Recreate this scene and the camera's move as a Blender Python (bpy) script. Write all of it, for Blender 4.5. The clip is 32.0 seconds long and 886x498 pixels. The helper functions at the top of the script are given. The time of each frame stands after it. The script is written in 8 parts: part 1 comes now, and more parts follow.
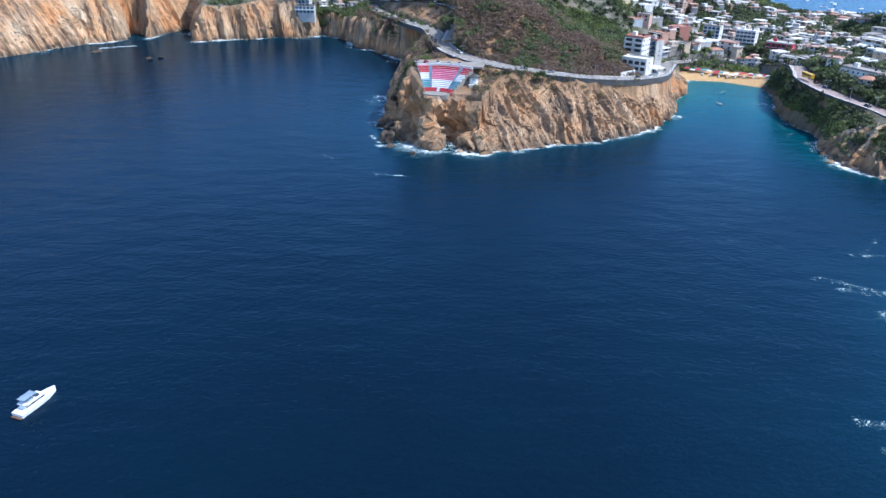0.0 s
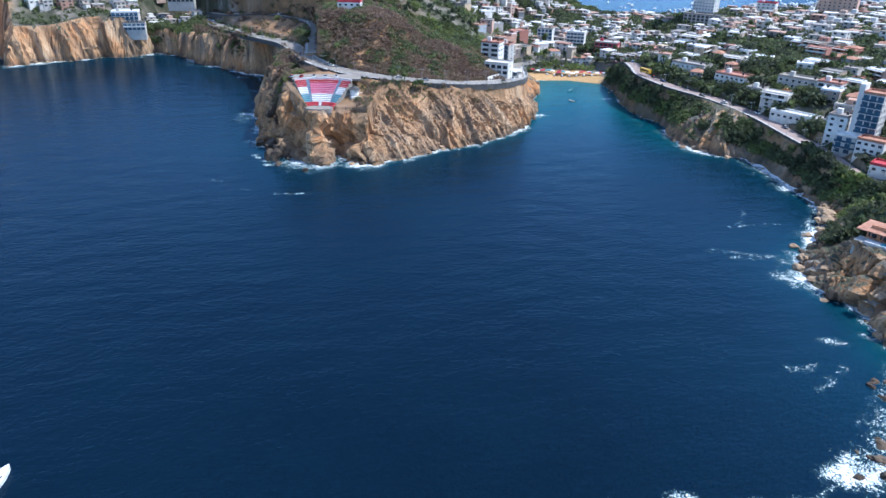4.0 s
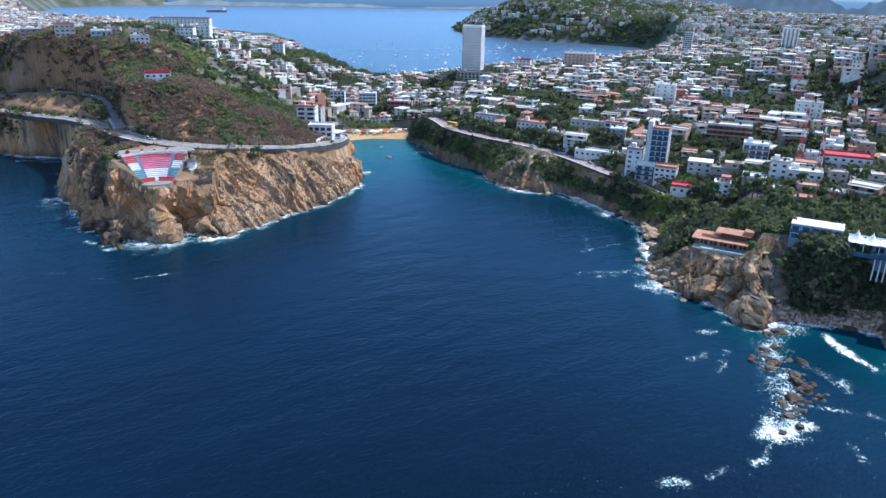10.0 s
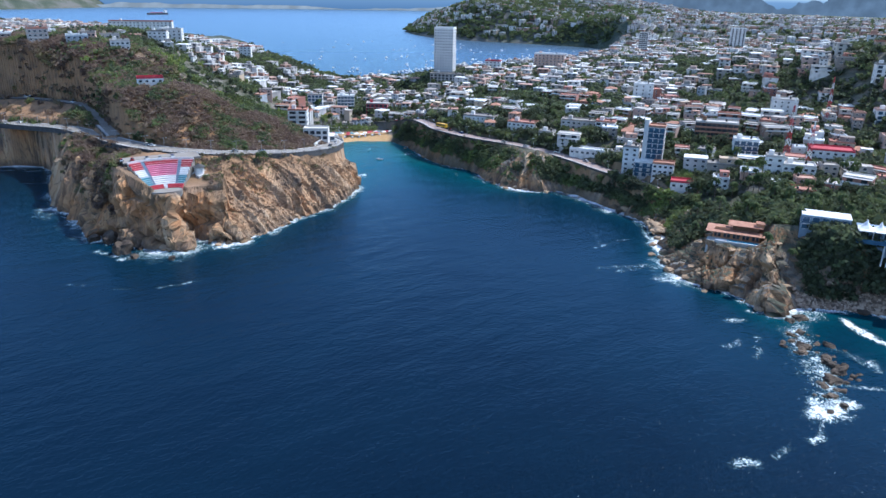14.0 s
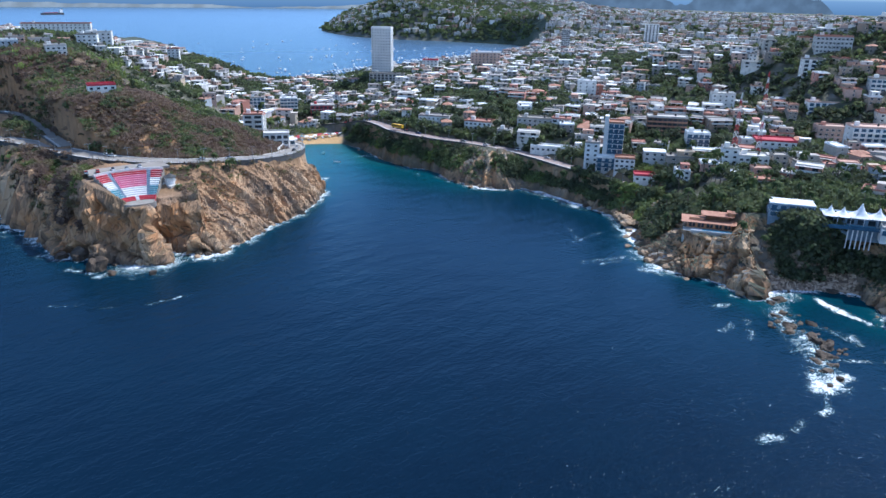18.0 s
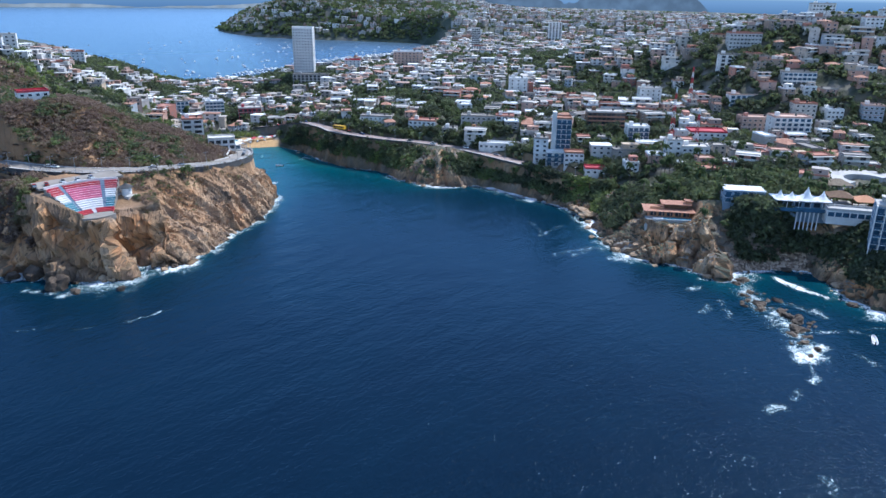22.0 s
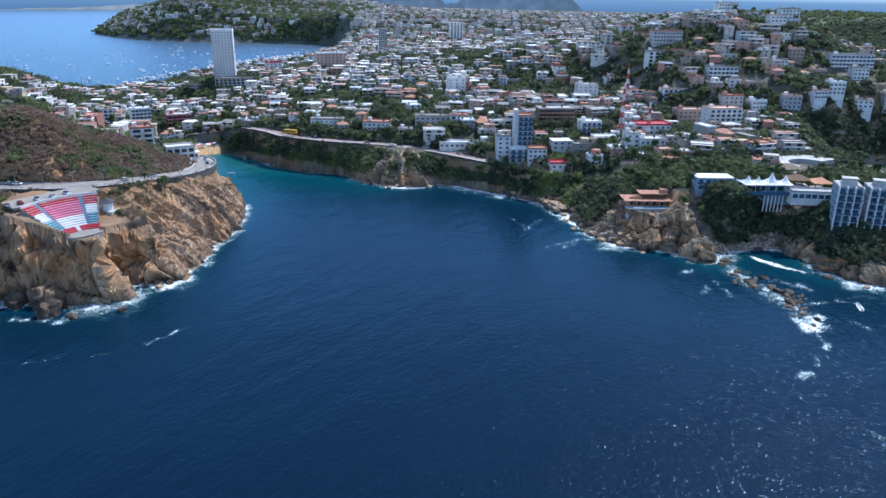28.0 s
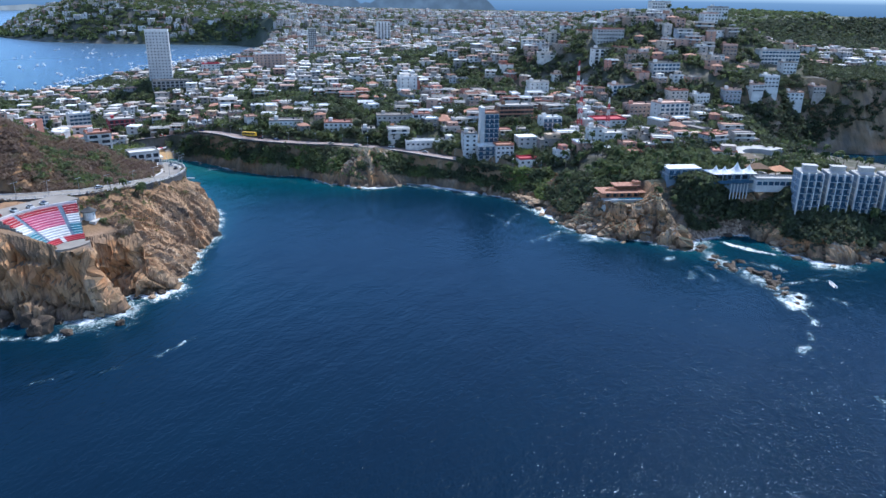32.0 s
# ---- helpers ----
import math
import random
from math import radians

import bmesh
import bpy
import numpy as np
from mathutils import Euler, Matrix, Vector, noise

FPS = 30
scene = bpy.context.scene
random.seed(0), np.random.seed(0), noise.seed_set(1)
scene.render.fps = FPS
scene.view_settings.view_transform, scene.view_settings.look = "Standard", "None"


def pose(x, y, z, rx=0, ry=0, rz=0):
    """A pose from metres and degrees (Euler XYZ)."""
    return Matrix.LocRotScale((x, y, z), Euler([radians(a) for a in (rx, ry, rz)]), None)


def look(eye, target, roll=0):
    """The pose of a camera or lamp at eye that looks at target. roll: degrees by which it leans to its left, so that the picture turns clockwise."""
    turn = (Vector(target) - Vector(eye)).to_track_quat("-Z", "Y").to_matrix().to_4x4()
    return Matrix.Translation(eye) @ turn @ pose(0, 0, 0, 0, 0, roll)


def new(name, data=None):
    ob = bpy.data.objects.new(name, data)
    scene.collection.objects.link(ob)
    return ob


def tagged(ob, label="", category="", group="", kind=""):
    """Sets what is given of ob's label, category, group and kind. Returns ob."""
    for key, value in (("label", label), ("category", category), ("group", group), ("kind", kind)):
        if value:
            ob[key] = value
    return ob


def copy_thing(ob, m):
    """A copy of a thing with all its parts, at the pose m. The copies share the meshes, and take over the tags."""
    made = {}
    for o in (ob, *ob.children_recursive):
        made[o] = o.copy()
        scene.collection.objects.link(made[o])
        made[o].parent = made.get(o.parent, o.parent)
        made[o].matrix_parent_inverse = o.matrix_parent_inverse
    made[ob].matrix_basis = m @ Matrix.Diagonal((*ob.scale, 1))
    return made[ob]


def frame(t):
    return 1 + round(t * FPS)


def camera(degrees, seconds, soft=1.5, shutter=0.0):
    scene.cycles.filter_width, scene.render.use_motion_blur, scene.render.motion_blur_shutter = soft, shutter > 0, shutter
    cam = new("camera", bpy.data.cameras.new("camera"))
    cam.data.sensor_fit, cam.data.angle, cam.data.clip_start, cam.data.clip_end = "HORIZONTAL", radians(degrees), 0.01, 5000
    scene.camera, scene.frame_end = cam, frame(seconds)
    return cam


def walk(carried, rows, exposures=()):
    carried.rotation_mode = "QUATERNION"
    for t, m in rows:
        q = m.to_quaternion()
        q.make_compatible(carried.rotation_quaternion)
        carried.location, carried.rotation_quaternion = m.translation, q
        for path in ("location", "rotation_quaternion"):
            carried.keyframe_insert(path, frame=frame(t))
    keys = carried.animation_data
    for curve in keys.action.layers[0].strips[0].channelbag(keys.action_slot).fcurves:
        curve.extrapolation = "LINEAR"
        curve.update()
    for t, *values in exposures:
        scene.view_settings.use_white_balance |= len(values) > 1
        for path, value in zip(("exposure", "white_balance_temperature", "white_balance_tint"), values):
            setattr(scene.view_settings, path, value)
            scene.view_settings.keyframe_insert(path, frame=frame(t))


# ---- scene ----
# Camera: a drone sliding sideways at about 120 m over the sea, turning towards the town.
cam = camera(63.886, 32.0)
ROWS = [
    (0, 0.00, -0.00, 118.20, 63.903, -0.822, -0.647),
    (0.5, -4.72, 0.13, 118.37, 63.884, -0.851, -2.239),
    (1, -9.50, 0.29, 118.56, 63.864, -0.881, -3.840),
    (1.5, -14.24, 0.49, 118.78, 63.828, -0.919, -5.418),
    (2, -19.12, 0.83, 119.09, 63.784, -0.929, -7.124),
    (2.5, -24.06, 1.26, 119.50, 63.747, -0.957, -9.365),
    (3, -29.06, 1.71, 119.62, 64.036, -1.002, -11.624),
    (3.5, -34.02, 2.32, 119.90, 64.322, -1.045, -13.885),
    (5.5, -53.62, 5.48, 120.36, 66.196, -1.092, -20.902),
    (6, -58.09, 6.62, 120.27, 66.791, -1.102, -22.476),
    (6.5, -62.41, 7.85, 120.11, 67.394, -1.102, -24.049),
    (7, -66.53, 9.17, 119.94, 68.033, -1.100, -25.620),
    (7.5, -70.56, 10.61, 119.75, 68.691, -1.112, -27.360),
    (8, -74.50, 12.24, 119.60, 69.337, -1.114, -29.175),
    (8.5, -78.44, 13.93, 119.35, 69.677, -1.106, -31.006),
    (9, -82.32, 15.66, 119.17, 69.747, -1.089, -33.014),
    (9.5, -86.32, 17.53, 119.05, 69.826, -1.074, -35.129),
    (10, -90.40, 19.71, 118.95, 69.883, -1.067, -36.562),
    (10.5, -94.41, 21.92, 118.89, 69.905, -1.064, -36.773),
    (11, -98.27, 24.14, 118.84, 69.921, -1.058, -36.819),
    (11.5, -101.66, 26.17, 118.79, 69.941, -1.039, -37.161),
    (12, -105.65, 28.63, 118.82, 69.985, -1.015, -38.072),
    (12.5, -109.16, 30.88, 118.90, 70.014, -1.013, -38.803),
    (13, -112.97, 33.50, 118.95, 70.039, -0.996, -39.617),
    (13.5, -116.29, 35.83, 119.12, 70.051, -0.995, -40.345),
    (14, -119.96, 38.49, 119.28, 70.052, -0.983, -41.173),
    (14.5, -123.16, 40.81, 119.50, 70.067, -0.956, -41.917),
    (16.5, -135.84, 51.91, 120.54, 70.045, -0.878, -45.199),
    (17, -139.17, 54.91, 120.83, 70.024, -0.846, -46.221),
    (17.5, -142.01, 57.64, 121.04, 69.989, -0.838, -47.173),
    (18, -145.31, 60.83, 121.30, 69.956, -0.817, -48.378),
    (18.5, -148.10, 63.75, 121.42, 69.937, -0.823, -49.463),
    (19, -151.30, 67.21, 121.55, 69.925, -0.824, -50.678),
    (19.5, -154.02, 70.32, 121.58, 69.921, -0.827, -51.715),
    (20, -157.14, 73.99, 121.63, 69.928, -0.839, -52.866),
    (20.5, -159.77, 77.23, 121.61, 69.938, -0.843, -53.840),
    (21, -162.79, 81.08, 121.53, 69.946, -0.855, -54.975),
    (21.5, -165.34, 84.45, 121.46, 69.973, -0.848, -55.858),
    (22, -168.17, 88.25, 121.40, 69.987, -0.856, -56.820),
    (22.5, -170.56, 91.64, 121.36, 70.015, -0.860, -57.653),
    (23, -173.27, 95.51, 121.33, 70.031, -0.837, -58.576),
    (23.5, -175.52, 98.99, 121.34, 70.042, -0.834, -59.252),
    (24, -178.04, 102.91, 121.36, 70.053, -0.841, -59.943),
    (24.5, -180.18, 106.39, 121.36, 70.045, -0.824, -60.562),
    (25, -182.62, 110.38, 121.36, 70.079, -0.802, -61.304),
    (25.5, -184.68, 113.94, 121.38, 70.087, -0.802, -62.067),
    (27.5, -193.13, 129.79, 121.14, 70.117, -0.771, -65.465),
    (28, -195.32, 133.99, 121.01, 70.142, -0.778, -66.385),
    (28.5, -197.17, 137.61, 120.95, 70.159, -0.776, -67.165),
    (29, -199.30, 141.88, 120.86, 70.170, -0.786, -68.079),
    (29.5, -201.11, 145.57, 120.76, 70.185, -0.782, -68.883),
    (30, -203.04, 149.84, 120.66, 70.189, -0.790, -69.784),
    (30.5, -204.76, 153.58, 120.62, 70.206, -0.791, -70.620),
    (31, -206.44, 157.60, 120.58, 70.191, -0.795, -71.508),
    (31.5, -208.12, 161.69, 120.41, 70.211, -0.804, -72.403),
    (32, -209.67, 165.77, 120.35, 70.200, -0.793, -73.290),
]
walk(cam, [(t, pose(x, y, z, rx, ry, rz)) for t, x, y, z, rx, ry, rz in ROWS], [(0.0, 0.96, 5650, 10), (6.0, 0.92, 5800, 10), (13.0, 0.84, 5750, 10), (20.0, 0.80, 5700, 10), (32.0, 0.76, 5700, 10)])

# World and sun: clear morning, sun over the town.
SUN_AZ, SUN_EL = 102.0, 54.0
world = bpy.data.worlds.new("world")
scene.world = world
world.use_nodes = True
wn = world.node_tree
wbg = wn.nodes["Background"]
sky = wn.nodes.new("ShaderNodeTexSky")
sky.sky_type, sky.sun_disc = "NISHITA", False
sky.sun_elevation, sky.sun_rotation = radians(SUN_EL), radians(SUN_AZ)
sky.air_density, sky.dust_density, sky.ozone_density, sky.altitude = 1.0, 0.5, 2.0, 60.0
wn.links.new(sky.outputs[0], wbg.inputs[0])
wbg.inputs[1].default_value = 0.15
sun = new("sun", bpy.data.lights.new("sun", "SUN"))
sun.data.energy, sun.data.angle, sun.data.color = 3.3, radians(0.53), (1.0, 0.95, 0.87)
_az, _el = radians(SUN_AZ), radians(SUN_EL)
SUN_DIR = Vector((math.sin(_az) * math.cos(_el), math.cos(_az) * math.cos(_el), math.sin(_el)))
sun.matrix_world = look(SUN_DIR * 900, (0, 0, 0))


# ---------- materials ----------
def mat(name, cols, rough=0.8, scale=0.3, fine=4.0, bump=0.3, spec=0.3, metal=0.0, rnd=0.0, dist=0.05, island=False):
    """Two-scale noise between two or three colours, fine bump; rnd: variation from thing to thing."""
    m = bpy.data.materials.new(name)
    m.use_nodes = True
    nt, b = m.node_tree, m.node_tree.nodes["Principled BSDF"]
    tc = nt.nodes.new("ShaderNodeNewGeometry")
    n1, n2 = nt.nodes.new("ShaderNodeTexNoise"), nt.nodes.new("ShaderNodeTexNoise")
    n1.inputs["Scale"].default_value, n1.inputs["Detail"].default_value = scale, 6
    n2.inputs["Scale"].default_value, n2.inputs["Detail"].default_value = fine, 4
    for n in (n1, n2):
        nt.links.new(tc.outputs["Position"], n.inputs["Vector"])
    add = nt.nodes.new("ShaderNodeMath")
    add.operation = "MULTIPLY_ADD"
    nt.links.new(n2.outputs[0], add.inputs[0])
    add.inputs[1].default_value = 0.45
    nt.links.new(n1.outputs[0], add.inputs[2])
    fac = add.outputs[0]
    if rnd:
        o = nt.nodes.new("ShaderNodeObjectInfo")
        src = tc.outputs["Random Per Island"] if island else o.outputs["Random"]
        a2 = nt.nodes.new("ShaderNodeMath")
        a2.operation = "MULTIPLY_ADD"
        nt.links.new(src, a2.inputs[0])
        a2.inputs[1].default_value = rnd
        nt.links.new(fac, a2.inputs[2])
        a3 = nt.nodes.new("ShaderNodeMath")
        a3.operation = "SUBTRACT"
        nt.links.new(a2.outputs[0], a3.inputs[0])
        a3.inputs[1].default_value = rnd / 2
        fac = a3.outputs[0]
    r = nt.nodes.new("ShaderNodeValToRGB")
    e = r.color_ramp.elements
    pos = [0.45, 1.0] if len(cols) == 2 else [0.42 + 0.55 * i / (len(cols) - 1) for i in range(len(cols))]
    while len(e) < len(cols):
        e.new(0.5)
    for k, (p, c) in enumerate(zip(pos, cols)):
        e[k].position, e[k].color = p, (*c, 1)
    nt.links.new(fac, r.inputs[0])
    nt.links.new(r.outputs[0], b.inputs["Base Color"])
    b.inputs["Roughness"].default_value, b.inputs["Specular IOR Level"].default_value = rough, spec
    b.inputs["Metallic"].default_value = metal
    if bump:
        bp = nt.nodes.new("ShaderNodeBump")
        bp.inputs["Strength"].default_value, bp.inputs["Distance"].default_value = bump, dist
        nt.links.new(n2.outputs[0], bp.inputs["Height"])
        nt.links.new(bp.outputs[0], b.inputs["Normal"])
    return m


def palette_mat(name, cols, rough=0.85, island=False, dirt=0.25):
    """A wall colour picked at random from a palette, thing by thing, with stains."""
    m = bpy.data.materials.new(name)
    m.use_nodes = True
    nt, b = m.node_tree, m.node_tree.nodes["Principled BSDF"]
    geo, oi = nt.nodes.new("ShaderNodeNewGeometry"), nt.nodes.new("ShaderNodeObjectInfo")
    r = nt.nodes.new("ShaderNodeValToRGB")
    r.color_ramp.interpolation = "CONSTANT"
    e = r.color_ramp.elements
    while len(e) < len(cols):
        e.new(0.5)
    for k, c in enumerate(cols):
        e[k].position, e[k].color = k / len(cols), (*c, 1)
    nt.links.new(geo.outputs["Random Per Island"] if island else oi.outputs["Random"], r.inputs[0])
    n = nt.nodes.new("ShaderNodeTexNoise")
    n.inputs["Scale"].default_value, n.inputs["Detail"].default_value = 0.35, 8
    nt.links.new(geo.outputs["Position"], n.inputs["Vector"])
    st = nt.nodes.new("ShaderNodeMapRange")
    st.inputs["From Min"].default_value, st.inputs["From Max"].default_value = 0.42, 0.75
    st.inputs["To Min"].default_value, st.inputs["To Max"].default_value = 0.0, dirt
    nt.links.new(n.outputs[0], st.inputs["Value"])
    mx = nt.nodes.new("ShaderNodeMix")
    mx.data_type = "RGBA"
    nt.links.new(st.outputs[0], mx.inputs["Factor"])
    nt.links.new(r.outputs[0], mx.inputs["A"])
    mx.inputs["B"].default_value = (0.2, 0.18, 0.16, 1)
    nt.links.new(mx.outputs["Result"], b.inputs["Base Color"])
    b.inputs["Roughness"].default_value, b.inputs["Specular IOR Level"].default_value = rough, 0.25
    return m


M_WHITE = mat("white_render", [(0.50, 0.49, 0.47), (0.78, 0.77, 0.75)], 0.8, 0.2, 2.5, 0.15)
M_WALL = palette_mat("painted_walls", [(.66, .63, .59), (.50, .42, .34), (.70, .68, .65), (.36, .32, .28), (.48, .29, .22), (.58, .55, .51), (.38, .16, .12), (.42, .38, .34), (.52, .40, .28), (.36, .40, .44), (.26, .22, .19), (.54, .50, .45), (.34, .25, .19), (.68, .66, .63), (.55, .36, .29), (.46, .22, .17)], dirt=.55)
M_ROOF = palette_mat("flat_roofs", [(.72, .71, .69), (.42, .39, .36), (.78, .78, .77), (.30, .27, .25), (.38, .17, .12), (.56, .53, .49), (.46, .27, .20), (.74, .73, .71), (.24, .22, .20), (.50, .46, .42), (.36, .32, .28), (.42, .20, .15)], dirt=0.35)
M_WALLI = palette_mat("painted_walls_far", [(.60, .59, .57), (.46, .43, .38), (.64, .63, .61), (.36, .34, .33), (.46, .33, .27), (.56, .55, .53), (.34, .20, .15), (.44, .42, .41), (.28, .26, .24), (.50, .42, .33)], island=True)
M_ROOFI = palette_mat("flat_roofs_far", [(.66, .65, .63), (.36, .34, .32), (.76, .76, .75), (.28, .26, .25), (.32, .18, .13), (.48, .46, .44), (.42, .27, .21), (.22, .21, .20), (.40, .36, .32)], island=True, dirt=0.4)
M_GLASS = mat("window_glass", [(.015, .022, .03), (.05, .065, .08)], 0.08, 0.5, 3, 0.0, 0.6)
M_BLUEGLASS = mat("blue_glass", [(.02, .05, .09), (.06, .13, .20)], 0.06, 0.3, 2, 0.0, 0.7)
M_PALE = mat("pale_grey_render", [(.40, .40, .41), (.54, .54, .54), (.62, .61, .60)], 0.85, 0.12, 1.5, 0.15)
M_CONC = mat("grey_concrete", [(.26, .25, .24), (.42, .41, .39), (.50, .48, .46)], 0.9, 0.15, 2.0, 0.3)
M_ASPH = mat("pale_asphalt", [(.19, .170, .148), (.28, .255, .225)], 0.92, 0.12, 3.0, 0.2)
M_PAVE = mat("pink_paving", [(.25, .185, .165), (.35, .275, .25)], 0.9, 0.15, 2.0, 0.2)
M_TERRA = mat("terracotta_tiles", [(.24, .115, .075), (.36, .18, .12), (.44, .25, .175)], 0.85, 0.5, 3.0, 0.5)
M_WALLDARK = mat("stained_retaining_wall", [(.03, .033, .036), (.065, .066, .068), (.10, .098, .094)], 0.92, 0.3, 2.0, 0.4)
M_RED = mat("red_paint", [(.36, .035, .05), (.48, .07, .085)], 0.7, 0.3, 3, 0.1)
M_PINK = mat("pink_paint", [(.52, .10, .19), (.62, .20, .29)], 0.7, 0.3, 3, 0.1)
M_TEAL = mat("teal_paint", [(.06, .20, .26), (.13, .31, .36)], 0.7, 0.3, 3, 0.1)
M_STEP = mat("weathered_white_paint", [(.50, .49, .48), (.72, .71, .70)], 0.8, 0.4, 3, 0.1)
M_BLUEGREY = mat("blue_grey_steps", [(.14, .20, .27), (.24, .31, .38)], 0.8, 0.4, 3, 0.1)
M_DARK = mat("dark_metal", [(.02, .02, .02), (.06, .06, .06)], 0.5, 1, 8, 0.05)
M_STEEL = mat("galvanised_steel", [(.30, .31, .32), (.48, .49, .50)], 0.45, 1, 8, 0.05, metal=0.6)
M_WOOD = mat("dark_timber", [(.09, .05, .03), (.20, .12, .07)], 0.8, 1, 5, 0.3)
M_THATCH = mat("palm_thatch", [(.14, .11, .08), (.27, .22, .16)], 0.95, 0.8, 6, 0.8, dist=0.1)
M_POOL = mat("pool_water", [(.05, .28, .42), (.14, .45, .58)], 0.05, 0.5, 2, 0.1, 0.5)
M_YELLOW = mat("yellow_paint", [(.55, .32, .02), (.70, .42, .04)], 0.4, 0.6, 3, 0.0, 0.5)
M_ORANGE = mat("orange_render", [(.45, .20, .10), (.58, .30, .17)], 0.8, 0.3, 3, 0.1)
M_PINKR = mat("salmon_render", [(.46, .30, .24), (.60, .42, .34)], 0.85, 0.2, 2, 0.1)
M_CAR = palette_mat("car_paint", [(.70, .70, .70), (.03, .03, .035), (.35, .36, .38), (.35, .03, .03), (.72, .72, .71), (.06, .09, .20)], 0.25, dirt=0.05)
M_BOAT = mat("white_gelcoat", [(.66, .67, .68), (.82, .82, .82)], 0.3, 0.5, 3, 0.0, 0.5)
M_HULL = mat("dark_hull_paint", [(.05, .055, .07), (.12, .12, .13)], 0.5, 0.3, 2, 0.0)
M_CANVAS = mat("white_canvas", [(.66, .66, .65), (.80, .80, .79)], 0.8, 0.5, 4, 0.1)
M_TRUNK = mat("bark", [(.08, .06, .045), (.19, .15, .12)], 0.95, 1.5, 8, 0.6)
M_ROCK2 = mat("wet_dark_rock", [(.020, .016, .013), (.060, .044, .032), (.13, .092, .062)], 0.75, 0.25, 1.6, 1.0, dist=0.35, rnd=0.15)
M_ROCK3 = mat("tan_boulders", [(.13, .092, .062), (.33, .225, .14), (.45, .335, .225)], 0.85, 0.3, 1.8, 1.0, dist=0.3, rnd=0.2)


M_COBBLE = mat("beach_cobbles", [(.10, .072, .052), (.26, .18, .125), (.44, .33, .24)], 0.85, 0.6, 2.5, 0.6, dist=0.15, rnd=0.7, island=True)


def leaf_mat(name, cols):
    """Foliage: colour from the 'tone' of the plant and a little from leaf to leaf."""
    m = bpy.data.materials.new(name)
    m.use_nodes = True
    nt, b = m.node_tree, m.node_tree.nodes["Principled BSDF"]
    at, geo = nt.nodes.new("ShaderNodeAttribute"), nt.nodes.new("ShaderNodeNewGeometry")
    at.attribute_name = "tone"
    ad = nt.nodes.new("ShaderNodeMath")
    ad.operation = "MULTIPLY_ADD"
    nt.links.new(geo.outputs["Random Per Island"], ad.inputs[0])
    ad.inputs[1].default_value = 0.22
    nt.links.new(at.outputs["Fac"], ad.inputs[2])
    r = nt.nodes.new("ShaderNodeValToRGB")
    e = r.color_ramp.elements
    while len(e) < len(cols):
        e.new(0.5)
    for k, c in enumerate(cols):
        e[k].position, e[k].color = 0.1 + k / (len(cols) - 1), (*c, 1)
    nt.links.new(ad.outputs[0], r.inputs[0])
    nt.links.new(r.outputs[0], b.inputs["Base Color"])
    b.inputs["Roughness"].default_value, b.inputs["Specular IOR Level"].default_value = 0.7, 0.2
    tr, ms = nt.nodes.new("ShaderNodeBsdfTranslucent"), nt.nodes.new("ShaderNodeMixShader")
    nt.links.new(r.outputs[0], tr.inputs[0])
    ms.inputs[0].default_value = 0.45
    nt.links.new(b.outputs[0], ms.inputs[1]), nt.links.new(tr.outputs[0], ms.inputs[2])
    nt.links.new(ms.outputs[0], nt.nodes["Material Output"].inputs[0])
    return m


M_LEAF = leaf_mat("green_foliage", [(.062, .074, .052), (.090, .108, .064), (.125, .152, .074), (.17, .215, .078), (.24, .295, .085)])
M_SCRUB = leaf_mat("dry_scrub", [(.165, .115, .092), (.215, .152, .118), (.245, .183, .132), (.205, .185, .095), (.14, .17, .062)])
M_PALM = leaf_mat("palm_fronds", [(.035, .055, .022), (.06, .09, .03), (.10, .13, .045)])


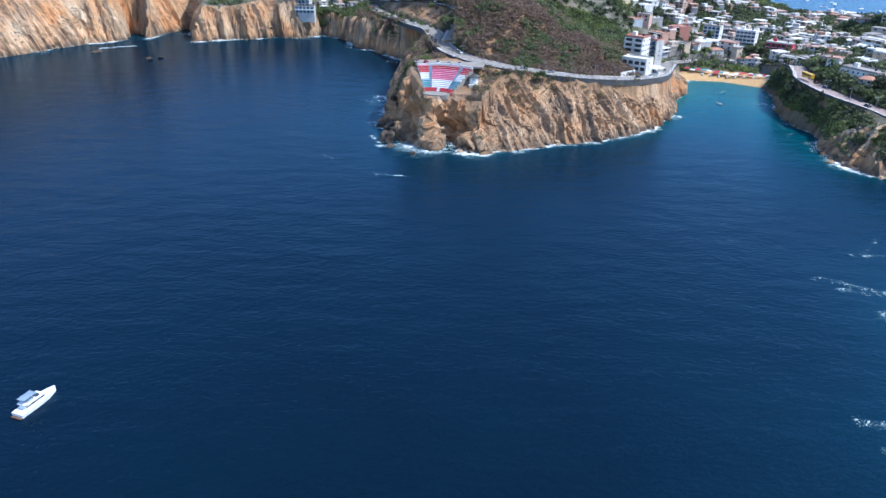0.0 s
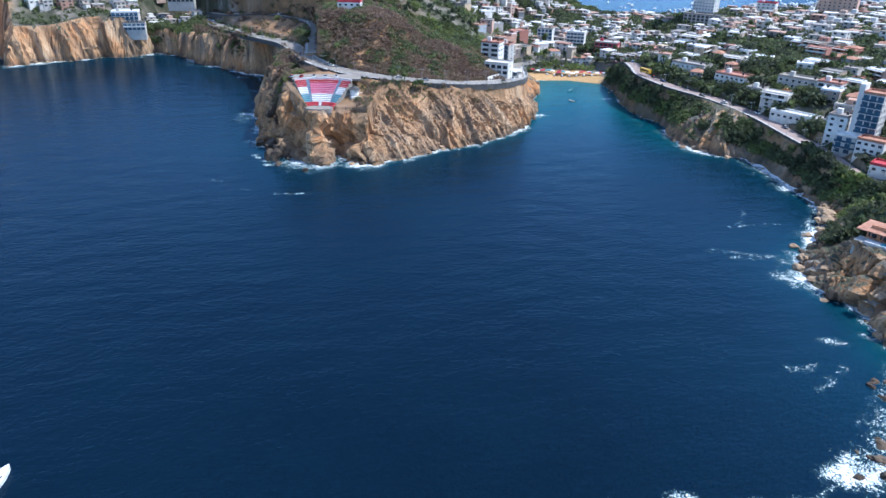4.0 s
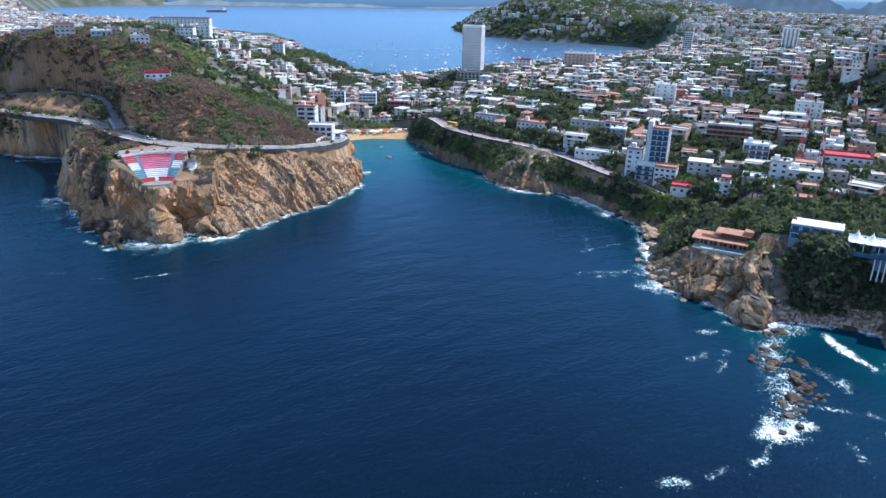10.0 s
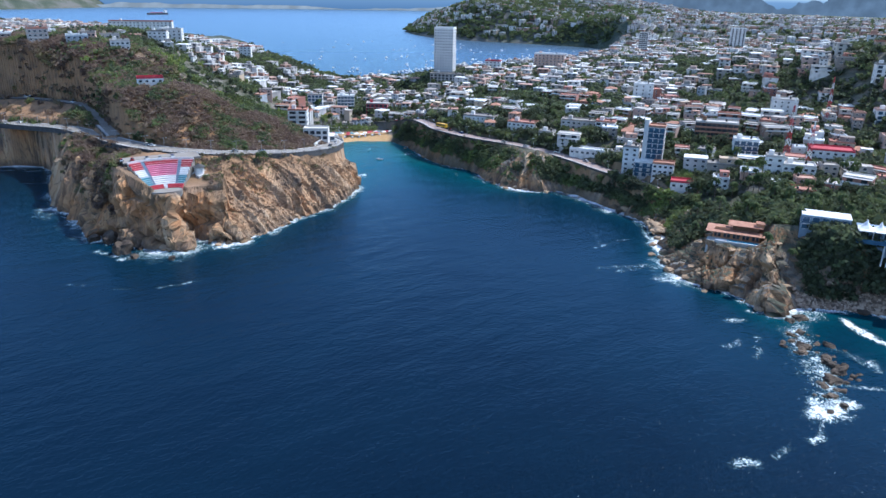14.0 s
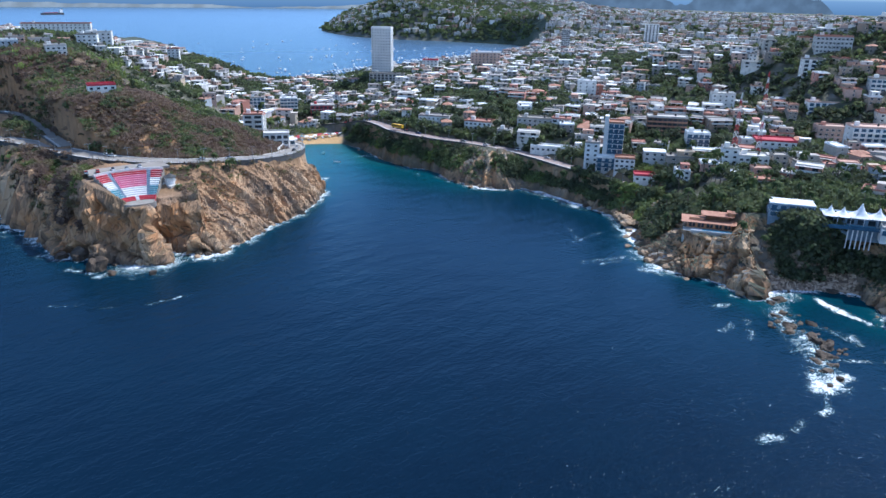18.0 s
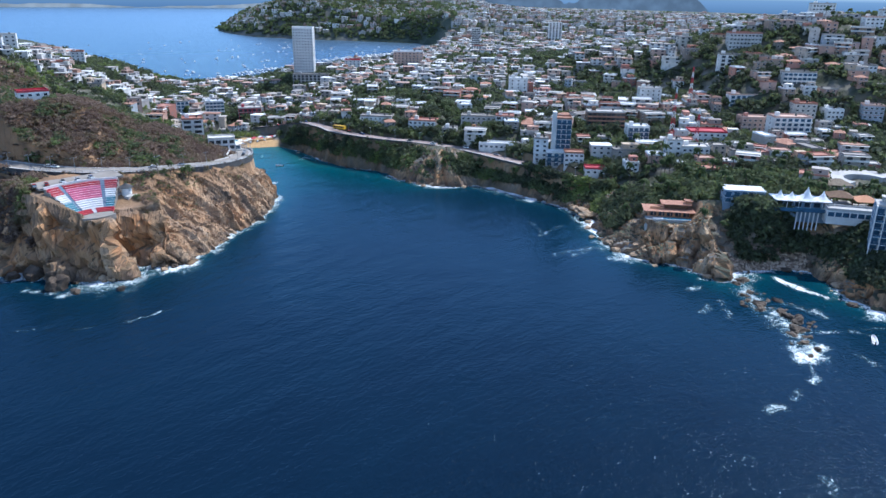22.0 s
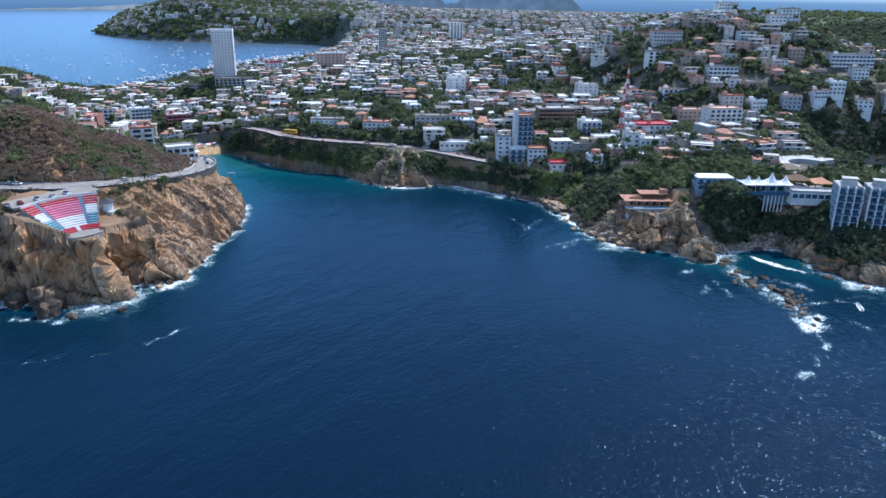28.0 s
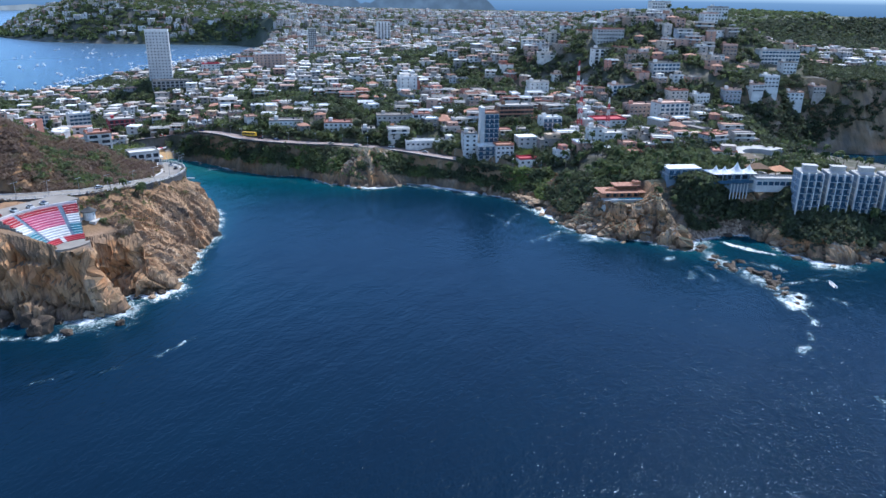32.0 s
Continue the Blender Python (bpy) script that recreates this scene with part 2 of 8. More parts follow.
def ground_mat():
    """Rock on the steep faces, dry earth, town ground and sand by the marks laid on the mesh."""
    m = bpy.data.materials.new("ground_cover")
    m.use_nodes = True
    nt, b = m.node_tree, m.node_tree.nodes["Principled BSDF"]
    L = nt.links.new
    geo = nt.nodes.new("ShaderNodeNewGeometry")

    def noise_(scale, detail=6, vec=None, dist=0.0):
        n = nt.nodes.new("ShaderNodeTexNoise")
        n.inputs["Scale"].default_value, n.inputs["Detail"].default_value = scale, detail
        n.inputs["Distortion"].default_value = dist
        L(vec or geo.outputs["Position"], n.inputs["Vector"])
        return n.outputs[0]

    def ramp(fac, stops):
        r = nt.nodes.new("ShaderNodeValToRGB")
        e = r.color_ramp.elements
        while len(e) < len(stops):
            e.new(0.5)
        for k, (p, c) in enumerate(stops):
            e[k].position, e[k].color = p, (*c, 1)
        L(fac, r.inputs[0])
        return r.outputs[0]

    def mix(f, a, c):
        x = nt.nodes.new("ShaderNodeMix")
        x.data_type = "RGBA"
        L(f, x.inputs["Factor"]), L(a, x.inputs["A"]), L(c, x.inputs["B"])
        return x.outputs["Result"]

    def attr(n):
        a = nt.nodes.new("ShaderNodeAttribute")
        a.attribute_name = n
        return a.outputs["Fac"]

    def rng(v, a, c, d=0.0, e=1.0):
        x = nt.nodes.new("ShaderNodeMapRange")
        x.interpolation_type = "SMOOTHSTEP"
        for k, val in (("From Min", a), ("From Max", c), ("To Min", d), ("To Max", e)):
            x.inputs[k].default_value = val
        L(v, x.inputs["Value"])
        return x.outputs[0]

    sep = nt.nodes.new("ShaderNodeSeparateXYZ")
    L(geo.outputs["Position"], sep.inputs[0])
    cb, mp = nt.nodes.new("ShaderNodeCombineXYZ"), nt.nodes.new("ShaderNodeMapping")
    L(attr("along"), cb.inputs[0]), L(attr("down"), cb.inputs[1]), L(sep.outputs["Z"], cb.inputs[2])
    mp.inputs["Scale"].default_value = (1.0, 0.24, 0.16)
    L(cb.outputs[0], mp.inputs["Vector"])
    streak = noise_(0.16, 9, mp.outputs[0], 0.6)
    rock = ramp(streak, [(.31, (.07, .055, .045)), (.40, (.17, .12, .085)), (.48, (.39, .235, .13)), (.56, (.47, .31, .18)), (.68, (.58, .45, .31))])
    rust = ramp(noise_(0.045, 4), [(.3, (.19, .16, .13)), (.5, (.40, .225, .115)), (.66, (.53, .225, .08))])
    rock = mix(rng(noise_(0.03, 3), .35, .65, .15, .72), rock, rust)
    vo = nt.nodes.new("ShaderNodeTexVoronoi")
    vo.feature, vo.inputs["Scale"].default_value = "DISTANCE_TO_EDGE", .33
    nz = nt.nodes.new("ShaderNodeTexNoise")
    nz.inputs["Scale"].default_value = .6
    L(mp.outputs[0], nz.inputs["Vector"])
    va = nt.nodes.new("ShaderNodeVectorMath")
    va.operation = "MULTIPLY_ADD"
    va.inputs[1].default_value = (1.7, 1.7, 1.7)
    L(nz.outputs["Color"], va.inputs[0]), L(mp.outputs[0], va.inputs[2])
    L(va.outputs[0], vo.inputs["Vector"])
    crack = rng(vo.outputs["Distance"], 0.0, .05, .55, 0.0)
    rock = mix(crack, rock, ramp(noise_(0.5, 3), [(.3, (.03, .025, .02)), (.7, (.09, .07, .055))]))
    wet = rng(sep.outputs["Z"], 0.5, 6.5, 0.85, 0.0)
    w2 = nt.nodes.new("ShaderNodeMath")
    w2.operation = "MULTIPLY"
    L(wet, w2.inputs[0]), L(rng(noise_(0.25, 5), .25, .6), w2.inputs[1])
    dark = ramp(noise_(0.5, 5), [(.3, (.035, .03, .026)), (.7, (.13, .10, .08))])
    rock = mix(w2.outputs[0], rock, dark)
    earth = ramp(noise_(0.12, 8), [(.3, (.15, .10, .065)), (.5, (.28, .165, .09)), (.7, (.35, .21, .115))])
    town = ramp(noise_(0.07, 8), [(.3, (.04, .05, .03)), (.48, (.085, .085, .06)), (.6, (.16, .145, .12)), (.75, (.28, .26, .24))])
    sand = ramp(noise_(0.5, 6), [(.3, (.40, .25, .11)), (.7, (.52, .34, .17))])
    # greyed green of the far land, some distance haze put into its colour
    far = ramp(noise_(0.012, 8), [(.35, (.045, .06, .042)), (.5, (.075, .088, .065)), (.62, (.13, .128, .115))])
    sepn = nt.nodes.new("ShaderNodeSeparateXYZ")
    L(geo.outputs["True Normal"], sepn.inputs[0])
    col = mix(attr("town"), earth, town)
    col = mix(attr("far"), col, far)
    ad = nt.nodes.new("ShaderNodeMath")
    ad.operation = "MULTIPLY_ADD"
    L(noise_(0.2, 6), ad.inputs[0])
    ad.inputs[1].default_value = 0.35
    L(sepn.outputs["Z"], ad.inputs[2])
    steep = rng(ad.outputs[0], 0.86, 1.0, 1.0, 0.0)
    st2 = nt.nodes.new("ShaderNodeMath")
    st2.operation = "MULTIPLY"
    L(steep, st2.inputs[0]), L(attr("rocky"), st2.inputs[1])
    col = mix(st2.outputs[0], col, rock)
    col = mix(attr("sand"), col, sand)
    L(col, b.inputs["Base Color"])
    b.inputs["Roughness"].default_value, b.inputs["Specular IOR Level"].default_value = 0.9, 0.2
    bp = nt.nodes.new("ShaderNodeBump")
    bp.inputs["Strength"].default_value, bp.inputs["Distance"].default_value = 0.9, 0.9
    mu = nt.nodes.new("ShaderNodeMath")
    mu.operation = "MULTIPLY_ADD"
    L(noise_(0.9, 7), mu.inputs[0])
    mu.inputs[1].default_value = 0.6
    L(streak, mu.inputs[2])
    m3 = nt.nodes.new("ShaderNodeMath")
    m3.operation, m3.inputs[1].default_value = "MULTIPLY_ADD", .3
    L(noise_(2.4, 6), m3.inputs[0]), L(mu.outputs[0], m3.inputs[2])
    L(m3.outputs[0], bp.inputs["Height"])
    L(bp.outputs[0], b.inputs["Normal"])
    return m


M_GROUND = ground_mat()


def water_mat(name="sea_water", rough=.12, waves=True):
    m = bpy.data.materials.new(name)
    m.use_nodes = True
    nt, b = m.node_tree, m.node_tree.nodes["Principled BSDF"]
    L = nt.links.new
    geo, at = nt.nodes.new("ShaderNodeNewGeometry"), nt.nodes.new("ShaderNodeAttribute")
    at.attribute_name = "shallow"
    n0 = nt.nodes.new("ShaderNodeTexNoise")
    n0.inputs["Scale"].default_value, n0.inputs["Detail"].default_value = 0.02, 6
    L(geo.outputs["Position"], n0.inputs["Vector"])
    ad = nt.nodes.new("ShaderNodeMath")
    ad.operation = "MULTIPLY_ADD"
    L(n0.outputs[0], ad.inputs[0])
    ad.inputs[1].default_value = 0.12
    L(at.outputs["Fac"], ad.inputs[2])
    r = nt.nodes.new("ShaderNodeValToRGB")
    e = r.color_ramp.elements
    e.new(0.5), e.new(0.7)
    for k, (p, c) in enumerate([(0.06, (.0020, .0093, .0205)), (0.32, (.0028, .0225, .042)), (0.62, (.003, .060, .080)), (1.0, (.025, .13, .13))]):
        e[k].position, e[k].color = p, (*c, 1)
    L(ad.outputs[0], r.inputs[0])
    # bay mark: blue of distance haze put into the water colour
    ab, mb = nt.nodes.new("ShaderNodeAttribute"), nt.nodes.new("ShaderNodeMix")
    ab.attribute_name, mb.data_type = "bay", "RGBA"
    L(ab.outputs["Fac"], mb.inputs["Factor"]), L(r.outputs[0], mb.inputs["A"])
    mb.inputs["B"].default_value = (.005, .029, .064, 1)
    nt.nodes.remove(b)
    df, gl, fr, ms = (nt.nodes.new("ShaderNode" + k) for k in ("BsdfDiffuse", "BsdfGlossy", "Fresnel", "MixShader"))
    L(mb.outputs["Result"], df.inputs["Color"])
    gl.inputs["Roughness"].default_value = rough
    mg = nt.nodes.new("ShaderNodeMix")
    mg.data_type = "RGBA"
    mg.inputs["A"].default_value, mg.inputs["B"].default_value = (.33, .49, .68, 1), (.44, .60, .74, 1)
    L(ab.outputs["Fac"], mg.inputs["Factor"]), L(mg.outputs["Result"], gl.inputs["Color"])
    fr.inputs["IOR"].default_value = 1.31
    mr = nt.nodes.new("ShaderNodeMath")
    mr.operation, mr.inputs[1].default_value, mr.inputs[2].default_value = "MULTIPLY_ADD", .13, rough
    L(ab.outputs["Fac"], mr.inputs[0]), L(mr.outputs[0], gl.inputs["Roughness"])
    L(fr.outputs[0], ms.inputs[0]), L(df.outputs[0], ms.inputs[1]), L(gl.outputs[0], ms.inputs[2])
    L(ms.outputs[0], nt.nodes["Material Output"].inputs[0])
    if not waves:
        return m
    hs = []
    for sc, k, st in ((0.045, 3, (1, 2.2, 1)), (0.35, 3, (1, 1.7, 1)), (0.9, 2, (1, 1.3, 1))):
        mp = nt.nodes.new("ShaderNodeMapping")
        mp.inputs["Rotation"].default_value, mp.inputs["Scale"].default_value = (0, 0, 0.5), st
        L(geo.outputs["Position"], mp.inputs["Vector"])
        n = nt.nodes.new("ShaderNodeTexNoise")
        n.inputs["Scale"].default_value, n.inputs["Detail"].default_value = sc, k
        L(mp.outputs[0], n.inputs["Vector"])
        hs.append(n.outputs[0])
    prev = None
    for h, d in zip(hs, (0.65, 0.20, 0.13)):
        bp = nt.nodes.new("ShaderNodeBump")
        bp.inputs["Strength"].default_value, bp.inputs["Distance"].default_value = 1.0, d
        L(h, bp.inputs["Height"])
        if prev:
            L(prev, bp.inputs["Normal"])
        prev = bp.outputs[0]
    L(prev, gl.inputs["Normal"]), L(prev, fr.inputs["Normal"])
    return m


M_SEA = water_mat()
M_RIPPLE = water_mat("sea_ripples", .19, False)


def foam_mat():
    """Lacy white foam that thins out to milky turquoise water."""
    m = bpy.data.materials.new("sea_foam")
    m.use_nodes = True
    nt, b = m.node_tree, m.node_tree.nodes["Principled BSDF"]
    L = nt.links.new
    geo, at = nt.nodes.new("ShaderNodeNewGeometry"), nt.nodes.new("ShaderNodeAttribute")
    at.attribute_name = "foam"
    prev = at.outputs["Fac"]
    for sc, dist, k in ((0.16, 1.5, .7), (0.62, 2.4, 1.3), (2.4, .8, 1.3)):
        n, ad, sb = nt.nodes.new("ShaderNodeTexNoise"), nt.nodes.new("ShaderNodeMath"), nt.nodes.new("ShaderNodeMath")
        n.inputs["Scale"].default_value, n.inputs["Detail"].default_value, n.inputs["Distortion"].default_value = sc, 6, dist
        L(geo.outputs["Position"], n.inputs["Vector"])
        sb.operation, sb.inputs[1].default_value = "SUBTRACT", .5
        L(n.outputs[0], sb.inputs[0])
        ad.operation, ad.inputs[1].default_value = "MULTIPLY_ADD", k
        L(sb.outputs[0], ad.inputs[0]), L(prev, ad.inputs[2])
        prev = ad.outputs[0]
    al, cr = nt.nodes.new("ShaderNodeValToRGB"), nt.nodes.new("ShaderNodeValToRGB")
    for r, stops in ((al, ((.42, (0, 0, 0)), (.58, (.20, .20, .20)), (.76, (.66, .66, .66)), (.98, (.96, .96, .96)))), (cr, ((.42, (.06, .22, .27)), (.60, (.25, .46, .50)), (.78, (.68, .75, .77)), (.98, (.84, .86, .87))))):
        e = r.color_ramp.elements
        while len(e) < len(stops):
            e.new(.5)
        for q, (p, c) in enumerate(stops):
            e[q].position, e[q].color = p, (*c, 1)
        L(prev, r.inputs[0])
    L(al.outputs[0], b.inputs["Alpha"]), L(cr.outputs[0], b.inputs["Base Color"])
    b.inputs["Roughness"].default_value = 0.8
    return m


M_FOAM = foam_mat()


# ---------- mesh helpers ----------
def box(bm, x0, x1, y0, y1, z0, z1):
    v = [bm.verts.new(p) for p in ((x0, y0, z0), (x1, y0, z0), (x1, y1, z0), (x0, y1, z0), (x0, y0, z1), (x1, y0, z1), (x1, y1, z1), (x0, y1, z1))]
    for f in ((3, 2, 1, 0), (4, 5, 6, 7), (0, 1, 5, 4), (1, 2, 6, 5), (2, 3, 7, 6), (3, 0, 4, 7)):
        bm.faces.new([v[i] for i in f])
    return v


def cyl(bm, x, y, z0, z1, r0, r1=None, n=10):
    r1 = r0 if r1 is None else r1
    lo = [bm.verts.new((x + r0 * math.cos(a), y + r0 * math.sin(a), z0)) for a in [2 * math.pi * i / n for i in range(n)]]
    hi = [bm.verts.new((x + r1 * math.cos(a), y + r1 * math.sin(a), z1)) for a in [2 * math.pi * i / n for i in range(n)]]
    for i in range(n):
        bm.faces.new((lo[i], lo[(i + 1) % n], hi[(i + 1) % n], hi[i]))
    bm.faces.new(hi), bm.faces.new(lo[::-1])


def done(bm, name, mats):
    me = bpy.data.meshes.new(name)
    bm.to_mesh(me)
    bm.free()
    for m in mats if isinstance(mats, (list, tuple)) else [mats]:
        me.materials.append(m)
    return me


def part(name, bm, material, parent, label=""):
    """Links a bmesh or mesh as one mesh object under a thing or a part."""
    me = done(bm, name, material) if isinstance(bm, bmesh.types.BMesh) else bm
    ob = new(name, me)
    ob.parent = parent
    return tagged(ob, label) if label else ob


def np_mesh(name, verts, faces, mats, attrs=None, smooth=False):
    """A mesh straight from arrays; faces: n x 4 or n x 3 indices."""
    me = bpy.data.meshes.new(name)
    k = faces.shape[1]
    me.vertices.add(len(verts)), me.loops.add(faces.size), me.polygons.add(len(faces))
    me.vertices.foreach_set("co", np.ascontiguousarray(verts, dtype=np.float32).ravel())
    me.loops.foreach_set("vertex_index", faces.astype(np.int32).ravel())
    me.polygons.foreach_set("loop_start", np.arange(0, faces.size, k, dtype=np.int32))
    me.update(calc_edges=True)
    for m in mats if isinstance(mats, (list, tuple)) else [mats]:
        me.materials.append(m)
    for n, v in (attrs or {}).items():
        a = me.attributes.new(n, "FLOAT", "POINT")
        a.data.foreach_set("value", np.ascontiguousarray(v, dtype=np.float32))
    me.polygons.foreach_set("use_smooth", np.full(len(faces), smooth))
    return me


# ---------- noise ----------
def _hash(i, j, s):
    n = (i * 374761393 + j * 668265263 + s * 1442695041) & 0x7FFFFFFF
    n = ((n ^ (n >> 13)) * 1274126177) & 0x7FFFFFFF
    return ((n ^ (n >> 16)) & 0xFFFF) / 65535.0 * 2 * math.pi


def perlin(x, y, s=0):
    x, y = np.asarray(x, float), np.asarray(y, float)
    i, j = np.floor(x).astype(np.int64), np.floor(y).astype(np.int64)
    fx, fy = x - i, y - j
    u, v = fx * fx * fx * (fx * (fx * 6 - 15) + 10), fy * fy * fy * (fy * (fy * 6 - 15) + 10)

    def g(a, b):
        h = _hash(i + a, j + b, s)
        return np.cos(h) * (fx - a) + np.sin(h) * (fy - b)

    return (g(0, 0) * (1 - u) + g(1, 0) * u) * (1 - v) + (g(0, 1) * (1 - u) + g(1, 1) * u) * v


def fbm(x, y, octaves=4, s=0, gain=0.5):
    t, a = 0, 1.0
    for k in range(octaves):
        t = t + a * perlin(x * 2 ** k, y * 2 ** k, s + k)
        a *= gain
    return t * 1.4


def ridged(x, y, octaves=4, s=0):
    t, a = 0, 0.55
    for k in range(octaves):
        t = t + a * (1 - 2.2 * np.abs(perlin(x * 2 ** k, y * 2 ** k, s + k)))
        a *= 0.5
    return t


def worley(x, y, s=0):
    """Distances to the nearest and second nearest of scattered points."""
    i, j = np.floor(x).astype(np.int64), np.floor(y).astype(np.int64)
    f1, f2 = np.full(np.shape(x), 9.0), np.full(np.shape(x), 9.0)
    for di in (-1, 0, 1):
        for dj in (-1, 0, 1):
            a, b = _hash(i + di, j + dj, s) / (2 * math.pi), _hash(i + di, j + dj, s + 77) / (2 * math.pi)
            d = np.hypot(i + di + a - x, j + dj + b - y)
            f2 = np.minimum(f2, np.maximum(f1, d))
            f1 = np.minimum(f1, d)
    return f1, f2


def sstep(a, b, x):
    t = np.clip((x - a) / (b - a), 0, 1)
    return t * t * (3 - 2 * t)


# ---------- plan of the land: coast as x, y, width of the slope, rockiness ----------
COAST_QUEBRADA = [
    (-1600, 1500, 40, .6), (-900, 820, 40, 1), (-620, 560, 40, 1), (-440, 548, 38, 1), (-348, 585, 38, 1), (-308, 649, 34, 1), (-291, 659, 26, 1), (-282, 670, 14, 1), (-291, 702, 9, 1), (-278, 704, 9, 1), (-263, 682, 14, 1), (-259, 706, 22, 1), (-243, 742, 16, 1),
    (-226, 702, 9, 1), (-216, 664, 9, 1), (-200, 676, 8, 1), (-177, 681, 9, 1), (-150, 694, 10, 1), (-128, 690, 9, 1), (-107, 709, 8, .8), (-83, 690, 9, 1), (-63, 648, 12, 1),
    (-37, 615, 12, 1), (-26, 600, 11, 1), (-9, 583, 10, 1), (-7, 562, 8, 1), (-11, 540, 9, 1), (-15, 521, 12, 1), (-21, 503, 16, 1)]
COAST_HEADLAND = [
    (-27, 478, 18, 1), (-26, 445, 17, 1), (-28, 410, 14, 1), (-23, 394, 11, 1), (-15, 380, 10, 1), (-7, 365, 12, 1), (1, 360, 16, 1), (5, 369, 9, 1), (8, 377, 6, 1), (11, 373, 8, 1), (15, 359, 22, 1),
    (26, 353, 30, 1), (36, 360, 34, 1), (47, 363.5, 36, 1), (66, 373, 26, 1), (88, 377, 23, 1), (110, 390, 17, 1), (131, 409, 14, 1), (147, 433, 12, 1), (158, 463, 10, 1), (173, 492, 9, 1), (184, 520, 12, .6)]
COAST_INLET = [
    (192, 532, 34, 0), (216, 528, 34, 0), (237, 511, 30, 0), (236, 484, 14, .45), (222, 450, 12, .4), (217, 424, 15, .4), (221, 395, 16, .4), (212, 368, 24, 1), (208, 350, 26, 1),
    (214, 332, 24, 1), (228, 322, 16, .5), (228, 300, 17, .5), (222, 270, 18, .6), (215, 248, 18, .8), (212, 233, 20, 1), (188, 220, 26, 1), (166, 205, 30, 1), (154, 187, 30, 1), (157, 172, 26, 1), (156, 158, 24, 1), (150, 143, 12, 1)]
COAST_COVES = [
    (167, 141, 30, .5), (179, 128, 30, .35), (187, 113, 24, .5), (177, 102, 14, 1), (160, 94, 14, 1), (151, 78, 14, 1), (158, 62, 15, 1), (172, 46, 18, 1), (180, 20, 20, 1), (190, -15, 20, 1),
    (215, -40, 18, 1), (250, -20, 18, 1), (285, 25, 20, .7), (330, 60, 30, .3), (395, 72, 36, .3), (440, 35, 36, .3), (450, -30, 36, .5), (480, -130, 40, 1), (600, -330, 40, 1), (1100, -420, 40, 1), (1700, -150, 40, 1)]
COAST_BAY = [
    (2300, 500, 40, .5), (2300, 1300, 40, .5), (1900, 1780, 40, .5), (1500, 1900, 40, .5), (1307, 1860, 90, .3), (1225, 1700, 100, .2), (1182, 1570, 110, .2), (1195, 1400, 100, .1), (1235, 1300, 80, .1), (1265, 1200, 60, 0), (1290, 1110, 40, 0),
    (1240, 1010, 30, 0), (1121, 965, 30, 0), (931, 940, 30, 0), (803, 932, 30, 0), (700, 955, 30, 0), (640, 925, 30, 0), (590, 900, 30, 0), (527, 858, 30, 0), (453, 862, 30, 0), (430, 890, 30, 0), (412, 955, 30, 0)]
COAST_NORTH = [(426, 1041, 30, .3), (498, 1207, 30, .3), (540, 1400, 30, .3), (470, 1700, 30, .3), (300, 2200, 50, 0), (205, 2620, 60, 0), (330, 3200, 60, 0), (590, 4076, 60, 0), (1400, 4600, 60, 0), (1500, 5200, 60, 0), (-2200, 5200, 60, 0), (-2200, 1800, 60, .5)]
COAST = np.array(COAST_QUEBRADA + COAST_HEADLAND + COAST_INLET + COAST_COVES + COAST_BAY + COAST_NORTH, float)

# heights of the land: x, y, height, reach
HILLS_HEADLAND = [(4, 410, 35, 11), (0, 383, 25, 8), (-11, 390, 29, 7), (-12, 402, 33, 8), (14, 380, 25, 7), (30, 388, 28, 9), (-8, 440, 34, 14), (40, 410, 33, 14), (75, 408, 30, 14), (104, 413, 27, 14), (128, 430, 24, 14), (148, 458, 20, 14), (168, 500, 15, 16), (185, 560, 7, 18), (205, 552, 6, 15), (232, 535, 6, 18),
                  (42, 486, 64, 20), (92, 462, 44, 17), (70, 442, 38, 10), (25, 520, 58, 22), (70, 515, 56, 22), (118, 470, 29, 14), (120, 520, 30, 25), (20, 455, 44, 12), (115, 440, 26, 9)]
HILLS_NORTH = [(0, 500, 34, 9), (0, 535, 32, 9), (-8, 575, 29, 9), (-26, 630, 26, 14), (-44, 690, 26, 16), (-95, 725, 26, 22), (-140, 715, 32, 20), (-200, 698, 27, 18), (-240, 770, 55, 25), (-320, 690, 72, 40), (-470, 640, 85, 60), (-100, 820, 40, 60),
               (-300, 900, 50, 90), (-150, 1200, 40, 160), (34, 575, 56, 12), (16, 540, 42, 8), (8, 620, 38, 12), (40, 615, 78, 28), (85, 690, 82, 45), (20, 730, 80, 40), (200, 900, 66, 50), (208, 985, 62, 40), (290, 880, 36, 45), (150, 640, 42, 40), (300, 1150, 30, 120)]
HILLS_TOWN = [(250, 590, 8, 40), (330, 680, 9, 60), (420, 790, 7, 60), (429, 664, 37, 30), (255, 510, 13, 14), (240, 465, 22, 12), (240, 430, 21.5, 12), (243, 395, 21, 12), (247, 350, 20, 12), (243, 310, 17.5, 9), (240, 275, 15.5, 8), (232, 247, 14.5, 8), (222, 225, 15, 10), (262, 300, 21, 9), (262, 262, 20, 9), (255, 240, 20, 8),
              (300, 440, 28, 40), (330, 330, 31, 40), (400, 400, 35, 55), (480, 500, 36, 70), (390, 265, 37, 35), (300, 235, 26, 28), (192, 190, 15, 9), (206, 165, 24, 12)]
